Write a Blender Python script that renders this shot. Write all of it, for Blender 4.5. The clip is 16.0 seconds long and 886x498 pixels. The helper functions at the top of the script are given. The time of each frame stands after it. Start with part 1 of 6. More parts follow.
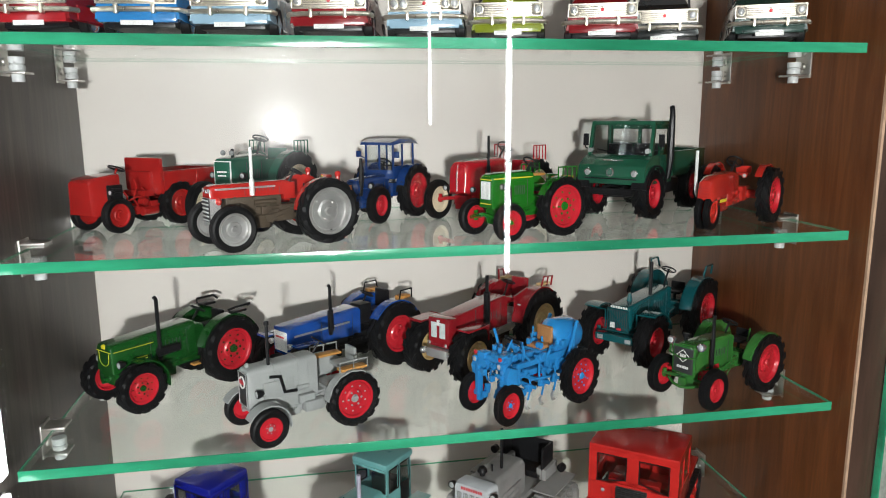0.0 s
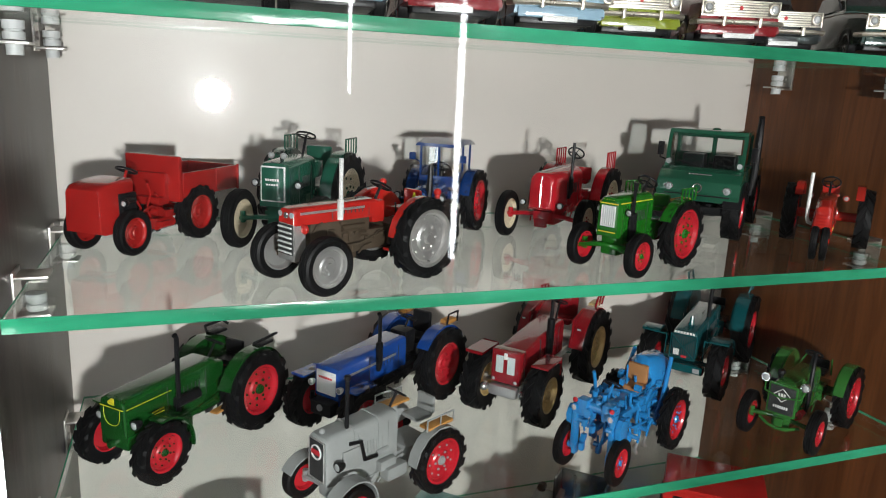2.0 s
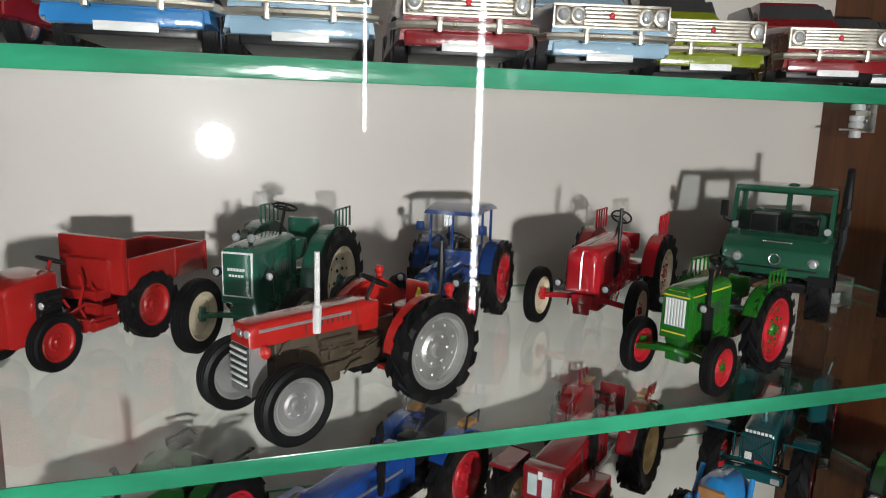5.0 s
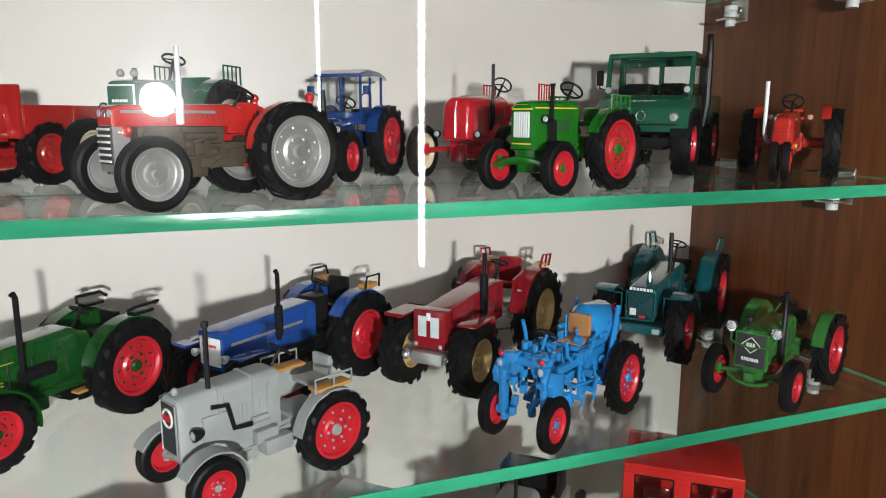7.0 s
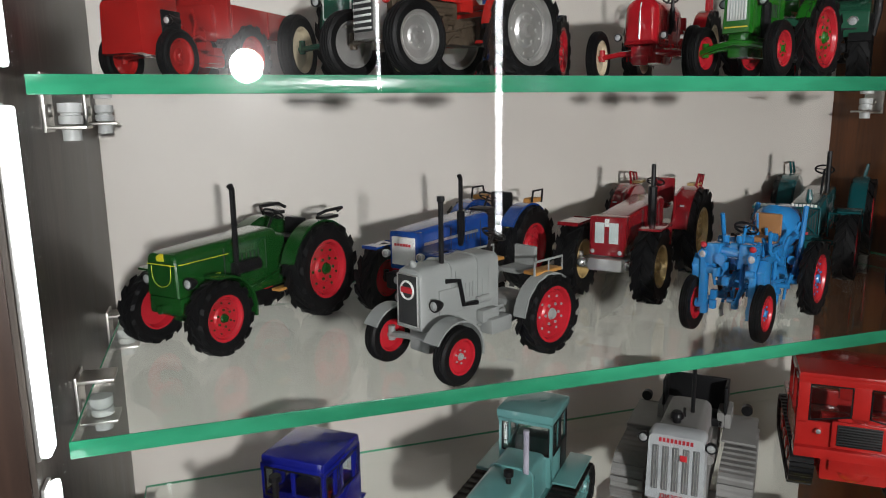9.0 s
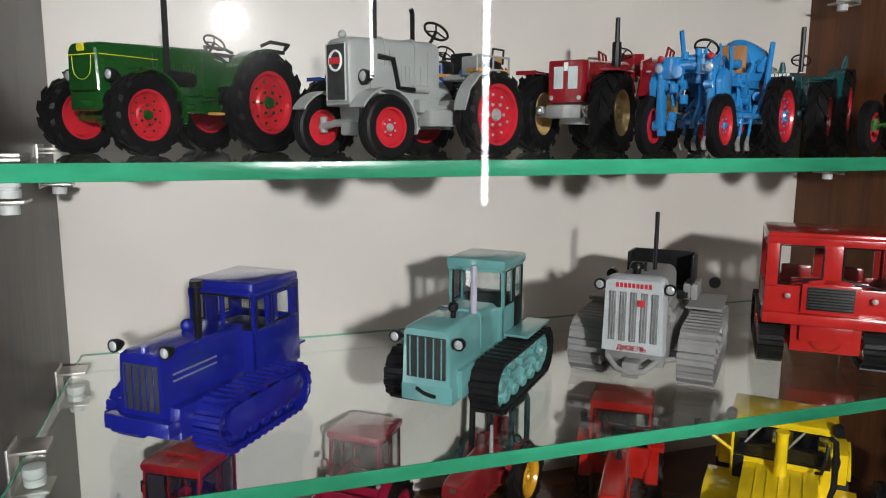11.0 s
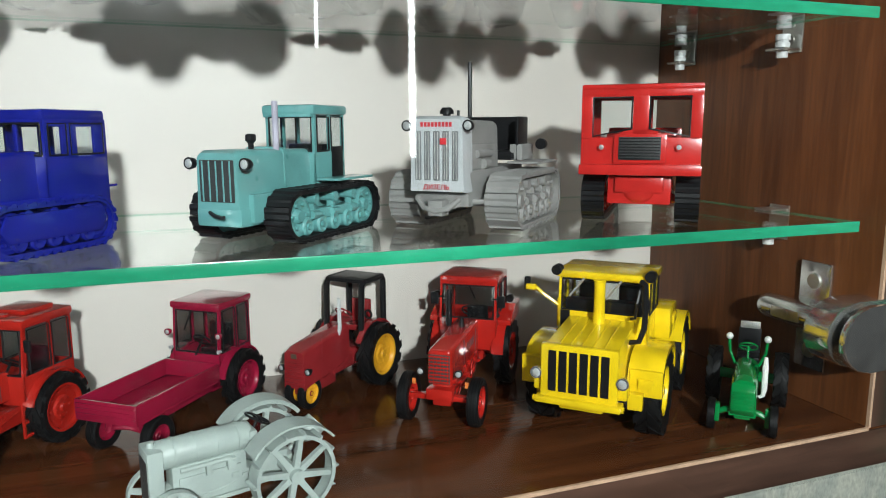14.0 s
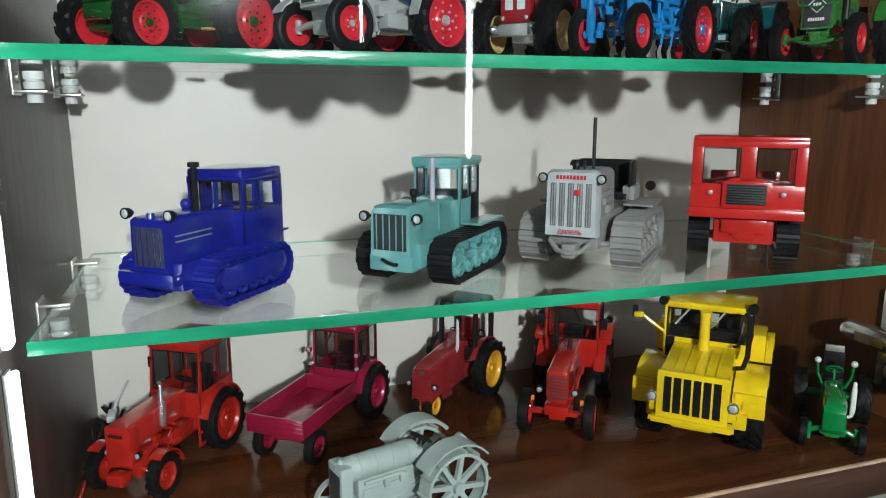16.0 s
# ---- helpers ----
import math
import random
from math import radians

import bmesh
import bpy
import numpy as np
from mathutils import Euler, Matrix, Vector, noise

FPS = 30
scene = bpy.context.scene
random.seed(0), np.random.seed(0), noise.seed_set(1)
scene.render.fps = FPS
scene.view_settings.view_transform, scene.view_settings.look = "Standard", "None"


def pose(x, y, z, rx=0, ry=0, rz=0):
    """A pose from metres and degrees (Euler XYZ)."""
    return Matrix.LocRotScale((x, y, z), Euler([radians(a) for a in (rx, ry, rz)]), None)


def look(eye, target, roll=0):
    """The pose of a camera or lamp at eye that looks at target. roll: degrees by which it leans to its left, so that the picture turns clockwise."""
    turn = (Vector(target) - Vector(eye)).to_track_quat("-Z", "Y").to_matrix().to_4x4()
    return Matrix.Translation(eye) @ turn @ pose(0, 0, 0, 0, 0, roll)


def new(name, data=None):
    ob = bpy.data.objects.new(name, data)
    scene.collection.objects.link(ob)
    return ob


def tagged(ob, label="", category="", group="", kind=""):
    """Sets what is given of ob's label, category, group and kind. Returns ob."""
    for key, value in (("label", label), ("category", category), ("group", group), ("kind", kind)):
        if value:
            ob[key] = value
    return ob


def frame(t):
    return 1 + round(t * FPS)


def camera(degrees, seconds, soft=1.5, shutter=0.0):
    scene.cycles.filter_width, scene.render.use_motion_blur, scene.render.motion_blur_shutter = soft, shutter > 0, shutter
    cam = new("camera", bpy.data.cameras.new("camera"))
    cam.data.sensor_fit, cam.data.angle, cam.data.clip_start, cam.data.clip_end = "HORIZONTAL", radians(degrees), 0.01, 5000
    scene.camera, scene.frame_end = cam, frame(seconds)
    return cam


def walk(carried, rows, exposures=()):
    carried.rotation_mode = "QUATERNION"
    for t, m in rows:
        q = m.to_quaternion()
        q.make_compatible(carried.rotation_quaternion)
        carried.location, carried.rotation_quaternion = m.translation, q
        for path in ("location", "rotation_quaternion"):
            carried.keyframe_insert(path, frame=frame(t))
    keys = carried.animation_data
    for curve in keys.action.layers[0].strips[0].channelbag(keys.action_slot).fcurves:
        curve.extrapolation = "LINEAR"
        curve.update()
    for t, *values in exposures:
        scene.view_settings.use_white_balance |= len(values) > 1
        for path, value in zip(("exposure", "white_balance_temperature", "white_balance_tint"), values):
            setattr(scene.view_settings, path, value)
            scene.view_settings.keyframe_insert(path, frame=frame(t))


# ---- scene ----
cam = camera(63.5, 16.0, soft=1.0)
METRES, EYE, TURN = 0.7, 0.3235, -10.3
ROWS = [
    (0.0, 0.0, 0.0, 0.0, -0.07, -10.67, 0.35),
    (0.5, -0.0337, 0.0077, -0.0024, -2.22, -11.28, -0.17),
    (1.0, -0.0701, 0.0137, -0.0048, -6.21, -11.17, -1.05),
    (1.5, -0.1021, 0.0344, 0.0013, -8.04, -11.81, -0.98),
    (2.0, -0.1295, 0.0994, 0.0192, -9.44, -13.22, -2.7),
    (2.5, -0.1169, 0.0949, 0.0225, -5.66, -13.38, -3.16),
    (3.0, -0.1017, 0.1114, 0.0371, -7.34, -12.6, -2.57),
    (5.5, -0.1083, 0.202, 0.0235, -8.3, -10.62, -1.22),
    (6.0, -0.0917, 0.1743, -0.004, -9.13, -10.51, -0.22),
    (6.5, -0.0857, 0.1486, -0.0252, -9.27, -10.34, 0.32),
    (7.0, -0.0682, 0.1434, -0.0457, -10.31, -10.53, -0.18),
    (7.5, -0.0895, 0.1415, -0.0641, -9.51, -10.65, 0.69),
    (8.0, -0.1299, 0.1417, -0.0748, -8.39, -10.95, 0.79),
    (8.5, -0.1551, 0.1416, -0.0784, -7.69, -11.08, 0.77),
    (9.0, -0.1543, 0.1444, -0.0944, -7.8, -11.05, 0.68),
    (9.5, -0.1494, 0.1497, -0.1225, -7.39, -10.7, 0.51),
    (12.0, -0.0896, 0.1124, -0.2161, -8.14, -7.84, -0.57),
    (12.5, -0.0582, 0.087, -0.2156, -8.36, -7.28, -0.35),
    (13.0, -0.0296, 0.0851, -0.2379, -9.43, -7.52, -0.16),
    (13.5, -0.0246, 0.0966, -0.2676, -9.52, -8.79, 0.06),
    (14.0, -0.0415, 0.1068, -0.2769, -9.69, -9.65, 0.2),
    (14.5, -0.0706, 0.1105, -0.2861, -9.12, -10.79, 1.19),
    (15.0, -0.1008, 0.1072, -0.2905, -8.16, -11.08, 1.71),
    (15.5, -0.1192, 0.0988, -0.2782, -7.82, -10.95, 1.59),
    (16.0, -0.1168, 0.0746, -0.2342, -8.1, -11.17, 0.01),
]
walk(cam, [(t, pose(0, 0, EYE, 0, 0, TURN) @ pose(METRES * x, METRES * y, METRES * z, 90 + pitch, roll, yaw)) for t, x, y, z, yaw, pitch, roll in ROWS],
     exposures=[(0, 0.2, 6450, 8), (1.5, 0.05, 6450, 8), (3, -0.02, 6450, 9), (5.5, -0.1, 6450, 10), (6.2, 0.02, 6400, 8), (7.5, 0.33, 6420, 8), (8.5, 0.0, 6500, 10), (9.5, -0.42, 6500, 11),
                (12, 0.38, 6400, 8), (13.5, 0.5, 6250, 3), (15, 0.5, 6000, 0), (16, 0.15, 6050, 1)])

# ---- light ----
world = bpy.data.worlds.new("room_air")
scene.world = world
world.use_nodes = True
world.node_tree.nodes["Background"].inputs[0].default_value = (0.9, 0.93, 1.0, 1)
world.node_tree.nodes["Background"].inputs[1].default_value = 0.004

torch = bpy.data.lights.new("phone_torch", "POINT")
torch.energy, torch.shadow_soft_size, torch.color = 22.5, 0.018, (1.0, 0.985, 0.985)
new("phone_torch", torch).matrix_world = pose(-0.04, -0.4, 0.308)

fill_lamp = bpy.data.lights.new("room_fill", "AREA")
fill_lamp.shape, fill_lamp.size, fill_lamp.energy, fill_lamp.color = "DISK", 1.3, 4.6, (1.0, 0.985, 0.985)
new("room_fill", fill_lamp).matrix_world = look((0.0, -1.05, 1.2), (0.05, 0.3, 0.15))


# ---- materials ----
def mat(name, color, rough=0.4, metal=0.0, vary=0.12, grain=0.12, size=900.0, bump=0.05, coat=0.0, second=None, stretch=(1, 1, 1)):
    """A surface with fine grain, broader blotches and slight relief. size: grains across a metre."""
    m = bpy.data.materials.new(name)
    m.use_nodes = True
    nt = m.node_tree
    b = nt.nodes["Principled BSDF"]
    co = nt.nodes.new("ShaderNodeTexCoord")
    mp = nt.nodes.new("ShaderNodeMapping")
    mp.inputs["Scale"].default_value = stretch
    nt.links.new(co.outputs["Object"], mp.inputs["Vector"])
    fine, broad = nt.nodes.new("ShaderNodeTexNoise"), nt.nodes.new("ShaderNodeTexNoise")
    fine.inputs["Scale"].default_value, fine.inputs["Detail"].default_value = size, 3
    broad.inputs["Scale"].default_value, broad.inputs["Detail"].default_value = size / 9, 4
    for n in (fine, broad):
        nt.links.new(mp.outputs[0], n.inputs["Vector"])
    mix = nt.nodes.new("ShaderNodeMix")
    mix.data_type = "RGBA"
    dark = second or [c * (1 - 2.2 * vary) for c in color]
    mix.inputs[6].default_value = (*dark, 1)
    mix.inputs[7].default_value = (*color, 1)
    ramp = nt.nodes.new("ShaderNodeMapRange")
    ramp.inputs[1].default_value, ramp.inputs[2].default_value = 0.3, 0.62
    nt.links.new(broad.outputs["Fac"], ramp.inputs[0])
    nt.links.new(ramp.outputs[0], mix.inputs[0])
    hs = nt.nodes.new("ShaderNodeHueSaturation")
    val = nt.nodes.new("ShaderNodeMapRange")
    val.inputs[3].default_value, val.inputs[4].default_value = 1 - grain, 1 + grain
    nt.links.new(fine.outputs["Fac"], val.inputs[0])
    nt.links.new(val.outputs[0], hs.inputs["Value"])
    nt.links.new(mix.outputs[2], hs.inputs["Color"])
    nt.links.new(hs.outputs[0], b.inputs["Base Color"])
    rr = nt.nodes.new("ShaderNodeMapRange")
    rr.inputs[3].default_value, rr.inputs[4].default_value = max(0.03, rough - 0.1), rough + 0.12
    nt.links.new(broad.outputs["Fac"], rr.inputs[0])
    nt.links.new(rr.outputs[0], b.inputs["Roughness"])
    b.inputs["Metallic"].default_value = metal
    b.inputs["Coat Weight"].default_value = coat
    b.inputs["Coat Roughness"].default_value = 0.07
    if bump:
        bp = nt.nodes.new("ShaderNodeBump")
        bp.inputs["Strength"].default_value, bp.inputs["Distance"].default_value = bump, 0.0006
        nt.links.new(fine.outputs["Fac"], bp.inputs["Height"])
        nt.links.new(bp.outputs[0], b.inputs["Normal"])
    return m


def paint(name, color, rough=0.2):
    return mat(name, color, rough, vary=0.1, grain=0.06, size=700, bump=0.12, coat=0.8)


def wood(name, light, dark, along=(1, 1, 1), rough=0.38):
    """Laminate with a printed grain that runs along one axis."""
    m = mat(name, light, rough, vary=0.2, grain=0.18, size=220, bump=0.06, second=dark, stretch=along)
    nt = m.node_tree
    b = nt.nodes["Principled BSDF"]
    hs = [n for n in nt.nodes if n.type == "HUE_SAT"][0]
    mp = [n for n in nt.nodes if n.type == "MAPPING"][0]
    wave = nt.nodes.new("ShaderNodeTexNoise")
    wave.inputs["Scale"].default_value, wave.inputs["Detail"].default_value, wave.inputs["Distortion"].default_value = 60, 6, 1.2
    nt.links.new(mp.outputs[0], wave.inputs["Vector"])
    r = nt.nodes.new("ShaderNodeMapRange")
    r.inputs[1].default_value, r.inputs[2].default_value, r.inputs[3].default_value, r.inputs[4].default_value = 0.4, 0.62, 0.8, 1.05
    nt.links.new(wave.outputs["Fac"], r.inputs[0])
    mul = nt.nodes.new("ShaderNodeMix")
    mul.data_type, mul.blend_type = "RGBA", "MULTIPLY"
    mul.inputs[0].default_value = 1
    nt.links.new(hs.outputs[0], mul.inputs[6])
    nt.links.new(r.outputs[0], mul.inputs[7])
    nt.links.new(mul.outputs[2], b.inputs["Base Color"])
    return m


def clear(name, tint, gloss=1.0, rough=0.0, base=0.04, smear=0.0):
    """Sheet glass: light goes straight on, tinted, and the surface mirrors more the flatter it is met."""
    m = bpy.data.materials.new(name)
    m.use_nodes = True
    nt = m.node_tree
    nt.nodes.remove(nt.nodes["Principled BSDF"])
    out = nt.nodes["Material Output"]
    t, g, mx, lw, po, sc = (nt.nodes.new("ShaderNode" + k) for k in ("BsdfTransparent", "BsdfGlossy", "MixShader", "LayerWeight", "Math", "Math"))
    t.inputs[0].default_value = (*tint, 1)
    g.inputs["Roughness"].default_value = rough
    g.inputs[0].default_value = (gloss, gloss, gloss, 1)
    lw.inputs[0].default_value = 0.5
    po.operation, po.inputs[1].default_value = "POWER", 5.0
    sc.operation, sc.inputs[1].default_value, sc.inputs[2].default_value = "MULTIPLY_ADD", 1 - base, base
    nt.links.new(lw.outputs["Facing"], po.inputs[0])
    nt.links.new(po.outputs[0], sc.inputs[0])
    nt.links.new(sc.outputs[0], mx.inputs[0])
    nt.links.new(t.outputs[0], mx.inputs[1])
    if smear:
        h, m2 = nt.nodes.new("ShaderNodeBsdfGlossy"), nt.nodes.new("ShaderNodeMixShader")
        h.inputs["Roughness"].default_value = 0.13
        m2.inputs[0].default_value = smear
        nt.links.new(g.outputs[0], m2.inputs[1])
        nt.links.new(h.outputs[0], m2.inputs[2])
        nt.links.new(m2.outputs[0], mx.inputs[2])
    else:
        nt.links.new(g.outputs[0], mx.inputs[2])
    nt.links.new(mx.outputs[0], out.inputs[0])
    return m


def glow(name, color, strength):
    m = bpy.data.materials.new(name)
    m.use_nodes = True
    b = m.node_tree.nodes["Principled BSDF"]
    b.inputs["Base Color"].default_value = (0.8, 0.8, 0.8, 1)
    b.inputs["Emission Color"].default_value = (*color, 1)
    b.inputs["Emission Strength"].default_value = strength
    return m


M = {
    "side_wood": wood("brown_laminate", (0.165, 0.058, 0.019), (0.105, 0.036, 0.012), (3.2, 3.2, 0.25)),
    "grey_wood": wood("glare_greyed_laminate", (0.115, 0.096, 0.083), (0.06, 0.049, 0.043), (3.2, 3.2, 0.25)),
    "base_wood": wood("red_brown_laminate", (0.092, 0.030, 0.010), (0.046, 0.014, 0.005), (0.25, 3.2, 3.2), 0.13),
    "edge_wood": wood("dark_edge_laminate", (0.085, 0.042, 0.028), (0.04, 0.02, 0.014), (0.3, 3.0, 3.0)),
    "edge_wood_up": wood("dark_upright_laminate", (0.075, 0.04, 0.028), (0.035, 0.02, 0.014), (3.0, 3.0, 0.3)),
    "pale_edge": mat("pale_chipboard_edge", (0.55, 0.36, 0.24), 0.6),
    "back": mat("cream_backboard", (0.64, 0.60, 0.545), 0.42, vary=0.025, grain=0.02, size=160, bump=0.03),
    "paper": mat("woven_wallpaper", (0.50, 0.52, 0.44), 0.8, vary=0.2, grain=0.45, size=420, bump=1.0, second=(0.30, 0.34, 0.31), stretch=(1, 1, 0.55)),
    "plaster": mat("darkened_room_plaster", (0.06, 0.059, 0.057), 0.8, size=60),
    "floorboard": wood("room_floor", (0.22, 0.13, 0.07), (0.14, 0.08, 0.045), (2, 0.2, 1)),
    "glass": clear("shelf_glass", (0.955, 0.985, 0.968)),
    "pane": clear("door_glass", (0.985, 0.995, 0.99), smear=0.014),
    "toy_pane": clear("toy_window", (0.93, 0.95, 0.95), base=0.05),
    "led": glow("led_diffuser", (0.93, 0.97, 1.0), 7.0),
    "diode": glow("led_diode", (0.93, 0.98, 1.0), 50.0),
    "tape": glow("led_tape", (0.93, 0.98, 1.0), 8.0),
    "chrome": mat("polished_chrome", (0.86, 0.86, 0.86), 0.2, 0.9, vary=0.04, grain=0.02, bump=0.02),
    "steel": mat("zinc_steel", (0.62, 0.60, 0.56), 0.32, 1.0),
    "hinge_chrome": mat("dark_chrome", (0.78, 0.78, 0.76), 0.16, 0.95, vary=0.08, grain=0.05, bump=0.03),
    "silver": mat("silver_paint", (0.74, 0.73, 0.71), 0.30, 0.78),
    "pad": mat("white_nylon", (0.62, 0.64, 0.63), 0.45),
    "rubber": mat("black_rubber", (0.006, 0.006, 0.0065), 0.5, vary=0.2, size=600),
    "black": mat("black_plastic", (0.010, 0.010, 0.011), 0.34),
    "engine": mat("dark_bronze_casting", (0.085, 0.062, 0.04), 0.5, 0.2, size=1100, bump=0.5),
    "lamp": mat("clear_lamp", (0.60, 0.62, 0.62), 0.12, 0.35, vary=0.2, size=1600, coat=0.8),
    "white": mat("white_enamel", (0.78, 0.79, 0.76), 0.35),
    "pale": mat("pale_panel", (0.62, 0.70, 0.68), 0.4),
    "tan": mat("tan_seat", (0.40, 0.19, 0.07), 0.55),
    "orange_wood": mat("orange_slat", (0.55, 0.26, 0.06), 0.55),
    "yellow_dot": mat("yellow_decal", (0.75, 0.62, 0.03), 0.4),
    "amber": mat("amber_lens", (0.75, 0.22, 0.05), 0.25),
    "red_text": mat("red_lettering", (0.55, 0.02, 0.03), 0.45),
    "cream": mat("cream_enamel", (0.70, 0.60, 0.42), 0.35),
    "sand": mat("sand_enamel", (0.58, 0.41, 0.17), 0.38),
    "hub_red": paint("red_rim", (0.52, 0.018, 0.03)),
    "grid": mat("dark_grille", (0.03, 0.032, 0.032), 0.5, size=1500, bump=0.6),
    "mesh": mat("pale_grey_mesh", (0.20, 0.205, 0.205), 0.45, size=2200, bump=0.8),
    "dull_chrome": mat("worn_gilt_chrome", (0.72, 0.66, 0.56), 0.3, 0.9, vary=0.12, grain=0.1, bump=0.1),
    "car_glass": mat("dusky_car_glass", (0.055, 0.06, 0.062), 0.1, vary=0.3, grain=0.1, size=150, bump=0.0, coat=0.6),
    "gilt_mesh": mat("gilt_grille_mesh", (0.40, 0.37, 0.31), 0.35, 0.8, vary=0.3, grain=0.5, size=1800, bump=0.9),
}
for k in ("rubber", "black", "base_wood", "side_wood", "grey_wood"):
    M[k].node_tree.nodes["Principled BSDF"].inputs["Specular IOR Level"].default_value = 0.2
edge = mat("green_glass_edge", (0.040, 0.36, 0.19), 0.2, grain=0.25, size=420, bump=0.25, second=(0.016, 0.17, 0.085), stretch=(0.22, 1, 1), coat=0.35)
eb = edge.node_tree.nodes["Principled BSDF"]
eb.inputs["Subsurface Weight"].default_value = 0.0
M["edge"] = edge


# ---- shaping tools, in millimetres ----
class Shape:
    """Gathers solids into one mesh."""

    def __init__(self):
        self.bm = bmesh.new()

    def box(self, x0, x1, y0, y1, z0, z1, b=0.3):
        r = bmesh.ops.create_cube(self.bm, size=1)
        for v in r["verts"]:
            v.co = Vector(((x0 + x1) / 2 + v.co.x * (x1 - x0), (y0 + y1) / 2 + v.co.y * (y1 - y0), (z0 + z1) / 2 + v.co.z * (z1 - z0)))
        b = min(b, 0.45 * min(abs(x1 - x0), abs(y1 - y0), abs(z1 - z0)))
        if b > 0.02:
            bmesh.ops.bevel(self.bm, geom=list({e for v in r["verts"] for e in v.link_edges}), offset=b, segments=2, profile=0.6, affect="EDGES")
        return self

    def slab(self, pts, y0, y1, b=0.0):
        """A side outline of (x, z) points, carried across from y0 to y1."""
        a = [self.bm.verts.new((x, y0, z)) for x, z in pts]
        c = [self.bm.verts.new((x, y1, z)) for x, z in pts]
        n = len(pts)
        self.bm.faces.new(a)
        self.bm.faces.new(c[::-1])
        for i in range(n):
            self.bm.faces.new((a[i], c[i], c[(i + 1) % n], a[(i + 1) % n]))
        if b:
            bmesh.ops.bevel(self.bm, geom=list({e for v in a + c for e in v.link_edges}), offset=b, segments=2, profile=0.6, affect="EDGES")
        return self

    def loft(self, rings):
        rows = [[self.bm.verts.new(p) for p in ring] for ring in rings]
        n = len(rows[0])
        for a, c in zip(rows, rows[1:]):
            for i in range(n):
                self.bm.faces.new((a[i], a[(i + 1) % n], c[(i + 1) % n], c[i]))
        self.bm.faces.new(rows[0][::-1])
        self.bm.faces.new(rows[-1])
        return self

    def hood(self, stations, k=4):
        """A rounded box along x. stations: (x, half width, bottom, top, corner radius, top half width)."""
        rings = []
        for x, w, z0, z1, r, wt in stations:
            ring = [(x, -w, z0), (x, w, z0)]
            for s in (1, -1):
                arc = [(wt - r + r * math.cos(a), z1 - r + r * math.sin(a)) for a in (math.pi / 2 * i / k for i in range(k + 1))]
                ring += [(x, s * y, z) for y, z in (arc if s > 0 else arc[::-1])]
            rings.append(ring)
        return self.loft(rings)

    def cyl(self, p, q, r, r2=None, n=12):
        return self.tube([p, q], [r, r if r2 is None else r2], n)

    def tube(self, pts, r, n=7):
        pts = [Vector(p) for p in pts]
        rs = r if isinstance(r, (list, tuple)) else [r] * len(pts)
        rings, up = [], None
        for i, p in enumerate(pts):
            d = (pts[min(i + 1, len(pts) - 1)] - pts[max(i - 1, 0)]).normalized()
            if up is None:
                up = d.orthogonal().normalized()
            u = (up - d * up.dot(d)).normalized()
            up, v = u, d.cross(u)
            rings.append([p + (u * math.cos(2 * math.pi * j / n) + v * math.sin(2 * math.pi * j / n)) * rs[i] for j in range(n)])
        return self.loft(rings)

    def ring(self, c, axis, R, r, n=20, m=6):
        """A torus."""
        q = Vector(axis).normalized().to_track_quat("Z", "Y")
        rows = []
        for i in range(n):
            a = 2 * math.pi * i / n
            rows.append([self.bm.verts.new(Vector(c) + q @ Vector(((R + r * math.cos(b)) * math.cos(a), (R + r * math.cos(b)) * math.sin(a), r * math.sin(b)))) for b in (2 * math.pi * j / m for j in range(m))])
        for i in range(n):
            a, c2 = rows[i], rows[(i + 1) % n]
            for j in range(m):
                self.bm.faces.new((a[j], c2[j], c2[(j + 1) % m], a[(j + 1) % m]))
        return self

    def ball(self, c, r, sx=1, sy=1, sz=1):
        res = bmesh.ops.create_uvsphere(self.bm, u_segments=12, v_segments=8, radius=1)
        for v in res["verts"]:
            v.co = Vector((c[0] + v.co.x * r * sx, c[1] + v.co.y * r * sy, c[2] + v.co.z * r * sz))
        return self

    def arc(self, cx, cz, R, a0, a1, y0, y1, th=0.7, n=14):
        """A curved plate about a crosswise axis, as a mudguard. Angles in degrees from ahead, rising."""
        rings = []
        for i in range(n + 1):
            a = radians(a0 + (a1 - a0) * i / n)
            rings.append([(cx + q * math.cos(a), y, cz + q * math.sin(a)) for q, y in ((R, y0), (R, y1), (R + th, y1), (R + th, y0))])
        return self.loft(rings)

    def fan(self, cx, cz, R, a0, a1, y0, y1, n=14):
        """A solid segment between the arc and its chord."""
        pts = [(cx + R * math.cos(radians(a0 + (a1 - a0) * i / n)), cz + R * math.sin(radians(a0 + (a1 - a0) * i / n))) for i in range(n + 1)]
        return self.slab(pts, y0, y1)

    def lathe(self, prof, n=28, cx=0, cz=0):
        """A closed profile of (radius, y) turned about the crosswise axis."""
        rows = [[self.bm.verts.new((cx + r * math.cos(2 * math.pi * i / n), y, cz + r * math.sin(2 * math.pi * i / n))) for r, y in prof] for i in range(n)]
        m = len(prof)
        for i in range(n):
            a, c = rows[i], rows[(i + 1) % n]
            for j in range(m):
                self.bm.faces.new((a[j], a[(j + 1) % m], c[(j + 1) % m], c[j]))
        return self

    def mesh(self, name, material, smooth=True):
        bmesh.ops.recalc_face_normals(self.bm, faces=self.bm.faces)
        me = bpy.data.meshes.new(name)
        for v in self.bm.verts:
            v.co *= 0.001
        self.bm.to_mesh(me)
        self.bm.free()
        me.materials.append(material)
        if smooth:
            me.shade_smooth()
            me.set_sharp_from_angle(angle=radians(35))
        return me


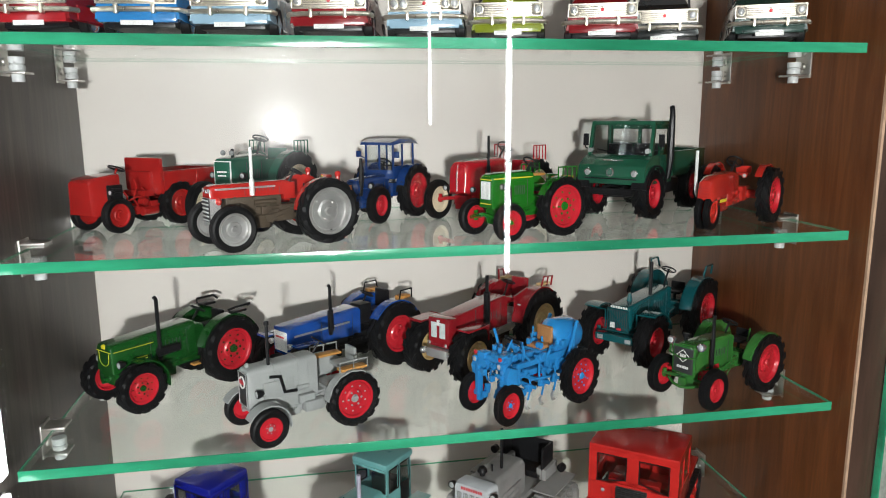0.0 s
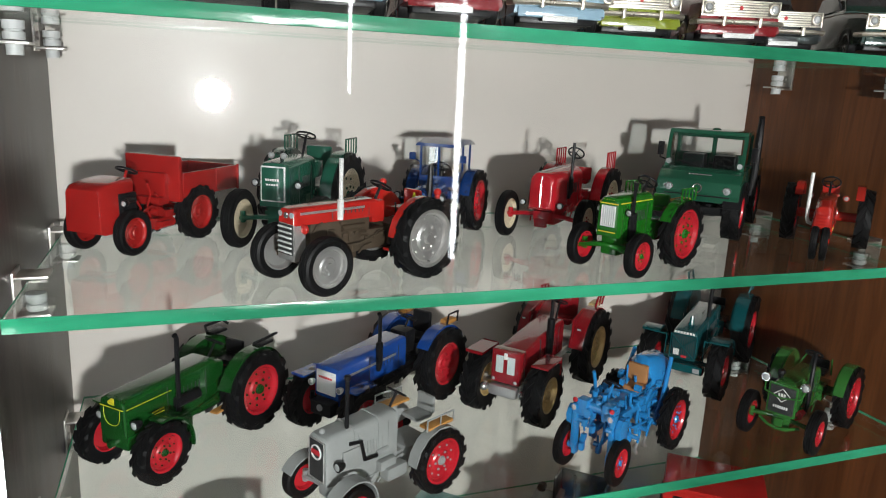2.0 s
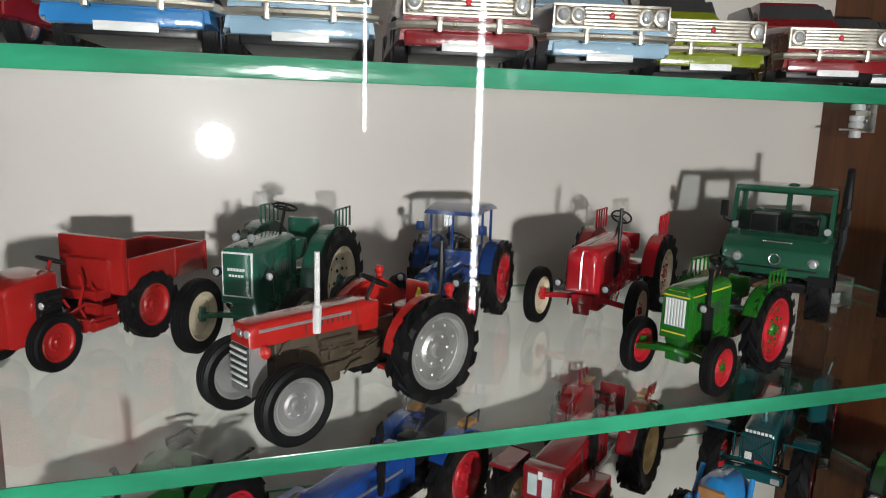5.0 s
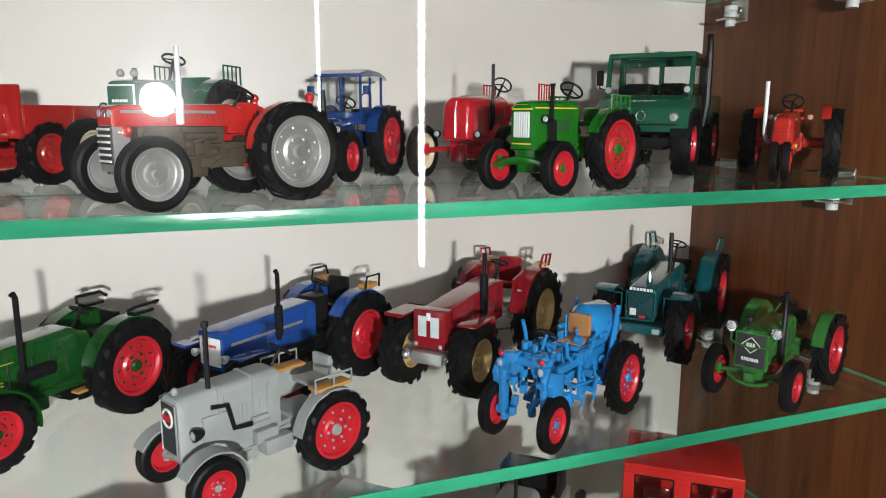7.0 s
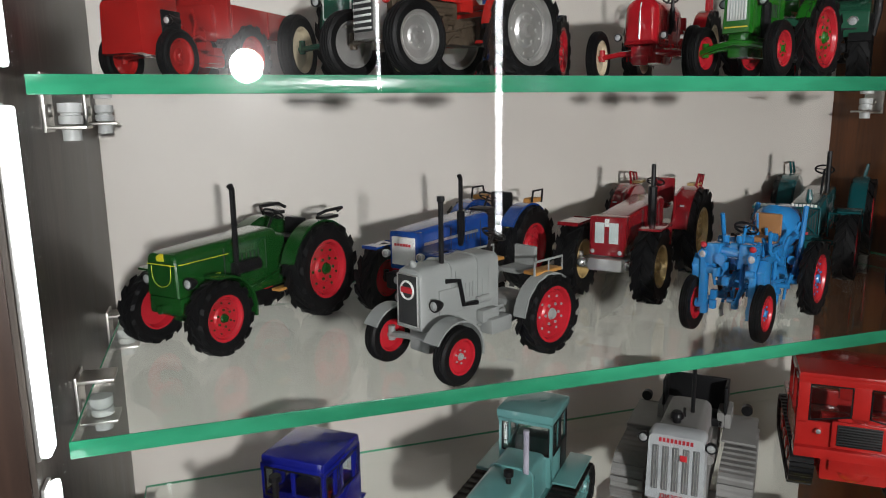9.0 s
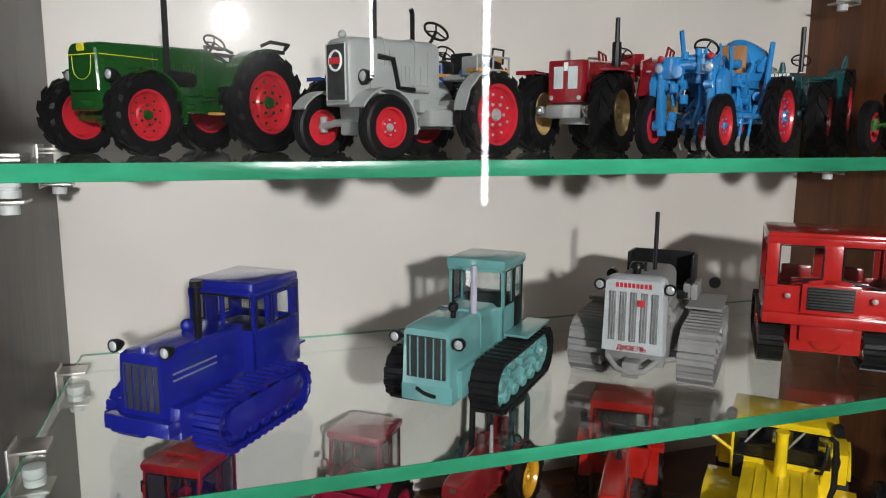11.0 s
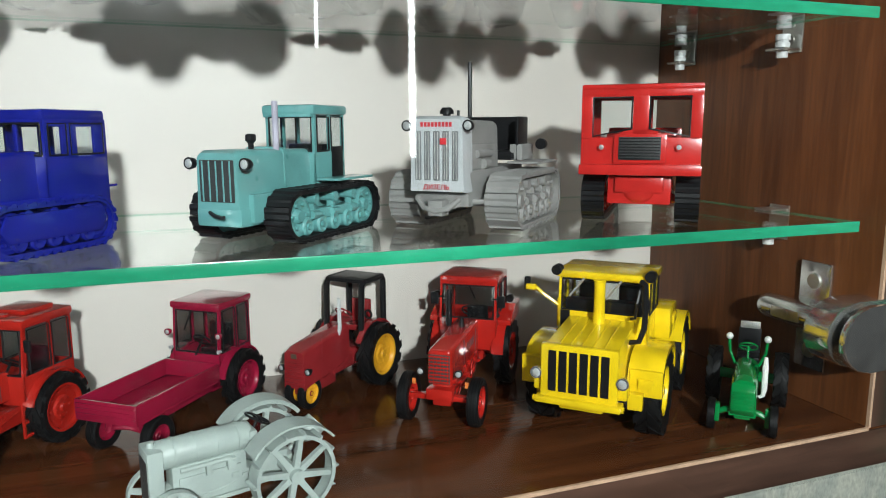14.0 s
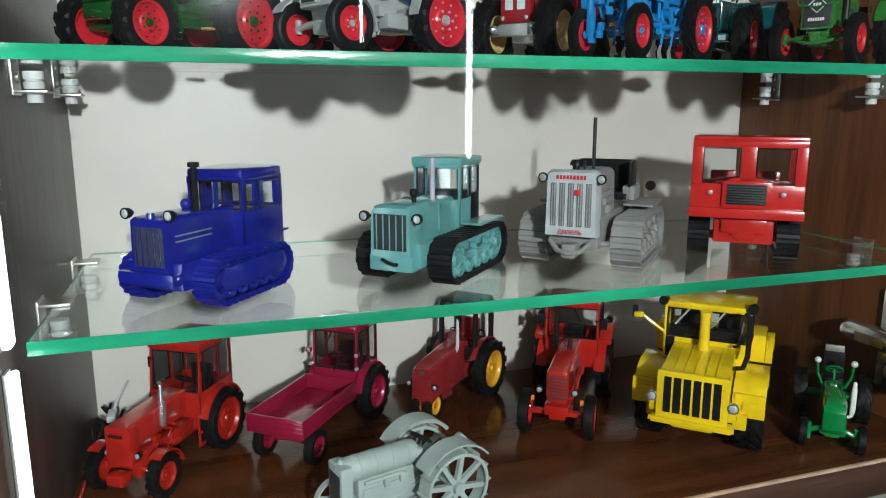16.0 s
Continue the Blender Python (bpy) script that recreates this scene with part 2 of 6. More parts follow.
def part(name, shape, material, parent, label="", smooth=True):
    """Links a shape as one mesh under a thing or a part."""
    me = shape if isinstance(shape, bpy.types.Mesh) else shape.mesh(name, material, smooth)
    ob = new(name, me)
    ob.parent = parent
    if label:
        tagged(ob, label)
    return ob


def thing(name, x, y, z, heading, label, category, group=""):
    """An empty at the base of a model, in metres, with +x ahead."""
    ob = new(name)
    ob.empty_display_size = 0.01
    ob.matrix_world = pose(x, y, z, 0, 0, heading)
    return tagged(ob, label, category, group)


def spot(px, py, heading, lx, ly):
    """The origin of a model whose local point (lx, ly), in millimetres, stands at (px, py)."""
    c, s = math.cos(radians(heading)), math.sin(radians(heading))
    return px - 0.001 * (c * lx - s * ly), py - 0.001 * (s * lx + c * ly)


def solid(name, shape, material, label="", category="", kind="", group="", smooth=True):
    """A top-level thing of one mesh, in world millimetres."""
    return tagged(new(name, shape.mesh(name, material, smooth)), label, category, group, kind)


WHEELS = {}


def sink(z):
    """How far the tyres of a model reach below its datum, by the shelf that it stands on."""
    return 1.7 if 200 < z < 300 else 1.3 if 150 < z < 200 else 0.0



def wheel(parent, x, side, outer, R, w, rim, material, lugs=14, hub=None, bolts=6, name="wheel"):
    """A rim with its tyre and hub; outer: the outer face's distance from the middle line."""
    hub_z, low = R, sink(1000 * parent.location.z) / parent.scale.z
    R, rim = R + low, rim * (R + low) / R
    key = (R, w, rim, material.name, lugs, hub.name if hub else "", bolts)
    if key not in WHEELS:
        t = Shape()
        h = w / 2
        t.lathe([(rim, -h * 0.8), (R * 0.88, -h), (R * 0.97, -h * 0.8), (R * 0.985, 0), (R * 0.97, h * 0.8), (R * 0.88, h), (rim, h * 0.8), (rim * 0.98, 0)], 30)
        if lugs:
            for s in (1, -1):
                for i in range(lugs):
                    a = 2 * math.pi * (i + (0.5 if s < 0 else 0)) / lugs
                    half, lean = 0.27 * 2 * math.pi / lugs, 0.9 * 2 * math.pi / lugs
                    corners = []
                    for yy, da in ((0.05, 0.0), (0.98, -lean)):
                        for u in (-half, half):
                            for q in ((0.955, 1.03) if yy < 0.5 else (0.86, 1.015)):
                                b = a + da + u
                                corners.append(t.bm.verts.new((q * R * math.cos(b), s * yy * h * 1.04, q * R * math.sin(b))))
                    for f in ((0, 1, 3, 2), (4, 6, 7, 5), (0, 4, 5, 1), (2, 3, 7, 6), (1, 5, 7, 3), (0, 2, 6, 4)):
                        t.bm.faces.new([corners[i] for i in f])
        else:
            for yy in (-0.45, 0, 0.45):
                t.lathe([(R * 0.96, yy * h - 0.28), (R, yy * h - 0.2), (R, yy * h + 0.2), (R * 0.96, yy * h + 0.28)], 30)
        r = Shape().lathe([(rim * 1.03, h * 0.86), (rim * 0.93, h * 0.8), (rim * 0.86, h * 0.42), (rim * 0.5, h * 0.3), (rim * 0.42, h * 0.5), (rim * 0.05, h * 0.52),
                           (rim * 0.05, -h * 0.1), (rim * 0.8, -h * 0.1), (rim * 0.93, -h * 0.8), (rim * 1.03, -h * 0.8)], 28)
        g = Shape().cyl((0, h * 0.4, 0), (0, h * 0.78, 0), rim * 0.24, rim * 0.17, 12)
        if bolts:
            for i in range(bolts):
                a = 2 * math.pi * i / bolts
                g.cyl((rim * 0.38 * math.cos(a), h * 0.45, rim * 0.38 * math.sin(a)), (rim * 0.38 * math.cos(a), h * 0.64, rim * 0.38 * math.sin(a)), max(0.22, rim * 0.055), n=6)
            for i in range(9 if lugs else 0):
                a = 2 * math.pi * i / 9
                g.cyl((rim * 0.68 * math.cos(a), h * 0.3, rim * 0.68 * math.sin(a)), (rim * 0.68 * math.cos(a), h * 0.47, rim * 0.68 * math.sin(a)), max(0.22, rim * 0.045), n=6)
            r.ring((0, h * 0.42, 0), (0, 1, 0), rim * 0.8, rim * 0.025, 24, 5)
        WHEELS[key] = (r.mesh("wheel", material), t.mesh("tyre", M["rubber"]), g.mesh("hub", hub or material))
    rm, tm, gm = WHEELS[key]
    ob = part(name, rm, None, parent)
    ob.matrix_basis = pose(0.001 * x, 0.001 * side * (outer - w / 2), 0.001 * hub_z, 0, 0, 0 if side > 0 else 180)
    ob.rotation_euler.y = 0.6 * len(parent.children)
    part("tyre", tm, None, ob)
    part("hub", gm, None, ob)
    return ob


def steering(parent, x, y, z, R=4.2, tilt=30, post=9, material=None, column=None):
    """A steering wheel on its column; tilt: degrees from lying flat, leaning back."""
    ax = Vector((-math.sin(radians(tilt)), 0, math.cos(radians(tilt))))
    c = Vector((x, y, z))
    s = Shape().ring(c, ax, R, 0.42, 22, 6)
    u = ax.orthogonal().normalized()
    v = ax.cross(u)
    for i in range(3):
        a = 2 * math.pi * i / 3
        s.cyl(c, c + (u * math.cos(a) + v * math.sin(a)) * R, 0.3, n=5)
    part("steering_wheel", s, material or M["black"], parent)
    part("steering_column", Shape().cyl(c - ax * post, c, 0.55, n=8), column or M["black"], parent)


def headlamp(parent, x, y, z, r=1.7, shell=None, lens=None):
    ob = part("headlamp", Shape().tube([(x - 1.6 * r, y, z), (x - 0.9 * r, y, z), (x, y, z), (x + 0.15 * r, y, z)], [r * 0.45, r * 0.85, r, r * 0.95], 14), shell or M["black"], parent)
    part("lens", Shape().ball((x + 0.1 * r, y, z), r * 0.74, 0.4, 1, 1), lens or M["lamp"], ob)
    return ob


def pipe(parent, pts, r, material, name="exhaust"):
    return part(name, Shape().tube(pts, r, 9), material, parent)


def seat(parent, x, z, material, w=5.5, back=6, base=None):
    part("seat", Shape().box(x - 4.5, x + 4.5, -w, w, z, z + 1.8, 0.8).box(x - 5.4, x - 3.8, -w * 0.92, w * 0.92, z + 0.8, z + back, 0.7), material, parent)
    part("seat_post", Shape().cyl((x, 0, z - 5), (x, 0, z), 0.9, n=8), base or M["black"], parent)


def front_axle(parent, wb, R, half, material, drop=0.0, r=1.1):
    s = Shape().tube([(wb, -half, R), (wb, -half * 0.55, R + drop + 1.2), (wb, 0, R + drop + 1.8), (wb, half * 0.55, R + drop + 1.2), (wb, half, R)], r, 8)
    for q in (-1, 1):
        s.cyl((wb, q * half * 0.93, R - 1.5), (wb, q * half * 0.93, R + 3.2), r * 1.05, n=8)
    s.cyl((wb - 2.5, -half * 0.9, R + 0.6), (wb - 2.5, half * 0.9, R + 0.6), 0.4, n=6)
    part("front_axle", s, material, parent)


def chassis(parent, wb, R, Rf, hw, material, x_end=None, lumps=True):
    """Gearbox, engine block and rear axle as one casting."""
    e = x_end or wb + 1
    s = Shape().box(-5, 9, -hw * 1.25, hw * 1.25, R - 3.5, R + 4.5, 1.2)
    s.box(6, e * 0.55, -hw * 0.85, hw * 0.85, R - 4.5, R + 3, 0.8)
    s.box(e * 0.5, e, -hw * 0.75, hw * 0.75, max(Rf * 0.7, 3.5), R + 3, 0.8)
    if lumps:
        rnd = random.Random(int(wb * 10))
        for i in range(16):
            x, y = rnd.uniform(8, e - 4), rnd.choice((-1, 1)) * hw * rnd.uniform(0.8, 0.98)
            z, q = rnd.uniform(R - 4, R + 3.5), rnd.uniform(0.7, 1.9)
            if i % 2:
                s.box(x - q, x + q, y - q * 0.8, y + q * 0.8, z - q * 0.7, z + q * 0.7, 0.25)
            else:
                s.cyl((x - q * 1.6, y, z), (x + q * 1.6, y, z), q * 0.6, n=8)
        for q in (1, -1):
            s.tube([(10, q * hw, R + 2), (e * 0.5, q * (hw + 0.6), R - 1), (e - 3, q * hw, R - 2)], 0.35, 6)
    part("chassis", s, material, parent)


def rear_axle(parent, R, half, material, r=2.6):
    part("rear_axle", Shape().cyl((0, -half, R), (0, half, R), r, n=12), material, parent)


def rail(parent, pts, material, r=0.45, name="guard_rail"):
    part(name, Shape().tube(pts, r, 6), material, parent)


# ---- the cabinet and the room ----
XL, XR, YF, YB, TOP = -131.0, 259.0, 293.0, 451.7, 470.0
SHELVES = (89.3, 177.7, 266.3, 355.0)
solid("wall_left", Shape().box(XL - 16, XL, YF, YB, -0.0, TOP, 0.3), M["grey_wood"], "brown laminate cabinet side, its colour greyed for light-bar glare", "wall", "structure")
solid("wall_right", Shape().box(XR, XR + 16, YF + 0.6, YB, 0, TOP, 0.3), M["side_wood"], "brown wood-grain laminate cabinet side panel", "wall", "structure")
solid("trim_front_left", Shape().box(XL - 16, XL - 1.2, YF - 1, YF - 0.1, -18, TOP, 0.2), M["edge_wood_up"], "dark brown edge band of the cabinet side", "trim", "structure")
solid("trim_front_right", Shape().box(XR + 1.2, XR + 16, YF - 1, YF + 0.5, 0, TOP, 0.2), M["edge_wood_up"], "dark brown edge band of the cabinet side", "trim", "structure")
solid("trim_pale_right", Shape().box(XR - 0.1, XR + 1.2, YF - 1, YF + 0.5, 0, TOP, 0), M["pale_edge"], "pale worn line along the panel edge", "trim", "structure")
solid("wall_back", Shape().box(XL - 16, XR + 16, YB, YB + 4, -18, TOP, 0), M["back"], "cream laminate cabinet backboard", "wall", "structure")
solid("base_board", Shape().box(XL - 16, XR + 16, YF, YB, -18, -0.02, 0.4), M["base_wood"], "red-brown laminate bottom board of the cabinet", "wall", "structure")
solid("trim_base_front", Shape().box(XL - 1.2, XR + 16, YF - 1.2, YF - 0.1, -18, -1.3, 0.2), M["edge_wood"], "dark brown grained front edge of the bottom board", "trim", "structure")
solid("trim_base_line", Shape().box(XL, XR, YF - 1.2, YF - 0.1, -1.3, 0.1, 0), M["pale_edge"], "pale worn line along the board edge", "trim", "structure")
solid("ceiling_cabinet", Shape().box(XL - 16, XR + 16, YF, YB, TOP, TOP + 16, 0.3), M["side_wood"], "brown laminate cabinet top board", "ceiling", "structure")

solid("wall_north", Shape().box(-1300, 1300, YB + 6, YB + 30, -900, 1600, 0), M["paper"], "grey-green woven relief wallpaper", "wall", "structure")
solid("wall_south", Shape().box(-1300, 1300, -1730, -1700, -900, 1600, 0), M["plaster"], "plain unseen room wall, darkened to dim the glass reflections", "wall", "structure")
solid("wall_west", Shape().box(-1330, -1300, -1730, YB + 30, -900, 1600, 0), M["plaster"], "plain unseen room wall, darkened to dim the glass reflections", "wall", "structure")
solid("wall_east", Shape().box(1300, 1330, -1730, YB + 30, -900, 1600, 0), M["plaster"], "plain unseen room wall, darkened to dim the glass reflections", "wall", "structure")
solid("floor", Shape().box(-1330, 1330, -1730, YB + 30, -930, -900, 0), M["floorboard"], "brown room floor", "floor", "structure")
solid("ceiling", Shape().box(-1330, 1330, -1730, YB + 30, 1600, 1630, 0), M["plaster"], "plain unseen room ceiling, darkened to dim the glass reflections", "ceiling", "structure")

for z in SHELVES:
    sh = new("glass_shelf")
    tagged(sh, "clear glass shelf with a polished green front edge", "shelf", "glass shelves")
    sh.matrix_world = pose(0, 0, 0.001 * z)
    x0, x1, y0, y1, t = XL + 5, XR - 2, 304.0, 449.0, 4.6
    g = part("sheet", Shape().box(x0 + 0.6, x1 - 0.6, y0 + 0.6, y1 - 0.6, -t, 0, 0), M["glass"], sh, smooth=False)
    g.visible_shadow = False
    fe = part("front_edge", Shape().box(x0, x1, y0, y0 + 0.55, -t, 0, 0.25), M["edge"], sh, "bright green polished glass edge")
    fe.visible_shadow = False
    part("back_edge", Shape().box(x0, x1, y1 - 0.4, y1, -1.1, -0.2, 0), M["edge"], sh).visible_shadow = False
    for xx in (x0, x1 - 0.5):
        part("side_edge", Shape().box(xx, xx + 0.5, y0 + 0.6, y1 - 0.6, -1.4, -0.2, 0), M["edge"], sh).visible_shadow = False

for z in SHELVES:
    for side, xw in ((1, XL), (-1, XR)):
        for yc in (350.0, 424.0):
            k = new("shelf_support")
            tagged(k, "zinc shelf clip with round white pads, screwed to the side panel", "shelf support", "shelf supports")
            k.matrix_world = Matrix.Translation((0.001 * xw, 0.001 * yc, 0.001 * z)) @ Matrix.Diagonal((side, 1, 1, 1))
            part("plate", Shape().box(0.05, 0.9, -6, 6, -14, 2.5, 0.2), M["steel"], k)
            part("jaw", Shape().box(0.9, 11, -5.5, 5.5, 0.1, 1.1, 0.25), M["steel"], k)
            part("jaw", Shape().box(0.9, 11, -5.5, 5.5, -13.2, -12.3, 0.25), M["steel"], k)
            part("screw", Shape().cyl((0.9, 0, -8), (1.8, 0, -8), 2.0, 1.7, 10), M["steel"], k)
            part("pad", Shape().lathe([(0.3, -0.1), (3.1, -0.1), (3.3, 0.6), (3.3, 2.2), (2.7, 2.4), (2.7, 3.0), (3.3, 3.2), (3.3, 5.8), (0.3, 6.0)], 18), M["pad"], k, "ribbed white nylon pad").matrix_basis = pose(0.0062, 0, -0.0117, 90, 0, 0)
            part("pad", Shape().cyl((6.2, 0, -16.5), (6.2, 0, -13.2), 2.6, n=16), M["pad"], k)

tops = (0.0,) + SHELVES
for i, z in enumerate(tops):
    z1 = SHELVES[i] - 6.4 if i < 4 else TOP - 2
    led = new("led_tube")
    tagged(led, "glowing white LED light bar upright on the cabinet side", "led light", "led light bars")
    led.matrix_world = pose(0.001 * (XL + 0.2), 0.2932, 0.001 * z)
    part("holder", Shape().box(0, 0.9, 0.3, 6.9, 0.6, z1 - z, 0.2), M["silver"], led)
    part("diffuser", Shape().box(1.0, 3.2, 0, 7.2, 1.2, z1 - z - 0.6, 0.9), M["led"], led, "white glowing diffuser")

door = tagged(new("glass_door"), "clear closed glass door with a green cut edge", "glass door")
door.matrix_world = pose(0, 0.0, 0)
pane = part("door_pane", Shape().box(XL - 14, XR + 14.5, 286.6, 290.6, -16, TOP + 10, 0), M["pane"], door, smooth=False)
pane.visible_shadow = False
part("door_edge", Shape().box(XR + 14.6, XR + 15.4, 286.6, 290.6, -16, TOP + 10, 0.1), M["edge"], door, "green cut glass edge")

hinge = tagged(new("door_hinge"), "polished chrome glass-door hinge screwed to the side panel", "hinge")
hinge.matrix_world = pose(0.001 * XR, 0.0, 0.0)
part("wall_plate", Shape().box(-2.2, -0.1, 316, 333, 17, 68, 1.0), M["hinge_chrome"], hinge)
for z in (26, 59):
    part("screw", Shape().cyl((-3.2, 324.5, z), (-2.2, 324.5, z), 3.4, 3.8, 14).box(-3.5, -3.1, 322, 327, z - 0.4, z + 0.4, 0), M["steel"], hinge, "brass-toned cross-head screw")
part("arm", Shape().tube([(-7, 298, 43.2), (-7, 344, 43.2), (-7, 348, 43.2), (-7, 350, 43.2)], [6.2, 6.2, 5.4, 3.4], 20).box(-6, -2.2, 300, 350, 38, 48.5, 1.2), M["hinge_chrome"], hinge)
part("screw", Shape().cyl((-14.2, 330, 43), (-12.6, 330, 43), 2.6, n=12).box(-13.6, -12.6, 322, 338, 40.5, 45.5, 0.3), M["steel"], hinge)
cup = [(15, 29.5), (15, 57.5), (-14, 57.5)] + [(-14 + 15.5 * math.cos(radians(a)) - 0, 43.5 + 14 * math.sin(radians(a))) for a in range(100, 261, 16)] + [(-14, 29.5)]
part("clamp", Shape().slab(cup, 291.0, 304, 0.8), M["hinge_chrome"], hinge, "half-round chrome clamp on the glass")
part("cover", Shape().slab(cup, 283.0, 286.2, 1.0), M["hinge_chrome"], hinge, "half-round chrome cover plate")


def led_strip(x, y, z0, z1):
    s = tagged(new("led_strip"), "upright LED tape with bright diodes on a wooden post", "led strip", "room led strips")
    s.matrix_world = pose(0.001 * x, 0.001 * y, 0.001 * z0)
    part("post", Shape().box(-9, 9, -16, -1, -700, z1 - z0 + 20, 0.5), M["edge_wood_up"], s)
    part("tape", Shape().box(-3.4, 3.4, -0.9, 0, 0, z1 - z0, 0.1), M["tape"], s)
    d = Shape()
    n = int((z1 - z0) / 14)
    for i in range(n):
        d.box(-3, 3, 0.05, 1.2, 4 + 14 * i, 10.5 + 14 * i, 0)
    tagged(part("diodes", d, M["diode"], s), kind="stuff")


led_strip(279.4, -430.0, 90, 1000)
led_strip(277.4, -1107.0, 300, 1300)


def wire_bundle():
    """Loose wiring of the light bars behind the models, against the left panel."""
    w = tagged(new("wire_bundle"), "loose red and black wires lying on the bottom board", "wires")
    w.matrix_world = pose(0.001 * XL, 0.0, 0.0)
    part("red_wire", Shape().tube([(3, 300, 0.9), (2.6, 322, 0.9), (2.4, 345, 0.9), (2.6, 368, 0.9), (3.4, 392, 1.6), (5, 410, 6), (7, 420, 13)], 0.8, 7), M["hub_red"], w, "thin red wire")
    rnd = random.Random(11)
    for i in range(5):
        pts = [(4 + 2 * i, 396 + 4 * i, 1.0)]
        for k in range(5):
            pts.append((4 + rnd.uniform(0, 12), 402 + 7 * k + rnd.uniform(-3, 3), 3 + rnd.uniform(2, 17)))
        part("black_wire", Shape().tube(pts, 0.75, 6), M["black"], w, "tangled black wire")
    part("connector", Shape().box(9, 13, 414, 424, 14, 17, 0.5).tube([(11, 422, 16), (13, 430, 20), (17, 436, 26)], [0.8, 0.7, 0.5], 6), M["pad"], w, "pale plastic connector")


wire_bundle()

# ---- wheeled toy tractors ----
GROUP = "toy tractors"


def tractor(label, at, z, heading, wb, R, w, wr, Rf, tw, wf, body, rims, under=None, rim=0.62, rimf=0.55, lugs=14, lugsf=0, hw=4.6, nose=4.0, back=14.0,
            zb=None, zt=None, zf=None, round_=2.0, fender=None, flat=False, seat_mat=None, wheel_z=None, tilt=35, hub=None, name="toy_tractor", axle=None, fend_a=(35, 175), fw=None, front_hub=None, inset=0.3):
    """The common frame of a wheeled tractor. at: the origin. Sizes in millimetres."""
    t = thing(name, at[0], at[1], 0.001 * z, heading, label, "toy tractor", GROUP)
    under = under or body
    zb, zt = zb if zb is not None else R + 2, zt if zt is not None else R + 11
    zf = zf if zf is not None else zt
    chassis(t, wb, R, Rf, hw, under)
    rear_axle(t, R, wr / 2 - w * 0.6, under)
    front_axle(t, wb, Rf, wf / 2 - tw * 0.6, axle or under)
    part("bonnet", Shape().hood([(back, hw, zb, zt - 0.6, round_, hw), (back + 2, hw, zb, zt, round_, hw * 0.96), (wb + nose - 2.5, hw, zb, zf, round_, hw * 0.94),
                                 (wb + nose - 0.6, hw * 0.98, zb, zf - 0.5, round_, hw * 0.92), (wb + nose, hw * 0.92, zb + 0.4, zf - 1.4, round_ * 0.8, hw * 0.84)]), body, t)
    rd = random.Random(int(10 * R + wb))
    dress = Shape()
    for i in range(18):
        x, z, s, q = rd.uniform(back - 2, wb - 2), rd.uniform(R * 0.7, max(zb, R) + 0.5), rd.choice((1, -1)), rd.uniform(0.6, 1.5)
        y0, y1 = s * hw * 0.6, s * (hw * rd.uniform(0.92, 1.12))
        if i % 3 == 0:
            dress.box(x - 1.4 * q, x + 1.4 * q, y0, y1, z - q, z + q, 0.25)
        elif i % 3 == 1:
            dress.cyl((x, y0, z), (x, y1, z), q, q * 0.8, 10)
        else:
            dress.tube([(x, y1, z), (x + 2.5 * q, y1 * 1.05, z - 0.6), (x + 4 * q, y1, z - 3)], 0.32, 6)
    part("engine_fittings", dress, under, t)
    seam = Shape()
    for s in (1, -1):
        for f in (0.08, 0.52):
            x = back + 2 + f * (wb + nose - back)
            seam.box(x - 0.1, x + 0.1, s * hw * 0.9, s * (hw + 0.04), zb + 0.6, zt - round_ - 1.2, 0)
        for k in range(6):
            x = back + 2 + (0.16 + 0.045 * k) * (wb + nose - back)
            seam.box(x - 0.16, x + 0.16, s * hw * 0.9, s * (hw + 0.05), zb + 0.35 * (zt - zb), zb + 0.6 * (zt - zb), 0)
    part("bonnet_slots", seam, body if body.name.startswith("light_grey") else M["grid"], t, "dark bonnet joints and cooling slots")
    for s in (1, -1):
        wheel(t, 0, s, wr / 2, R, w, R * rim, rims, lugs, hub)
        wheel(t, wb, s, wf / 2, Rf, tw, Rf * rimf, rims, lugsf, front_hub or hub, name="front_wheel")
        if fender:
            f0, f1 = s * (wr / 2 - (fw or w) * 1.02), s * (wr / 2 - inset * w)
            fr = R * 1.1 + sink(z)
            sh = Shape().arc(0, R, fr, fend_a[0], fend_a[1], f0, f1, 0.8)
            if not flat:
                sh.fan(0, R, fr, fend_a[0], fend_a[1], f0 - s * 0.1, f0 - s * 0.8)
            part("mudguard", sh, fender, t)
    if seat_mat:
        seat(t, -1.5, R + 7.5, seat_mat, w=4.6)
    if wheel_z:
        steering(t, 8.5, 0, wheel_z, 4.0, tilt, wheel_z - R - 6)
    return t


def grille(t, x, hw, z0, z1, material, bars=0, bar_mat=None, name="grille", thick=0.5, vertical=True):
    g = part(name, Shape().box(x - 0.4, x + thick, -hw, hw, z0, z1, 0.25), material, t)
    for i in range(bars):
        if vertical:
            y = -hw + 2 * hw * (i + 0.5) / bars
            part("bar", Shape().box(x + thick - 0.1, x + thick + 0.35, y - 0.22, y + 0.22, z0 + 0.3, z1 - 0.3, 0.1), bar_mat, g)
        else:
            zz = z0 + (z1 - z0) * (i + 0.5) / bars
            part("bar", Shape().box(x + thick - 0.1, x + thick + 0.4, -hw + 0.2, hw - 0.2, zz - 0.3, zz + 0.3, 0.1), bar_mat, g)
    return g


def fender_rail(t, x0, x1, y, z, h, material, slats=2, name="guard_rail"):
    s = Shape().tube([(x0, y, z), (x0, y, z + h), (x1, y, z + h), (x1, y, z)], 0.42, 6)
    for i in range(slats):
        x = x0 + (x1 - x0) * (i + 1) / (slats + 1)
        s.cyl((x, y, z), (x, y, z + h), 0.3, n=6)
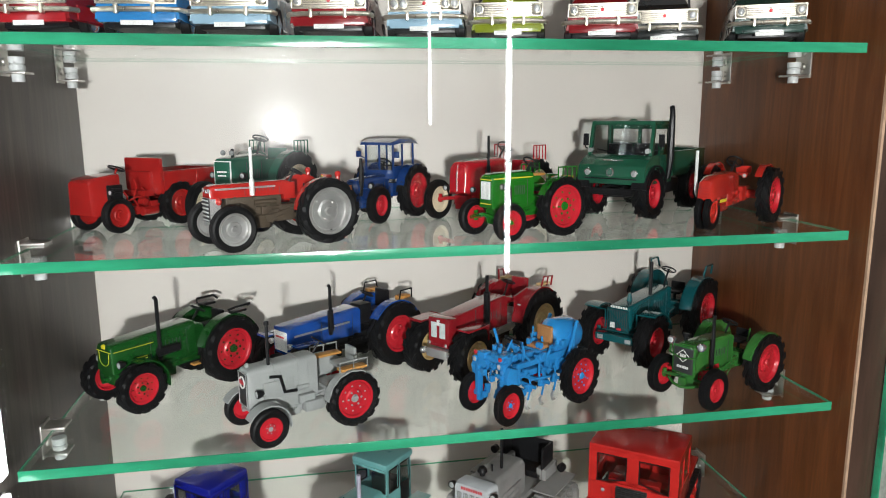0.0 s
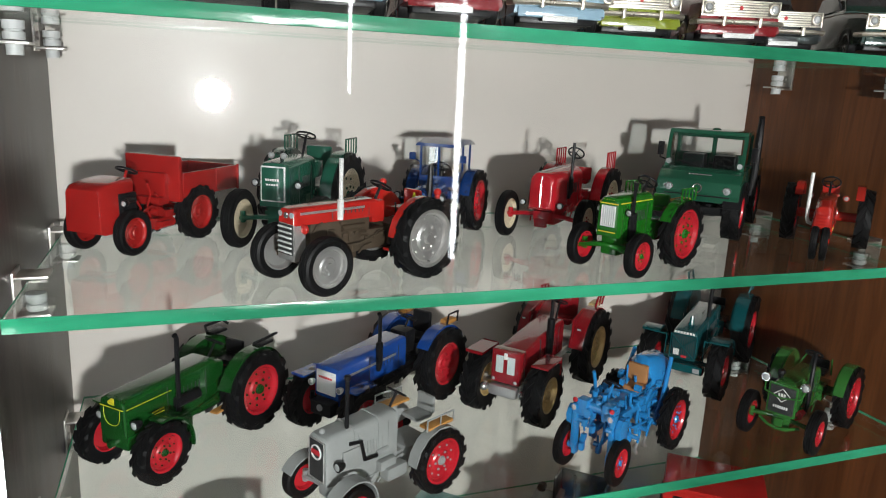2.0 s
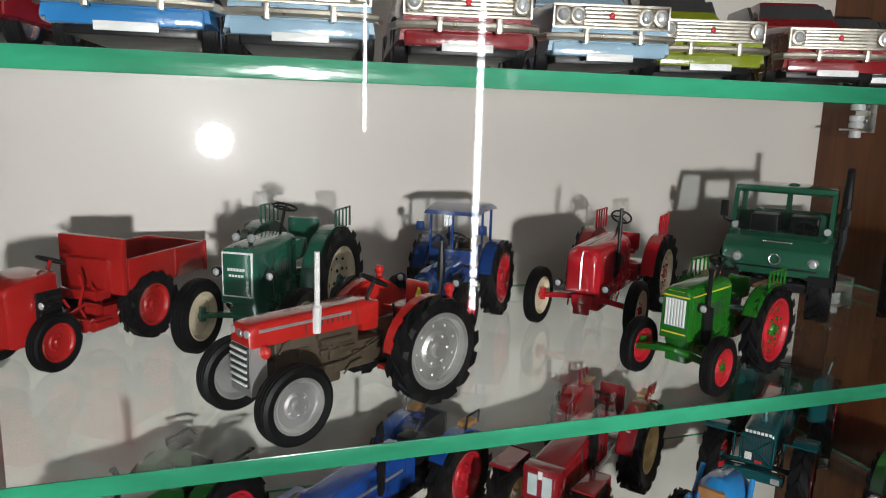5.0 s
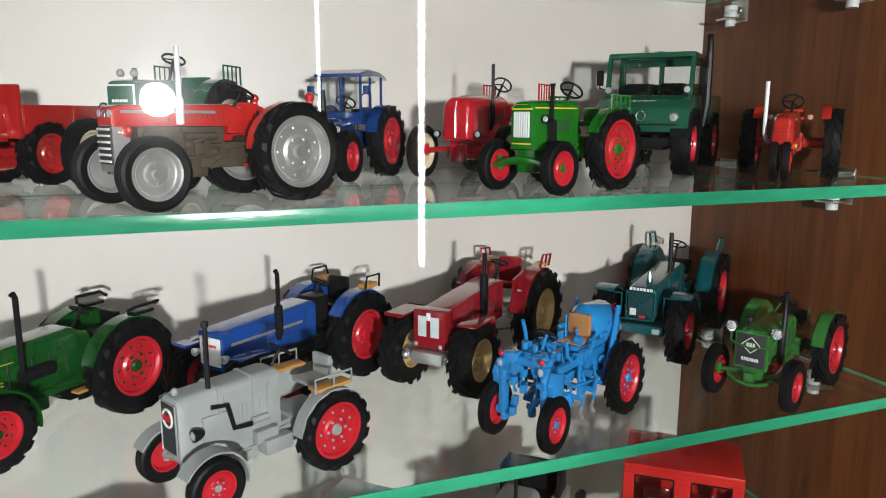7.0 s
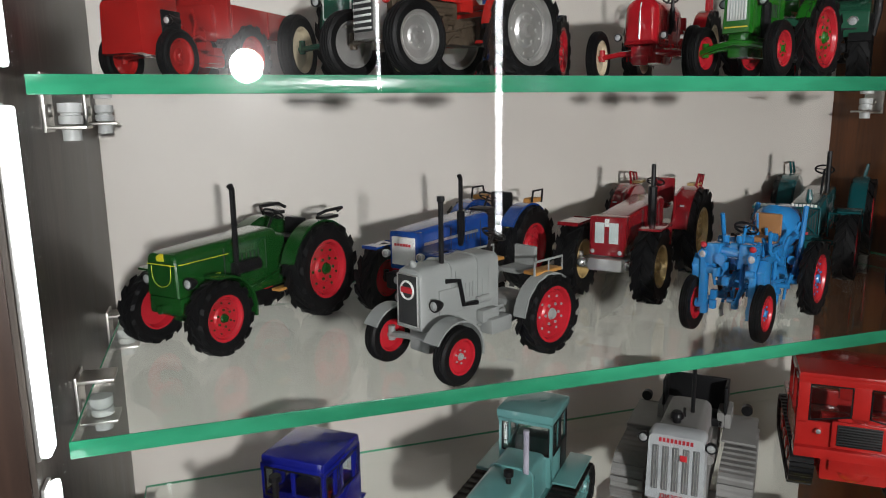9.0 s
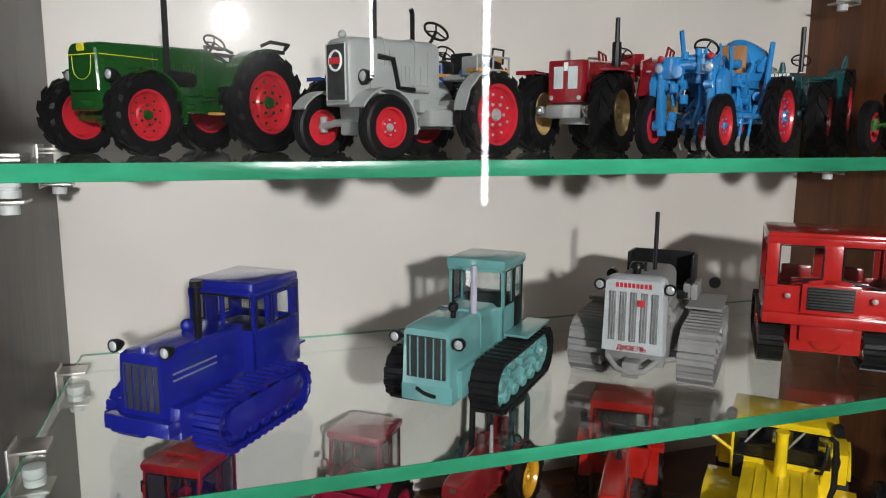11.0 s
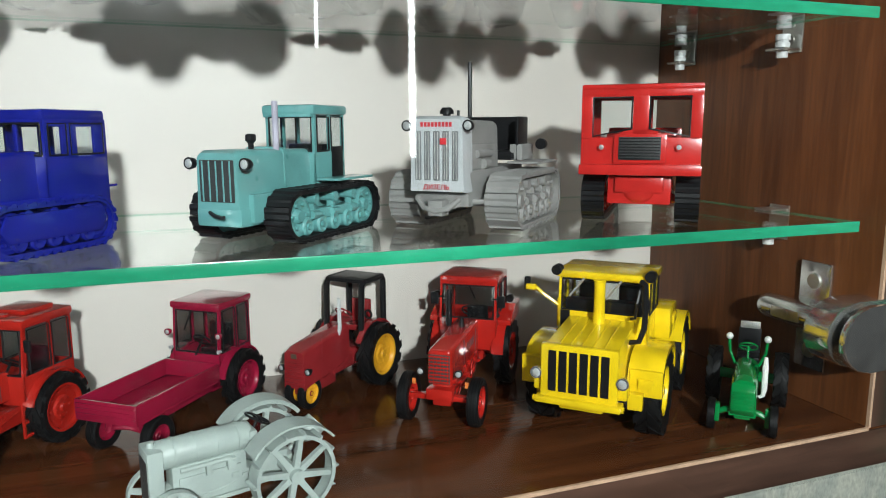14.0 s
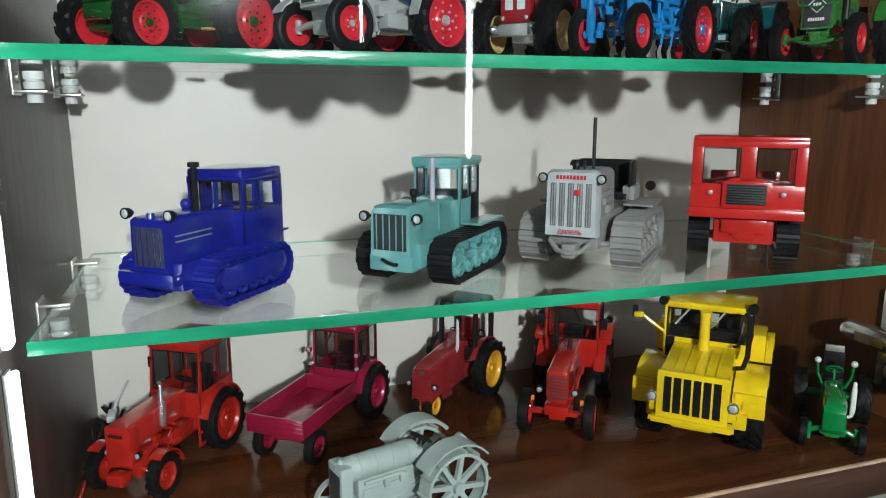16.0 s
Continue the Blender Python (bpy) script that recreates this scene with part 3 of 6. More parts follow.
    part(name, s, material, t)


def pair(px, py, qx, qy, wr, wf):
    """Origin, heading and wheelbase from the outer hubs of the rear and front wheels on the tractor's left."""
    k, dx, dy = (wf - wr) / 2, 1000 * (qx - px), 1000 * (qy - py)
    wb = math.sqrt(dx * dx + dy * dy - k * k)
    h = math.degrees(math.atan2(dy, dx) - math.atan2(k, wb))
    return spot(px, py, h, 0, wr / 2), h, wb


def bars(t, x, y0, y1, z, material, n=6, h=1.0, name="lettering"):
    """Writing too small to read, as a row of short strokes."""
    s = Shape()
    for i in range(n):
        a = y0 + (y1 - y0) * i / n
        s.box(x, x + 0.18, a, a + 0.72 * (y1 - y0) / n, z, z + h, 0)
    part(name, s, material, t)


S2, S3, S4 = 268.0, 179.0, 89.3
P = {
    "mf": paint("tomato_red", (0.50, 0.02, 0.015)), "rt": paint("orange_red", (0.38, 0.015, 0.013)), "man": paint("bottle_green", (0.018, 0.105, 0.065)),
    "lz": paint("royal_blue", (0.010, 0.042, 0.17)), "po": paint("cherry_red", (0.46, 0.012, 0.02)), "fg": paint("grass_green", (0.014, 0.155, 0.012)),
    "un": paint("forest_green", (0.016, 0.09, 0.05)), "or": paint("vermilion", (0.47, 0.024, 0.016)), "de": paint("leaf_green", (0.007, 0.066, 0.010)),
    "ei": paint("bright_blue", (0.010, 0.062, 0.29)), "gy": mat("light_grey_plastic", (0.31, 0.325, 0.315), 0.42, vary=0.08), "sc": paint("wine_red", (0.26, 0.010, 0.016)),
    "lb": paint("sky_blue", (0.025, 0.24, 0.58)), "ha": paint("petrol_green", (0.006, 0.085, 0.095)), "ifa": paint("apple_green", (0.035, 0.16, 0.03)),
    "bl": paint("ultramarine", (0.008, 0.013, 0.235)), "te": paint("pale_teal", (0.135, 0.345, 0.335), 0.3),
    "st": mat("dove_grey_plastic", (0.46, 0.48, 0.49), 0.42, vary=0.08), "st2": mat("warm_grey_plastic", (0.25, 0.245, 0.235), 0.5, vary=0.1),
    "rd": paint("signal_red", (0.50, 0.020, 0.017)), "t25": paint("brick_orange", (0.40, 0.016, 0.010)), "t16": paint("raspberry", (0.27, 0.008, 0.036)),
    "bu": paint("burgundy", (0.25, 0.018, 0.022)), "mtz": paint("poppy_red", (0.44, 0.015, 0.010)), "ye": paint("sunflower_yellow", (0.82, 0.58, 0.008)),
    "gs": paint("emerald", (0.008, 0.20, 0.045)), "fo": mat("pale_grey_green_resin", (0.37, 0.43, 0.40), 0.42, vary=0.08), "hubyel": paint("amber_rim", (0.72, 0.36, 0.02)),
}

# upper shelf -----------------------------------------------------------
# red tractor, silver wheels
at, h, wb = pair(0.0079, 0.3246, -0.0324, 0.3071, 38, 33)
t = tractor("red vintage toy tractor with silver wheels and a white exhaust", at, S2, h, wb, 12.8, 7.4, 38, 8.3, 5, 33, P["mf"], M["silver"], M["engine"], rim=0.72, rimf=0.68, hw=4.6, nose=6,
            back=13, zb=20.5, zt=26.8, zf=26.2, round_=1.6, fender=P["mf"], fend_a=(5, 165), wheel_z=30.5, tilt=30, inset=0.62)
grille(t, wb + 5.8, 3.9, 10.5, 20.6, M["grid"], 6, M["white"], vertical=False, thick=0.6)
part("radiator_cowl", Shape().hood([(wb + 1.5, 4.6, 8.5, 21, 1, 4.6), (wb + 5.9, 4.6, 8.5, 21, 1, 4.5)]), M["silver"], t, "silver radiator surround")
part("badge", Shape().ball((wb + 6.0, 0, 23.6), 1.1, 0.4, 1.3, 1), M["chrome"], t)
for s in (1, -1):
    part("stripe", Shape().box(20, wb + 3.5, s * 4.55 - 0.12, s * 4.55 + 0.12, 24.0, 24.8, 0), M["silver"], t, "silver side stripe")
    part("headlamp", Shape().cyl((wb + 5.2, s * 3.1, 23.9), (wb + 6.2, s * 3.1, 23.9), 1.0, n=12), M["lamp"], t)
    part("marker_lamp", Shape().cyl((-6, s * 15, 26), (-6, s * 15, 28), 1.0, n=10).ball((-6, s * 15, 29), 1.5), P["mf"], t, "red marker lamp on the mudguard")
pipe(t, [(31, 4.6, 21), (31, 4.9, 28), (31, 4.9, 28.2), (31, 4.9, 42)], [1.15, 1.15, 0.75, 0.75], M["white"])
part("seat", Shape().box(-8, 2, -4.4, 4.4, 20, 22, 0.9).box(-9, -7, -4.2, 4.2, 21, 28, 0.8), P["mf"], t)
part("side_lamp", Shape().ball((wb + 2.6, 5.6, 19.4), 1.7, 0.8, 1, 1).ball((wb + 2.6, -5.6, 19.4), 1.7, 0.8, 1, 1), P["mf"], t, "red side lamp pods")
part("engine_block", Shape().box(17, wb - 1, -3.9, 3.9, 12, 20.4, 0.6).cyl((20, 4.2, 17.6), (30, 4.2, 17.6), 1.2).box(22, 27, 3.6, 4.8, 12.6, 15.6, 0.4), M["engine"], t, "bronze-brown engine block")
part("step", Shape().box(6, 14, 8, 13, 8.6, 9.6, 0.3).box(6, 14, -13, -8, 8.6, 9.6, 0.3), P["mf"], t)
part("dash", Shape().box(10, 16, -4.2, 4.2, 18, 26, 0.9), P["mf"], t)
part("reflector", Shape().slab([(-4, 24), (-1, 24), (-2.5, 28)], 6, 6.8), M["yellow_dot"], t, "small yellow triangle")
part("lever", Shape().tube([(4, 5, 16), (6, 6, 20), (7, 6.4, 25)], 0.4, 6), M["black"], t)

# orange-red carrier with a load bed
at, h, wb = pair(-0.069, 0.403, -0.0936, 0.3736, 30, 27)
t = thing("toy_tractor", at[0], at[1], 0.001 * S2, h, "orange-red toy carrier tractor with an open load bed", "toy tractor", GROUP)
c = P["rt"]
for s in (1, -1):
    wheel(t, 0, s, 15, 9.6, 6, 6.0, c, 13)
    wheel(t, wb, s, 13.5, 7.2, 4, 4.6, c, 0, name="front_wheel")
front_axle(t, wb, 7.2, 11, c)
rear_axle(t, 9.6, 12, c)
part("frame", Shape().box(-14, wb + 6, -3, 3, 7.5, 11, 0.6).box(8, 26, -7, 6, 6, 9, 0.6).cyl((12, 8, 7), (21, 8, 7), 2.4).cyl((6, 9, 5.5), (8, 9.5, 11), 1.6), c, t)
part("engine_cover", Shape().hood([(wb - 5, 8.2, 11, 27.2, 1.6, 8.2), (wb + 4, 8.6, 7.5, 26.6, 1.6, 8.2), (wb + 10.5, 8.6, 7.5, 25.4, 1.8, 8.0), (wb + 12, 8.0, 8, 24, 1.8, 7.4)]), c, t)
part("engine_block", Shape().box(wb - 6, wb + 3, -7.0, 8.9, 10.5, 22, 0.6).cyl((wb - 1, 8.6, 15), (wb - 1, 9.8, 15), 3.4).cyl((wb - 5, 8.6, 19), (wb + 1, 9.4, 19.6), 1.1), M["black"], t)
headlamp(t, wb + 2.5, 10.2, 18.5, 1.5, M["black"])
steering(t, wb - 8, 3, 29.5, 3.9, 25, 15, None, c)
part("seat_panel", Shape().box(10, 12.5, -13.4, 13.4, 15, 34, 1.1).box(12, 19, -8, 8, 14, 17.5, 1).box(12, 15, -8, 8, 16, 27, 1.3), c, t)
part("load_bed", Shape().box(-28, 10, -13.4, 13.4, 16.5, 17.7, 0.2).box(-28, 10, 12.7, 13.5, 17, 27, 0.2).box(-28, 10, -13.5, -12.7, 17, 27, 0.2).box(-28.4, -27.6, -13.5, 13.5, 17, 27, 0.2).box(-28.8, -27.8, 13.2, 14.1, 16, 27.4, 0.2).box(-13, -12, 13.4, 13.9, 17, 26.6, 0.1), c, t, "open orange-red load bed")
part("lever", Shape().tube([(14, 6, 10), (16, 6.5, 16), (19, 6.5, 19)], 0.5, 6).tube([(12, 3, 10), (14, 3, 18)], 0.45, 6).tube([(wb - 6, 8, 8), (wb - 9, 8, 15), (wb - 7, 8, 18)], 0.5, 6), c, t)
part("linkage", Shape().tube([(3, 8, 10), (wb - 8, 8, 8), (wb - 4, 9, 8)], 0.6, 6).box(10, 16, 6, 9, 9, 12, 0.5).tube([(22, 7, 9), (25, 7.4, 14), (23, 7.4, 20), (24, 7, 24)], 0.5, 6)
     .tube([(18, 8.6, 13), (24, 9, 15), (wb - 5, 9, 12)], 0.55, 6).cyl((20, 6, 12), (20, 10, 12), 1.8, n=12).cyl((25, 5, 8), (25, 9.6, 8), 2.2, n=12).box(15, 22, 8, 11.5, 6, 8.4, 0.4), c, t)

# bottle-green tractor, cream wheels
h = 237
at = spot(-0.0065, 0.393, h, 0, 18)
wb = 35
t = tractor("dark green toy tractor with cream wheels and mudguard rails", at, S2, h, wb, 17.2, 7, 36, 10.4, 5, 40, P["man"], M["cream"], rim=0.64, rimf=0.66, hub=P["man"], hw=6.2, nose=5, back=13, zb=17, zt=36,
            zf=35, round_=2.6, fender=P["man"], fend_a=(5, 165), wheel_z=43.5, tilt=25)
part("radiator_frame", Shape().box(wb + 4.6, wb + 5.4, -5.2, 5.2, 19.4, 33.4, 0.3), M["white"], t, "cream outlined radiator frame")
part("radiator", Shape().box(wb + 4.8, wb + 5.6, -4.7, 4.7, 19.9, 32.9, 0.3), P["man"], t)
bars(t, wb + 5.55, -3.0, 3.0, 27.6, M["white"], 6, 0.9)
bars(t, wb + 5.55, -2.6, 2.6, 25.8, M["white"], 5, 0.7)
for s in (1, -1):
    headlamp(t, wb + 2, s * 9.2, 26, 1.7)
    part("bonnet_lamp", Shape().ball((wb + 1, s * 2.6, 37.2), 1.35), M["lamp"], t)
    fender_rail(t, -14, -1, s * 14.5, 35, 7, P["man"], 3)
pipe(t, [(wb - 3, 0, 34), (wb - 3, 0, 39)], 0.8, M["black"], "air_intake")
part("seat", Shape().box(-6, 4, -6, 6, 27, 30, 0.8).box(-7, -5, -6, 6, 28, 38, 0.8).box(4, 16, -6, 6, 26, 33, 0.8), P["man"], t)

# blue tractor with a canopy
at, h, wb = pair(0.0600, 0.4035, 0.0362, 0.3770, 36, 31)
t = tractor("royal blue toy tractor with a roofed cab", at, S2, h, wb, 13, 6.5, 36, 8.2, 4.5, 31, P["lz"], M["hub_red"], rim=0.66, hw=4.8, nose=5, back=12, zb=11, zt=23, zf=22, round_=3.2, fender=P["lz"],
            fend_a=(15, 170), seat_mat=M["black"], wheel_z=29)
part("nose_cap", Shape().tube([(wb + 3, 0, 17), (wb + 6.5, 0, 17), (wb + 8, 0, 17)], [5.2, 4.8, 3.2], 18), P["lz"], t)
part("badge", Shape().box(wb + 7.6, wb + 8.3, -1.7, 1.7, 16.5, 19, 0.3), M["amber"], t, "small orange emblem")
pipe(t, [(wb + 4, 4.4, 13), (wb + 4, 5, 22), (wb + 4, 5, 27), (wb + 4, 5, 33)], [1.1, 1.5, 1.2, 0.8], M["black"])
part("lamp_bar", Shape().cyl((wb + 2, -11, 17), (wb + 2, 11, 17), 0.45, n=6), P["lz"], t)
for s in (1, -1):
    headlamp(t, wb + 3.5, s * 10.5, 18.4, 1.7)
    part("mirror", Shape().box(15, 16, s * 12.5 - 1.6, s * 12.5 + 1.6, 32, 35.5, 0.3).cyl((14, s * 9, 31), (15.5, s * 12, 33), 0.35, n=6), P["lz"], t)
roof = part("cab", Shape().box(13, 14, -9.4, -8.4, 20, 40, 0.2).box(13, 14, 8.4, 9.4, 20, 40, 0.2).box(-9, -8, -9.4, -8.4, 22, 39, 0.2).box(-9, -8, 8.4, 9.4, 22, 39, 0.2).box(13, 14, -9, 9, 20, 25, 0.2)
            .box(13.1, 13.9, -0.5, 0.5, 25, 40, 0.1).box(3, 4, 8.5, 9.3, 26, 39, 0.1).box(3, 13, 8.5, 9.3, 20, 27, 0.1), P["lz"], t, "blue cab frame")
part("roof", Shape().hood([(-11, 11, 38.6, 40.2, 1.2, 10.5), (-4, 11.2, 39.4, 42, 1.2, 10.5), (8, 11.2, 39.8, 42.3, 1.2, 10.5), (16.5, 11, 38.8, 40.3, 1.0, 10.5)]), P["lz"], roof)
part("windscreen", Shape().box(13.3, 13.7, -8.4, 8.4, 25, 39.5, 0), M["toy_pane"], roof, smooth=False)

# cherry red tractor, pale wheels
h = 221
at = spot(0.0670, 0.3915, h, 46, -21)
wb = 46
t = tractor("cherry red toy tractor with cream wheels and mudguard rails", at, S2, h, wb, 14.2, 6.5, 37, 9.2, 4.2, 42, P["po"], M["cream"], rim=0.62, rimf=0.66, hub=P["po"], hw=6.8, nose=6, back=16, zb=13.5, zt=32,
            zf=31, round_=4.6, fender=P["po"], fend_a=(5, 165), wheel_z=37, tilt=45)
part("bonnet_nose", Shape().hood([(wb + 5, 6.4, 13.8, 30, 4.2, 6.2), (wb + 6.6, 5.9, 14.2, 28.6, 3.8, 5.5), (wb + 7.4, 4.9, 15, 26.6, 3, 4.5)]), P["po"], t)
part("bonnet_strip", Shape().tube([(16, 0, 32.1), (wb + 3, 0, 31.1), (wb + 6.4, 0, 29), (wb + 7.5, 0, 25), (wb + 7.5, 0, 15.5)], 0.35, 6), M["chrome"], t)
part("front_bracket", Shape().box(wb - 4, wb + 5, -4, 4, 8.5, 13, 0.8).box(wb + 3.5, wb + 5.5, -3, 3, 5.5, 9.5, 0.6), P["po"], t)
for s in (1, -1):
    headlamp(t, wb + 6, s * 9, 16.5, 1.6)
    fender_rail(t, -14, -1, s * 13.5, 29, 8.5, P["po"], 3)
pipe(t, [(wb - 10, 7.2, 18), (wb - 10, 8, 21), (wb - 10, 8, 28), (wb - 10, 8, 28.5), (wb - 10, 8, 44)], [0.8, 1.1, 1.1, 0.7, 0.7], M["black"])
part("seat", Shape().box(-6, 2, -4.4, 4.4, 21, 23, 0.8).box(-7, -5, -4.2, 4.2, 22, 29, 0.8), P["po"], t)

# grass-green tractor in front
at, h, wb = pair(0.1181, 0.3211, 0.088, 0.308, 32, 30)
t = tractor("bright green toy tractor with a pale radiator panel and red wheels", at, S2, h, wb, 12.2, 6, 32, 7.1, 4, 30, P["fg"], M["hub_red"], rim=0.72, rimf=0.62, hub=P["fg"], hw=4.9, nose=3.5, back=11, zb=12.5, zt=29.2,
            zf=28.6, round_=2.8, fender=P["fg"], fend_a=(25, 160), wheel_z=32.5, tilt=40, front_hub=P["fg"])
grille(t, wb + 3.3, 3.3, 16.6, 25.0, M["pale"], 7, M["white"], thick=0.3)
part("bonnet_line", Shape().box(12, wb + 2.6, 4.72, 5.0, 26.0, 26.4, 0).box(12, wb + 2.6, -5.0, -4.72, 26.0, 26.4, 0).box(wb + 3.3, wb + 3.7, -4.1, 4.1, 25.6, 26.0, 0).box(wb + 3.3, wb + 3.7, -3.8, 3.8, 14.4, 14.8, 0), M["yellow_dot"], t, "thin yellow trim line")
bars(t, wb + 3.3, -2.6, 2.6, 26.3, M["yellow_dot"], 5, 1.0)
part("axle_beam", Shape().tube([(wb + 2, -13, 7), (wb + 3.5, -5, 9), (wb + 4, 0, 9.6), (wb + 3.5, 5, 9), (wb + 2, 13, 7)], 1.1, 8), P["fg"], t)
pipe(t, [(wb - 5, 6, 11), (wb - 5, 6, 16), (wb - 5, 6, 22), (wb - 5, 5.8, 22.5), (wb - 5, 5.8, 32.5), (wb - 5, 5.8, 34)], [1.5, 1.7, 1.5, 0.7, 0.7, 1.1], M["black"])
headlamp(t, wb - 0.5, 6.6, 22.6, 1.5)
headlamp(t, wb - 0.5, -6.6, 22.6, 1.5)
for s in (1, -1):
    fender_rail(t, -9, 3, s * 13.0, 25.6, 5.0, P["fg"], 3)
    part("mudguard_seat", Shape().box(-8, 2.5, s * 10 - 2.4, s * 10 + 2.4, 25, 26.2, 0.4), M["orange_wood"], t, "orange-brown slat seat")
part("seat", Shape().box(-5, 3, -4, 4, 20, 22, 0.8).box(-6.4, -4.4, -3.6, 3.6, 21, 26.5, 0.8), P["fg"], t)

# forest-green truck
h = 221
wb = 54
at = spot(0.1848, 0.3635, h, wb * 1.1, 19 * 1.1)
t = thing("toy_truck", at[0], at[1], 0.001 * S2, h, "forest green toy utility truck with a boxy cab and snorkel exhaust", "toy truck", GROUP)
t.scale = (1.1, 1.1, 1.13)
c = P["un"]
for s in (1, -1):
    for x in (0, wb):
        wheel(t, x, s, 19, 10.5, 7.5, 6.0, M["hub_red"], 13)
    part("wheel_arch", Shape().arc(wb, 10.5, 13.0, 12, 168, s * 11.5, s * 19.2, 0.8), M["black"], t)
front_axle(t, wb, 10.5, 14, M["black"])
rear_axle(t, 10.5, 14, M["black"], 2.0)
part("frame", Shape().box(-12, wb + 9, -6, -4, 10, 14, 0.3).box(-12, wb + 9, 4, 6, 10, 14, 0.3).box(wb + 8, wb + 11, -15, 15, 9.5, 13, 0.6).box(wb - 14, wb + 4, -8, 8, 8, 13, 0.6).box(16, 34, -16, -9, 9, 16, 0.8).box(16, 34, 9, 16, 9, 16, 0.8), M["black"], t)
cab = part("cab", Shape().slab([(wb + 12, 15), (wb + 13, 19), (wb + 12, 24), (wb + 7, 27.5), (wb + 3, 29), (wb - 22, 29), (wb - 22, 15)], -18, 18, 0.8), c, t, "green cab body")
part("roof", Shape().box(wb - 22, wb + 0.5, -17.2, 17.2, 43.2, 45.4, 1.0).ball((wb - 8, 2, 45.6), 2.0, 1.4, 1, 0.4), c, cab)
for s in (1, -1):
    part("pillar", Shape().slab([(wb + 3.4, 28.8), (wb + 1.2, 28.8), (wb - 1.6, 43.6), (wb + 0.2, 43.6)], s * 15.6, s * 17.2), c, cab)
    part("rear_pillar", Shape().box(wb - 22, wb - 19, s * 15.6, s * 17.2, 28.8, 43.6, 0.2), c, cab)
    part("side_window", Shape().box(wb - 19, wb - 0.5, s * 16.2, s * 16.5, 28.8, 43.4, 0), M["toy_pane"], cab, smooth=False)
    headlamp(t, wb + 12.4, s * 12.5, 20.4, 2.1, M["chrome"])
    part("marker_lamp", Shape().cyl((wb + 3, s * 15.5, 31), (wb + 5, s * 15.5, 31), 1.2, n=12), M["lamp"], cab)
    part("mirror", Shape().box(wb - 1, wb + 0.2, s * 20.5 - 1.4, s * 20.5 + 1.4, 33, 39, 0.3).tube([(wb, s * 17, 31), (wb, s * 20.5, 32), (wb, s * 20.5, 36)], 0.35, 6), M["black"], cab)
    part("wiper", Shape().cyl((wb + 4.5, s * 7 + 4, 30), (wb + 3.2, s * 7 - 5, 31.6), 0.3, n=5), M["black"], cab)
part("rear_wall", Shape().box(wb - 22, wb - 21, -16, 16, 28.8, 34, 0.2).box(wb - 22, wb - 21, -16, 16, 41, 43.5, 0.2).box(wb - 22, wb - 21, -1, 1, 34, 41, 0.1), c, cab)
part("windscreen", Shape().slab([(wb + 2.6, 28.9), (wb + 2.3, 28.9), (wb - 0.7, 43.4), (wb - 0.4, 43.4)], -15.6, 15.6), M["toy_pane"], cab, smooth=False)
part("bonnet_line", Shape().box(wb + 12.6, wb + 13.2, -14, 14, 17.6, 18.2, 0.1), M["black"], t)
part("badge", Shape().ring((wb + 13, 0, 21), (1, 0, 0.2), 1.8, 0.3, 16, 5).box(wb + 9, wb + 10, -5, 5, 26.4, 26.9, 0.1), M["chrome"], t)
steering(t, wb - 4, 8, 30, 4.0, 50, 5)
part("seats", Shape().box(wb - 18, wb - 9, 2, 12, 27, 34, 1).box(wb - 18, wb - 9, -12, -2, 27, 34, 1), M["black"], t)
part("load_bed", Shape().box(-16, wb - 24, -18, 18, 17.5, 19, 0.3).box(-16, wb - 24, 17, 18, 19, 30, 0.2).box(-16, wb - 24, -18, -17, 19, 30, 0.2).box(-16, -15, -18, 18, 19, 30, 0.2).box(wb - 25, wb - 24, -18, 18, 19, 30, 0.2), c, t)
pipe(t, [(wb - 14, 19, 17), (wb - 14, 20, 26), (wb - 14, 20, 42), (wb - 14, 20, 50), (wb - 13, 20, 52)], [1.2, 1.7, 1.7, 1.3, 1.3], M["black"])

# vermilion row-crop tractor with a single front wheel
h = 220
at = (0.2265, 0.3515)
wb = 46
t = thing("toy_tractor", at[0], at[1], 0.001 * S2, h, "orange row-crop toy tractor with narrow front and white exhaust", "toy tractor", GROUP)
c = P["or"]
for s in (1, -1):
    wheel(t, 0, s, 19.5, 12.6, 6.5, 8.2, M["hub_red"], 14)
    wheel(t, wb, s, 3.6, 7.3, 3.0, 4.3, c, 0, name="front_wheel")
    part("mudguard", Shape().arc(0, 12.6, 15.6, 40, 150, s * 11.5, s * 15, 0.7), c, t)
chassis(t, wb, 12.6, 9, 4, c, wb + 2)
rear_axle(t, 12.6, 17, c, 2.4)
part("bonnet", Shape().hood([(13, 4, 16, 24.5, 2.4, 4), (20, 4.3, 15.5, 26, 2.6, 4), (wb, 4.3, 14, 25, 2.6, 3.8), (wb + 4.5, 4, 13, 23, 2.4, 3.4), (wb + 5.5, 3.2, 14, 21, 1.8, 2.8)]), c, t)
part("front_post", Shape().cyl((wb, 0, 7), (wb + 1, 0, 16), 1.6, n=10).cyl((wb, -4, 7.3), (wb, 4, 7.3), 1.2, n=8), c, t)
grille(t, wb + 5.2, 2.4, 14.5, 20, c, 4, P["rt"], vertical=False)
pipe(t, [(wb - 2, -4.2, 14), (wb - 1, -5.8, 14.6), (wb - 1, -6.6, 17), (wb - 1, -6.8, 22), (wb - 1, -6.8, 37)], 0.8, M["white"])
steering(t, 9, 0, 30, 4.0, 45, 10)
headlamp(t, 16, 7.5, 23.5, 1.4, c)
headlamp(t, 16, -7.5, 23.5, 1.4, c)
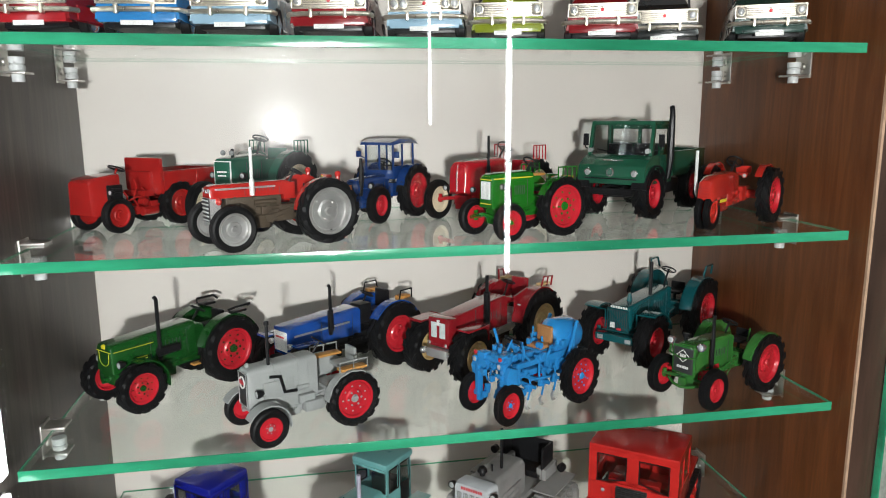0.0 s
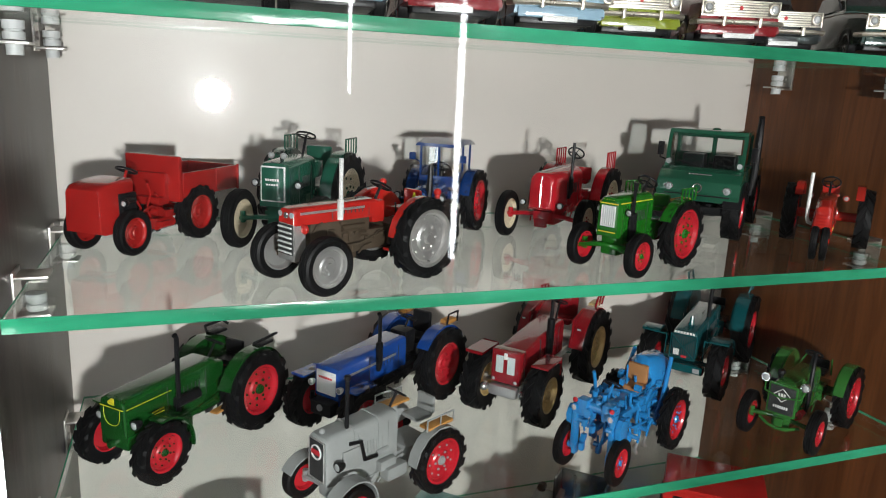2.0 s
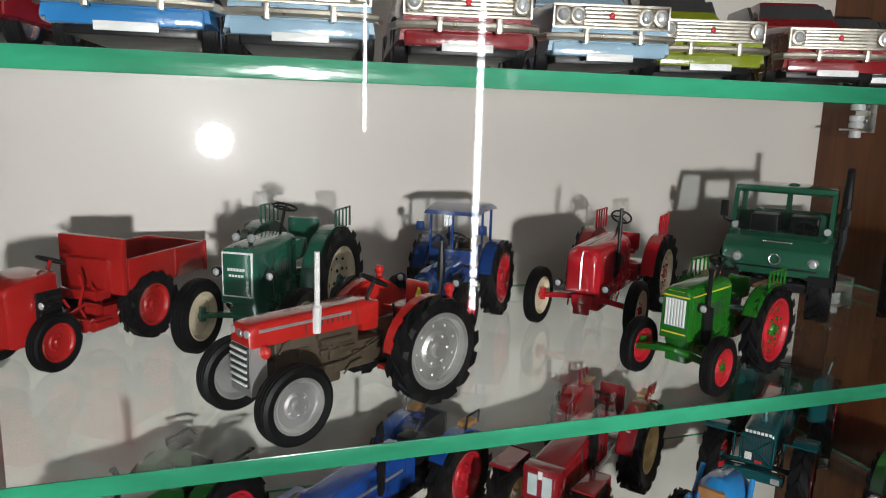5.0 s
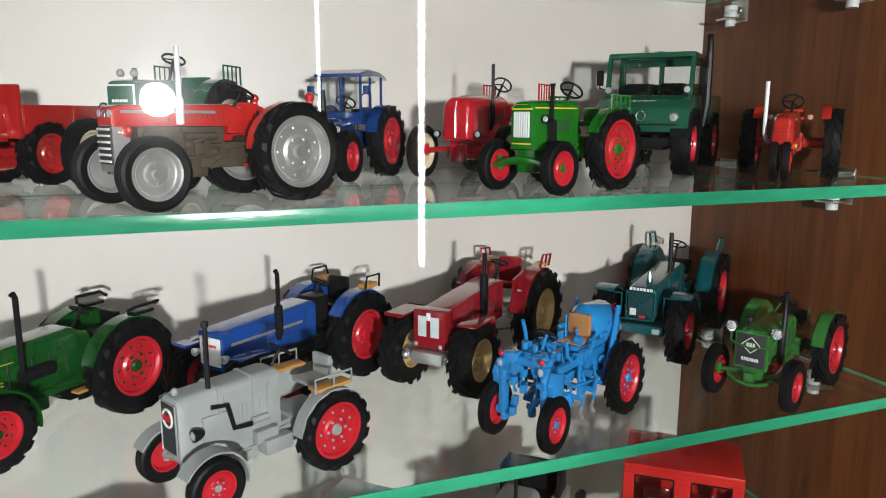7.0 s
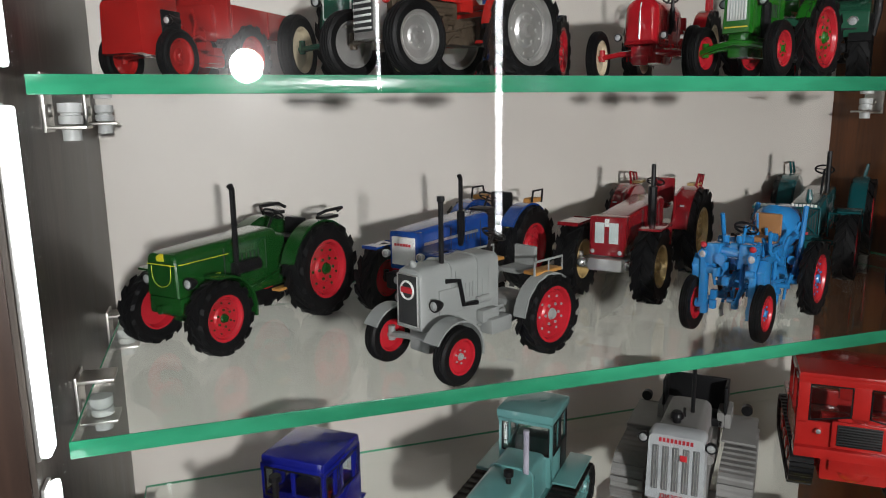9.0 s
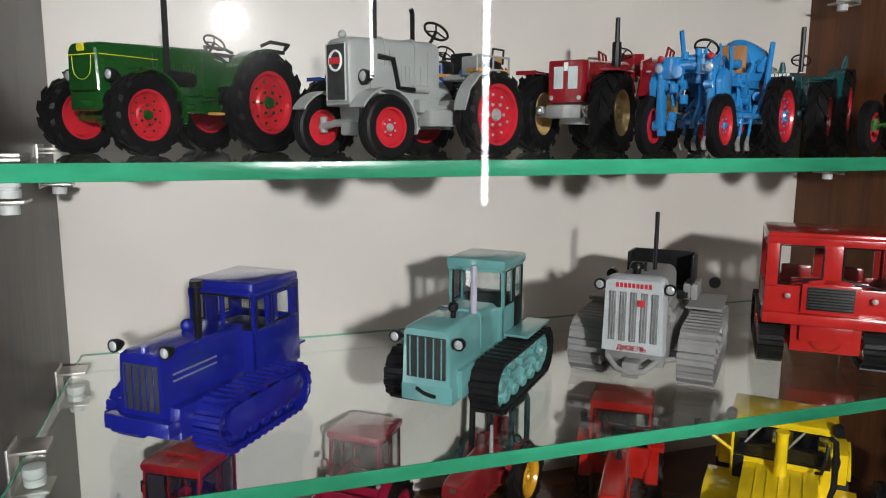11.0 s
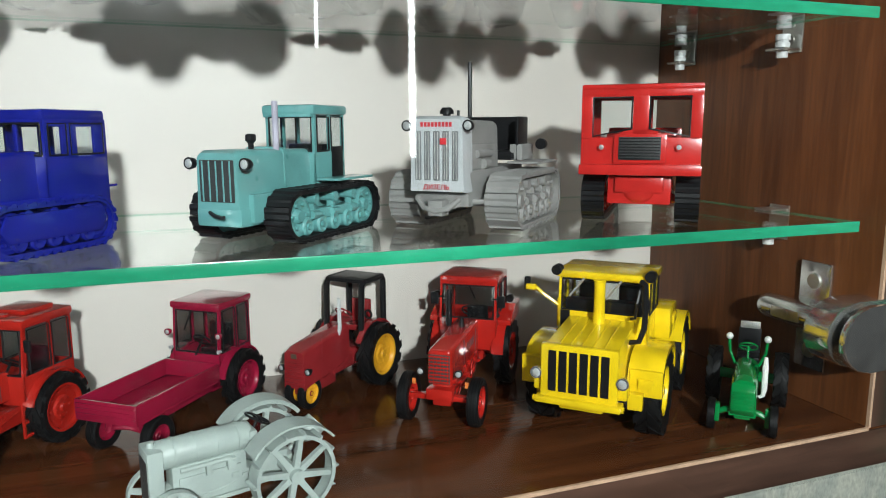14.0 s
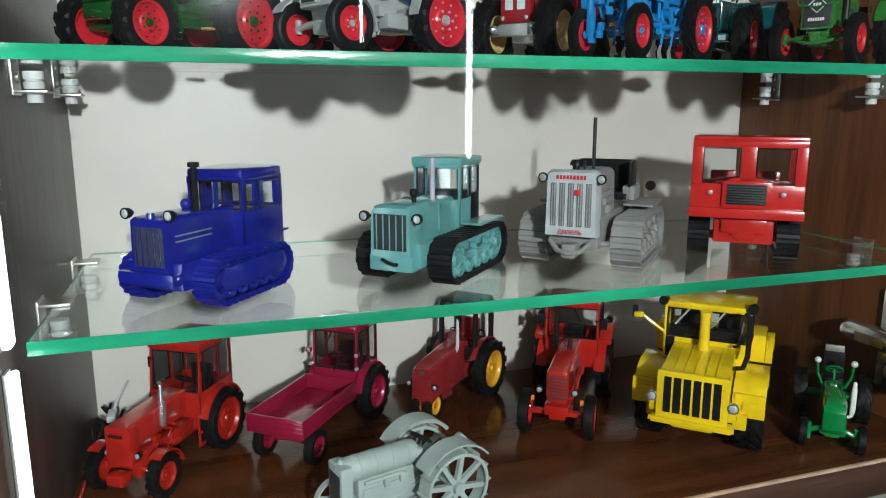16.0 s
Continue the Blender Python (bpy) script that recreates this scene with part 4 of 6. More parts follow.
part("seat", Shape().box(-7, 1, -4.4, 4.4, 22, 23.6, 0.8).box(-8, -6, -4, 4, 23, 27, 0.8), c, t)
part("nameplate", Shape().box(wb - 14, wb - 5, 4.15, 4.5, 11.5, 13, 0.1), M["yellow_dot"], t)

# middle shelf -----------------------------------------------------------
# leaf-green tractor with yellow trim
at, h, wb = pair(-0.0455, 0.3955, -0.0858, 0.3579, 40, 38)
t = tractor("leaf green toy tractor with red rims and yellow trim lines", at, S3, h, wb, 17, 8.5, 40, 11.2, 6.5, 38, P["de"], M["hub_red"], rim=0.62, rimf=0.62, lugsf=14, hub=P["de"], hw=7.2, nose=9, back=16, zb=18.5, zt=35.5,
            zf=33.5, round_=2.6, fender=P["de"], fend_a=(15, 160), wheel_z=39, tilt=35)
part("front_bracket", Shape().box(wb - 6, wb + 8.5, -7.5, 7.5, 12.5, 18.5, 1.0).cyl((wb + 8, 0, 14.5), (wb + 11, 0, 14.5), 1.4, n=10).cyl((wb, -12, 11), (wb, 12, 11), 2.0, n=10), P["de"], t)
part("bonnet_line", Shape().box(wb - 14, wb + 8, 6.95, 7.30, 29.5, 29.75, 0).box(wb - 14, wb + 8, -7.30, -6.95, 29.5, 29.75, 0).box(wb + 8.6, wb + 9.2, -6.3, 6.3, 29.4, 29.7, 0), M["yellow_dot"], t, "thin yellow trim line")
part("emblem", Shape().cyl((wb + 8, 0, 31.6), (wb + 9.2, 0, 31.2), 1.7, n=16), M["yellow_dot"], t, "round yellow emblem")
part("nose_line", Shape().tube([(wb + 9.1, -4.4, 29.2), (wb + 9.1, -4.3, 25.6), (wb + 9.1, -3.6, 23.6), (wb + 9.1, -2, 22.4), (wb + 9.1, 0, 22), (wb + 9.1, 2, 22.4), (wb + 9.1, 3.6, 23.6), (wb + 9.1, 4.3, 25.6), (wb + 9.0, 4.4, 29.2)], 0.1, 5), M["yellow_dot"], t)
for s in (1, -1):
    headlamp(t, wb + 7, s * 9.6, 23.5, 2.1)
    part("front_mudguard", Shape().arc(wb, 11.2, 13.8, 80, 190, s * 12.3, s * 19.3, 0.7), P["de"], t)
    part("badge", Shape().box(wb - 10, wb - 4, s * 7.15 - 0.14, s * 7.15 + 0.14, 23.4, 23.9, 0).box(wb - 10, wb - 5, s * 7.15 - 0.14, s * 7.15 + 0.14, 22.3, 22.7, 0), M["yellow_dot"], t)
    rail(t, [(-15, s * 13.6, 38), (-14, s * 16.6, 39.6), (-3, s * 17, 39.6), (-1, s * 14, 38)], M["black"], 0.7)
    part("mudguard_seat", Shape().box(-12, -3, s * 14 - 2.5, s * 14 + 2.5, 35.8, 37.2, 0.4), M["black"], t)
    part("marker_lamp", Shape().cyl((13, s * 14.5, 29.5), (13.8, s * 14.5, 29.5), 0.9, n=10), M["lamp"], t)
pipe(t, [(wb - 16, 8.8, 20), (wb - 16, 9.0, 26), (wb - 16, 9.0, 52), (wb - 15, 9.0, 53.5)], [1.2, 1.0, 1.0, 1.2], M["black"])
part("silencer", Shape().cyl((wb - 27, 8.6, 24), (wb - 15, 8.6, 24), 2.4, n=12), M["black"], t)
part("seat", Shape().box(-4, 5, -5, 5, 27, 29.5, 0.8).box(-5.5, -3.5, -5, 5, 28, 36, 0.8), M["black"], t)
part("step", Shape().box(12, 22, 9, 13, 12, 13, 0.3), M["orange_wood"], t, "orange foot plate")
part("dash", Shape().hood([(10, 6, 20, 32, 2, 6), (17, 6.2, 20, 33.5, 2.4, 6)]), P["de"], t)

# bright blue tractor with white radiator
h = 217
at = spot(0.048, 0.404, h, 0, 20)
wb = 64
t = tractor("bright blue toy tractor with white radiator and black exhaust", at, S3, h, wb, 17.3, 9, 40, 12.3, 7, 38, P["ei"], M["hub_red"], M["black"], rim=0.58, rimf=0.55, lugsf=14, hw=7.0, nose=6, back=20, zb=20, zt=35.5,
            zf=33.5, round_=2.2, fender=P["ei"], fend_a=(35, 150), wheel_z=40)
part("radiator", Shape().box(wb + 5.2, wb + 6.4, -5.6, 5.6, 20.0, 31, 0.8), M["white"], t, "white radiator panel")
bars(t, wb + 6.4, -4, 4, 27.4, M["red_text"], 6, 1.0)
part("nose_frame", Shape().box(wb + 2, wb + 5.8, -7, 7, 18, 33, 1.0).box(wb - 4, wb + 9, -4, 4, 12, 17, 0.8), P["ei"], t)
part("front_weight", Shape().box(wb + 4, wb + 10, -6, 6, 11, 17.5, 1.2), M["black"], t)
part("lamp", Shape().cyl((wb + 9, 0, 15), (wb + 10.5, 0, 15), 1.6, n=12), M["lamp"], t)
for s in (1, -1):
    headlamp(t, wb + 7, s * 8.2, 24, 1.6, M["white"])
    part("stripe", Shape().box(28, wb + 2, s * 6.95 - 0.14, s * 6.95 + 0.14, 27.6, 28.7, 0), M["silver"], t, "silver side stripe")
    part("front_mudguard", Shape().box(wb - 6, wb + 8, s * 12, s * 19, 25.2, 26, 0.3), P["ei"], t)
    rail(t, [(-14, s * 15, 36), (-13, s * 16, 42), (-4, s * 16, 42), (-3, s * 16, 37)], M["black"], 0.5)
    part("mudguard_seat", Shape().box(-12, -4, s * 13.5 - 2.5, s * 13.5 + 2.5, 36.5, 38.5, 0.4), M["orange_wood"], t)
    part("marker_lamp", Shape().box(14.2, 14.8, s * 15 - 2, s * 15 + 2, 27, 28.6, 0.1), M["yellow_dot"], t, "yellow marker plate")
pipe(t, [(wb - 22, 7.4, 24), (wb - 22, 7.6, 28), (wb - 22, 7.6, 38), (wb - 22, 7.6, 38.5), (wb - 22, 7.6, 51), (wb - 21, 7.6, 52.5)], [1.0, 1.7, 1.7, 0.9, 0.9, 1.0], M["black"])
part("seat", Shape().box(-3, 7, -5.5, 5.5, 27, 30, 1).box(-5, -2.5, -5.4, 5.4, 28, 41, 1.2).box(9, 18, -5, 5, 24, 36, 1.6), M["black"], t)

# grey tractor in front
at, h, wb = pair(0.0166, 0.3229, -0.0219, 0.3054, 39, 35)
t = tractor("light grey toy tractor with red rims and wooden mudguard seats", at, S3, h, wb, 11.8, 6.5, 39, 7.6, 4.4, 35, P["gy"], M["hub_red"], rim=0.7, rimf=0.6, hub=P["gy"], hw=5.8, nose=5, back=13, zb=13.5, zt=33.4,
            zf=32.4, round_=2.6, fender=P["gy"], fend_a=(5, 160), wheel_z=37.5, tilt=35)
grille(t, wb + 4.9, 4.3, 15, 30.4, M["grid"], thick=0.5)
part("grille_rim", Shape().tube([(wb + 5.4, -4.3, 15), (wb + 5.4, 4.3, 15), (wb + 5.4, 4.3, 30.4), (wb + 5.4, -4.3, 30.4), (wb + 5.4, -4.3, 15)], 0.3, 5), M["silver"], t)
em = part("emblem", Shape().ring((wb + 5.6, 0, 25.8), (1, 0, 0), 2.7, 0.35, 20, 6), M["white"], t, "round white ring emblem")
part("emblem_bar", Shape().box(wb + 5.4, wb + 5.9, -2.7, 2.7, 24.9, 26.7, 0.1), M["red_text"], em)
for s in (1, -1):
    headlamp(t, wb + 2, s * 7.8, 21.5, 2.0)
    part("front_mudguard", Shape().arc(wb, 7.6, 10.1, 30, 190, s * 10.5, s * 16.4, 0.6), P["gy"], t)
    part("mudguard_seat", Shape().box(-9, 5, s * 12.6 - 2.8, s * 12.6 + 2.8, 24.8, 26, 0.4), M["orange_wood"], t, "orange-brown slat seat")
    fender_rail(t, -9, 6, s * 15.2, 25, 4.6, P["gy"], 1)
part("top_cap", Shape().ball((wb + 3, 0, 33.2), 1.2), P["gy"], t)
part("bonnet_band", Shape().hood([(22, 6.0, 18, 33.6, 2.6, 5.8), (23, 6.0, 18, 33.6, 2.6, 5.8)]).hood([(34, 6.0, 18, 33.3, 2.6, 5.8), (34.8, 6.0, 18, 33.3, 2.6, 5.8)]), P["gy"], t)
pipe(t, [(wb - 6, 3, 32), (wb - 6, 3, 51), (wb - 6, 3, 51.5), (wb - 6, 3, 53)], [0.8, 0.8, 1.2, 1.2], M["black"])
part("hose", Shape().tube([(wb - 5, 6.0, 27.5), (wb - 10, 6.6, 27), (wb - 12, 6.6, 19), (wb - 18, 6.8, 18.6)], 0.8, 7), M["black"], t)
part("engine_side", Shape().box(16, wb, -6, 6, 11, 18, 0.8).box(wb - 12, wb - 2, 5.4, 6.3, 17, 25, 0.3).cyl((18, 6, 19), (24, 6, 19), 1.2).cyl((wb - 4, 6, 14), (wb, 6, 14), 1.4), P["gy"], t)
part("tool_box", Shape().box(12, 22, 6, 11, 8, 13, 0.6).box(16, 24, 6, 9, 12, 16, 0.6), P["gy"], t)
part("seat", Shape().box(-8, 1, -4.6, 4.6, 23, 24.8, 0.9).box(-9.6, -7.8, -4.6, 4.6, 24, 31.5, 1.0), P["gy"], t)
part("hitch", Shape().tube([(-8, 0, 8), (-15, 0, 7), (-15, 0, 4)], 0.9, 8).cyl((-13, 7, 16), (-15, 7, 16), 1.6), P["gy"], t)

# wine red tractor
h = 219.5
wb = 66
at = spot(0.0852, 0.3625, h, wb, 21)
t = tractor("large wine red toy tractor with sand-coloured rims", at, S3, h, wb, 19, 10, 44, 14.2, 9, 42, P["sc"], M["sand"], M["silver"], rim=0.56, rimf=0.56, lugs=15, lugsf=14, hw=7.4, nose=9, back=20, zb=20, zt=38,
            zf=34, round_=1.8, fender=P["sc"], fend_a=(10, 165), wheel_z=43, tilt=30)
part("nose_frame", Shape().box(wb + 2, wb + 8.8, -7.6, 7.6, 18, 34.6, 1.0), P["sc"], t)
for s in (1, -1):
    part("grille", Shape().slab([(wb + 8.6, 23.5), (wb + 9.4, 23.5), (wb + 9.4, 32), (wb + 8.6, 32)], s * 1.1, s * 4.9), M["pale"], t, "pale radiator panel")
    headlamp(t, wb + 9.4, s * 5.8, 20, 1.3, P["sc"])
    part("front_mudguard", Shape().box(wb - 9, wb + 9, s * 13, s * 21.5, 29.8, 30.8, 0.3).box(wb - 9.5, wb - 8.7, s * 13, s * 21.5, 22, 30.8, 0.2), P["sc"], t)
    part("lamp_pod", Shape().ball((wb + 10, s * 10, 15), 2.2, 1.4, 1, 1), M["chrome"], t)
    rail(t, [(-15, s * 16, 39), (-15, s * 17, 45), (-5, s * 17, 46), (-4, s * 16, 40)], P["sc"], 0.6)
    rail(t, [(-10, s * 16, 39.5), (-10, s * 17, 45.6)], P["sc"], 0.5)
    part("mudguard_seat", Shape().box(-14, -5, s * 14 - 2.5, s * 14 + 2.5, 40.2, 41.4, 0.4), M["sand"], t)
    part("mudguard_front", Shape().slab([(12, 20), (20, 26), (20, 38), (6, 41)], s * 12, s * 13), P["sc"], t)
    part("marker_lamp", Shape().box(19.8, 20.4, s * 16 - 1, s * 16 + 1, 33, 33.8, 0.1), M["lamp"], t)
part("badge", Shape().slab([(wb + 8.8, 33.6), (wb + 9.4, 33.6), (wb + 9.4, 30.4), (wb + 8.8, 30.4)], -0.9, 0.9, 0.2), M["white"], t)
part("bumper", Shape().box(wb + 6, wb + 11.5, -7.5, 7.5, 12, 17.5, 1.6).box(wb + 5, wb + 8, -13, 13, 12.5, 14.5, 0.5), M["silver"], t, "silver front bumper")
part("engine_dress", Shape().box(wb - 20, wb - 4, 6, 8.4, 16, 23, 0.8).cyl((wb - 6, 8.4, 19), (wb - 1, 8.4, 19), 2.4), M["chrome"], t)
pipe(t, [(wb - 24, 8.4, 22), (wb - 24, 8.6, 26), (wb - 24, 8.6, 44), (wb - 24, 8.6, 44.4), (wb - 24, 8.6, 54)], [1.0, 2.0, 2.0, 1.0, 1.0], M["black"])
part("seat", Shape().box(-4, 8, -6, 6, 30, 33, 1.2).box(-6, -3, -6, 6, 31, 44, 1.4), P["sc"], t)

# sky-blue tool carrier
at, h, wb = pair(0.1321, 0.3281, 0.0884, 0.3071, 35, 28)
t = thing("toy_tool_carrier", at[0], at[1], 0.001 * S3, h, "sky blue toy tool carrier with silver cultivator tines", "toy tractor", GROUP)
t.scale = (1.0, 1.0, 1.1)
c = P["lb"]
for s in (1, -1):
    wheel(t, 0, s, 17.5, 11.6, 5, 7.6, M["hub_red"], 15, c)
    wheel(t, wb, s, 14, 8.1, 3.6, 4.8, M["hub_red"], 0, c, name="front_wheel")
    part("front_leg", Shape().box(wb - 1.6, wb + 1.8, s * 8.6 - 1.2, s * 8.6 + 1.2, 8, 26, 0.5).cyl((wb, s * 7, 8.1), (wb, s * 11, 8.1), 1.6, n=10).box(wb - 1.5, wb + 1.5, s * 8 - 1, s * 8 + 1, 5, 9, 0.3), c, t)
    part("front_mudguard", Shape().slab([(wb - 5.5, 15.5), (wb + 1, 16.5), (wb + 2, 21), (wb - 0.5, 24.5), (wb - 5.5, 23)], s * 10, s * 12.6, 0.4), c, t)
    headlamp(t, wb + 3.2, s * 8.4, 25, 1.6, c)
    part("indicator", Shape().ball((wb + 2.6, s * 8.4, 28), 1.2, 0.7, 1, 0.8), M["red_text"], t)
    part("rear_strut", Shape().tube([(8, s * 9, 10), (3, s * 10, 22), (-4, s * 9, 36)], 1.0, 8).tube([(0, s * 9, 11), (-2, s * 9, 30)], 1.0, 8), c, t)
    for i, (x, z) in enumerate(((30, 4), (20, 4), (11, 4))):
        part("tine_arm", Shape().tube([(x, s * 7, 17), (x - 1, s * 8, 11), (x + 1, s * 8, 5)], 0.55, 6).box(x - 2, x + 2, s * 7 - 1, s * 7 + 1, 9, 12, 0.3), c, t)
        part("tine", Shape().tube([(x + 1, s * 8, 5), (x + 2.4, s * 8, 3), (x + 1.4, s * 8, 0.9), (x - 0.8, s * 8, 0.4)], [0.5, 0.8, 0.9, 0.3], 6), M["silver"], t, "silver cultivator tine")
    part("side_rail", Shape().box(4, wb, s * 7 - 0.9, s * 7 + 0.9, 20.5, 23, 0.3).tube([(wb - 6, s * 7, 21), (28, s * 8, 14), (10, s * 8, 12)], 0.6, 6).cyl((wb - 12, s * 7, 13), (wb - 12, s * 7, 21), 0.6, n=7).cyl((22, s * 7, 12), (22, s * 7, 21), 0.7, n=7), c, t)
rnd = random.Random(4)
junk = Shape()
for i in range(120):
    x, y, z = rnd.uniform(3, wb + 2.5), rnd.uniform(-9.5, 9.5), rnd.uniform(8, 28)
    if i % 3 == 0:
        junk.cyl((x, y, z), (x + rnd.uniform(-4, 4), y + rnd.uniform(-3, 3), z + rnd.uniform(2, 8)), rnd.uniform(0.4, 0.8), n=7)
    elif i % 3 == 1:
        junk.box(x - 1.2, x + 1.2, y - 1, y + 1, z - 1.4, z + 1.4, 0.3)
    else:
        junk.cyl((x, y - 1.4, z), (x, y + 1.4, z), rnd.uniform(0.8, 1.8), n=12)
part("linkage", junk, c, t, "blue rods, brackets and pulleys")
part("cross_beam", Shape().cyl((wb - 0.5, -9, 26), (wb - 0.5, 9, 26), 1.6, n=14).box(wb - 9, wb - 2, -5, 5, 23.5, 28, 0.8).box(wb - 3, wb + 2, -8, -3, 22, 28.5, 0.5).box(wb - 3, wb + 1.6, 3.4, 8, 23, 29, 0.5).cyl((wb + 1, -2.4, 24), (wb + 3, -2.4, 24), 1.8, n=12).cyl((wb - 4, 1.5, 27), (wb - 4, 1.5, 31), 1.0, n=10).cyl((wb - 6, -4, 27), (wb - 6, -4, 30.4), 1.3, n=10).box(18, wb - 6, -2, 2, 21, 24.5, 0.5), c, t)
part("tool_bar", Shape().cyl((30, -12, 11.5), (30, 12, 11.5), 0.9, n=8).cyl((20, -12, 11.5), (20, 12, 11.5), 0.9, n=8).cyl((11, -12, 11.5), (11, 12, 11.5), 0.9, n=8).box(16, 34, -4, 4, 14, 17, 0.5), c, t)
rear_axle(t, 11.6, 14, c, 2.6)
part("engine_cover", Shape().tube([(9, 0, 28), (6, 0, 28.6), (-6, 0, 28), (-11, 0, 26.5), (-12.5, 0, 26)], [6.4, 8.4, 8.4, 7, 4.6], 20), c, t, "rounded blue engine cover")
part("engine_base", Shape().box(-9, 8, -6, 6, 13, 24, 1.0).cyl((-4, 7, 20), (-4, 9, 20), 2.4).box(-12, -9, -4, 4, 14, 20, 0.5).cyl((2, 6, 18), (6, 8, 18), 1.6), c, t)
part("seat", Shape().box(11, 19, -5, 5, 25, 27, 0.9).box(9, 11.4, -4.8, 4.8, 26, 34.5, 1.1), M["tan"], t, "tan leather seat")
part("seat_base", Shape().box(9, 20, -5.5, 5.5, 23, 25, 0.5), c, t)
steering(t, wb - 14, 0, 32, 3.9, 35, 8, None, c)
part("lever", Shape().tube([(wb - 11, -6, 24), (wb - 10, -6.5, 32), (wb - 8, -6.5, 37)], 0.8, 7).tube([(wb - 16, 6, 22), (wb - 15, 6, 28)], 0.5, 6), c, t)

# petrol-green tractor
h = 218
wb = 62
at = spot(0.1925, 0.367, h, wb * 1.12, 20 * 1.12)
t = tractor("dark petrol green toy tractor with a guarded radiator", at, S3, h, wb, 17.5, 9, 43, 13, 7.5, 40, P["ha"], M["hub_red"], rim=0.55, rimf=0.55, lugs=14, lugsf=13, hw=6.2, nose=5, back=18, zb=18, zt=34, zf=31,
            round_=1.6, fender=P["ha"], fend_a=(10, 165), seat_mat=M["black"], wheel_z=41)
t.scale = (1.12, 1.12, 1.08)
grille(t, wb + 5, 5.6, 17.5, 28.5, M["grid"], 11, P["ha"], thick=0.5)
part("grille_brace", Shape().tube([(wb + 6.3, -5.6, 17.5), (wb + 6.3, 5.6, 28.5)], 0.3, 5).tube([(wb + 6.3, 5.6, 17.5), (wb + 6.3, -5.6, 28.5)], 0.3, 5).tube([(wb + 6.2, -6, 17), (wb + 6.2, 6, 17), (wb + 6.2, 6, 29), (wb + 6.2, -6, 29), (wb + 6.2, -6, 17)], 0.4, 5), P["ha"], t)
bars(t, wb + 5.1, -5, 5, 29.4, M["white"], 7, 1.2)
part("emblem", Shape().slab([(wb + 6.3, 18.6), (wb + 6.8, 18.6), (wb + 6.8, 21.6), (wb + 6.3, 21.6)], -4.2, -1.6), M["white"], t)
part("badge", Shape().box(wb + 6.3, wb + 6.8, -0.4, 2.2, 17.6, 18.8, 0.1), M["red_text"], t)
part("bumper", Shape().box(wb + 5.5, wb + 10, -11, 11, 11.5, 15.5, 0.6), P["ha"], t)
for s in (1, -1):
    part("bumper_lamp", Shape().box(wb + 9.8, wb + 10.4, s * 8 - 1.6, s * 8 + 1.6, 12.3, 14.6, 0.2), M["lamp"], t)
    part("front_mudguard", Shape().arc(wb, 13, 15.6, 70, 165, s * 12, s * 20.4, 0.8), P["ha"], t)
    rail(t, [(wb + 3, s * 9, 17), (wb + 3, s * 9, 27), (wb + 3, s * 17, 27)], P["ha"], 0.5)
    rail(t, [(-14, s * 16, 37), (-13, s * 17, 43), (-4, s * 17, 43), (-3, s * 16, 37.5)], P["ha"], 0.6)
    part("marker_lamp", Shape().box(13.6, 14.4, s * 16 - 1.6, s * 16 + 1.6, 30.4, 31.4, 0.1), M["lamp"], t)
pipe(t, [(wb - 20, 5, 33), (wb - 20, 5, 52)], 1.0, M["black"])
pipe(t, [(wb - 6, 0, 31), (wb - 6, 0, 34), (wb - 6, 0, 36)], [1.6, 1.2, 0.8], P["ha"], "air_intake")

# apple-green tractor with lettered radiator
at, h, wb = pair(0.2336, 0.3229, 0.193, 0.305, 39, 35)
t = tractor("apple green toy tractor with big headlamps and red wheels", at, S3, h, wb, 14.2, 6.5, 39, 9.2, 4.6, 35, P["ifa"], M["hub_red"], rim=0.66, rimf=0.56, hw=5.6, nose=3.5, back=13, zb=15, zt=30, zf=29.5,
            round_=2.0, fender=P["ifa"], fend_a=(15, 168), seat_mat=M["black"], wheel_z=34, tilt=35, axle=P["ifa"])
part("radiator", Shape().box(wb + 2.8, wb + 4.2, -6.6, 6.6, 13.5, 28.8, 0.8), P["ifa"], t)
grille(t, wb + 4.1, 5.6, 14.5, 27.8, M["grid"], thick=0.4)
dia = part("emblem", Shape().tube([(wb + 4.8, -3.6, 23.6), (wb + 4.8, 0, 26.8), (wb + 4.8, 3.6, 23.6), (wb + 4.8, 0, 20.4), (wb + 4.8, -3.6, 23.6)], 0.25, 5), M["white"], t, "white diamond outline emblem")
bars(t, wb + 4.5, -1.8, 1.8, 22.8, M["white"], 3, 1.6)
bars(t, wb + 4.5, -3.4, 3.4, 17.0, M["white"], 7, 1.3)
part("bumper", Shape().tube([(wb + 3, -9, 9.5), (wb + 5.5, -4, 8), (wb + 6, 0, 7.6), (wb + 5.5, 4, 8), (wb + 3, 9, 9.5)], 0.8, 8).box(wb + 3, wb + 5, -2, 2, 8, 12, 0.5), P["ifa"], t)
part("lamp_bar", Shape().tube([(wb + 2, -9, 28), (wb + 4.5, -8, 24), (wb + 5.8, 0, 22.6), (wb + 4.5, 8, 24), (wb + 2, 9, 28)], 0.45, 6), P["ifa"], t)
for s in (1, -1):
    headlamp(t, wb + 3, s * 8.8, 29.6, 2.2, M["chrome"])
    part("brace", Shape().tube([(4, s * 8, 24), (-2, s * 6, 30)], 0.4, 6), P["ifa"], t)
part("engine", Shape().box(wb - 20, wb - 3, -5.6, 5.6, 9, 17, 1.0).cyl((wb - 8, 6, 13), (wb - 3, 6, 13), 2.0), M["hub_red"], t, "red engine block")
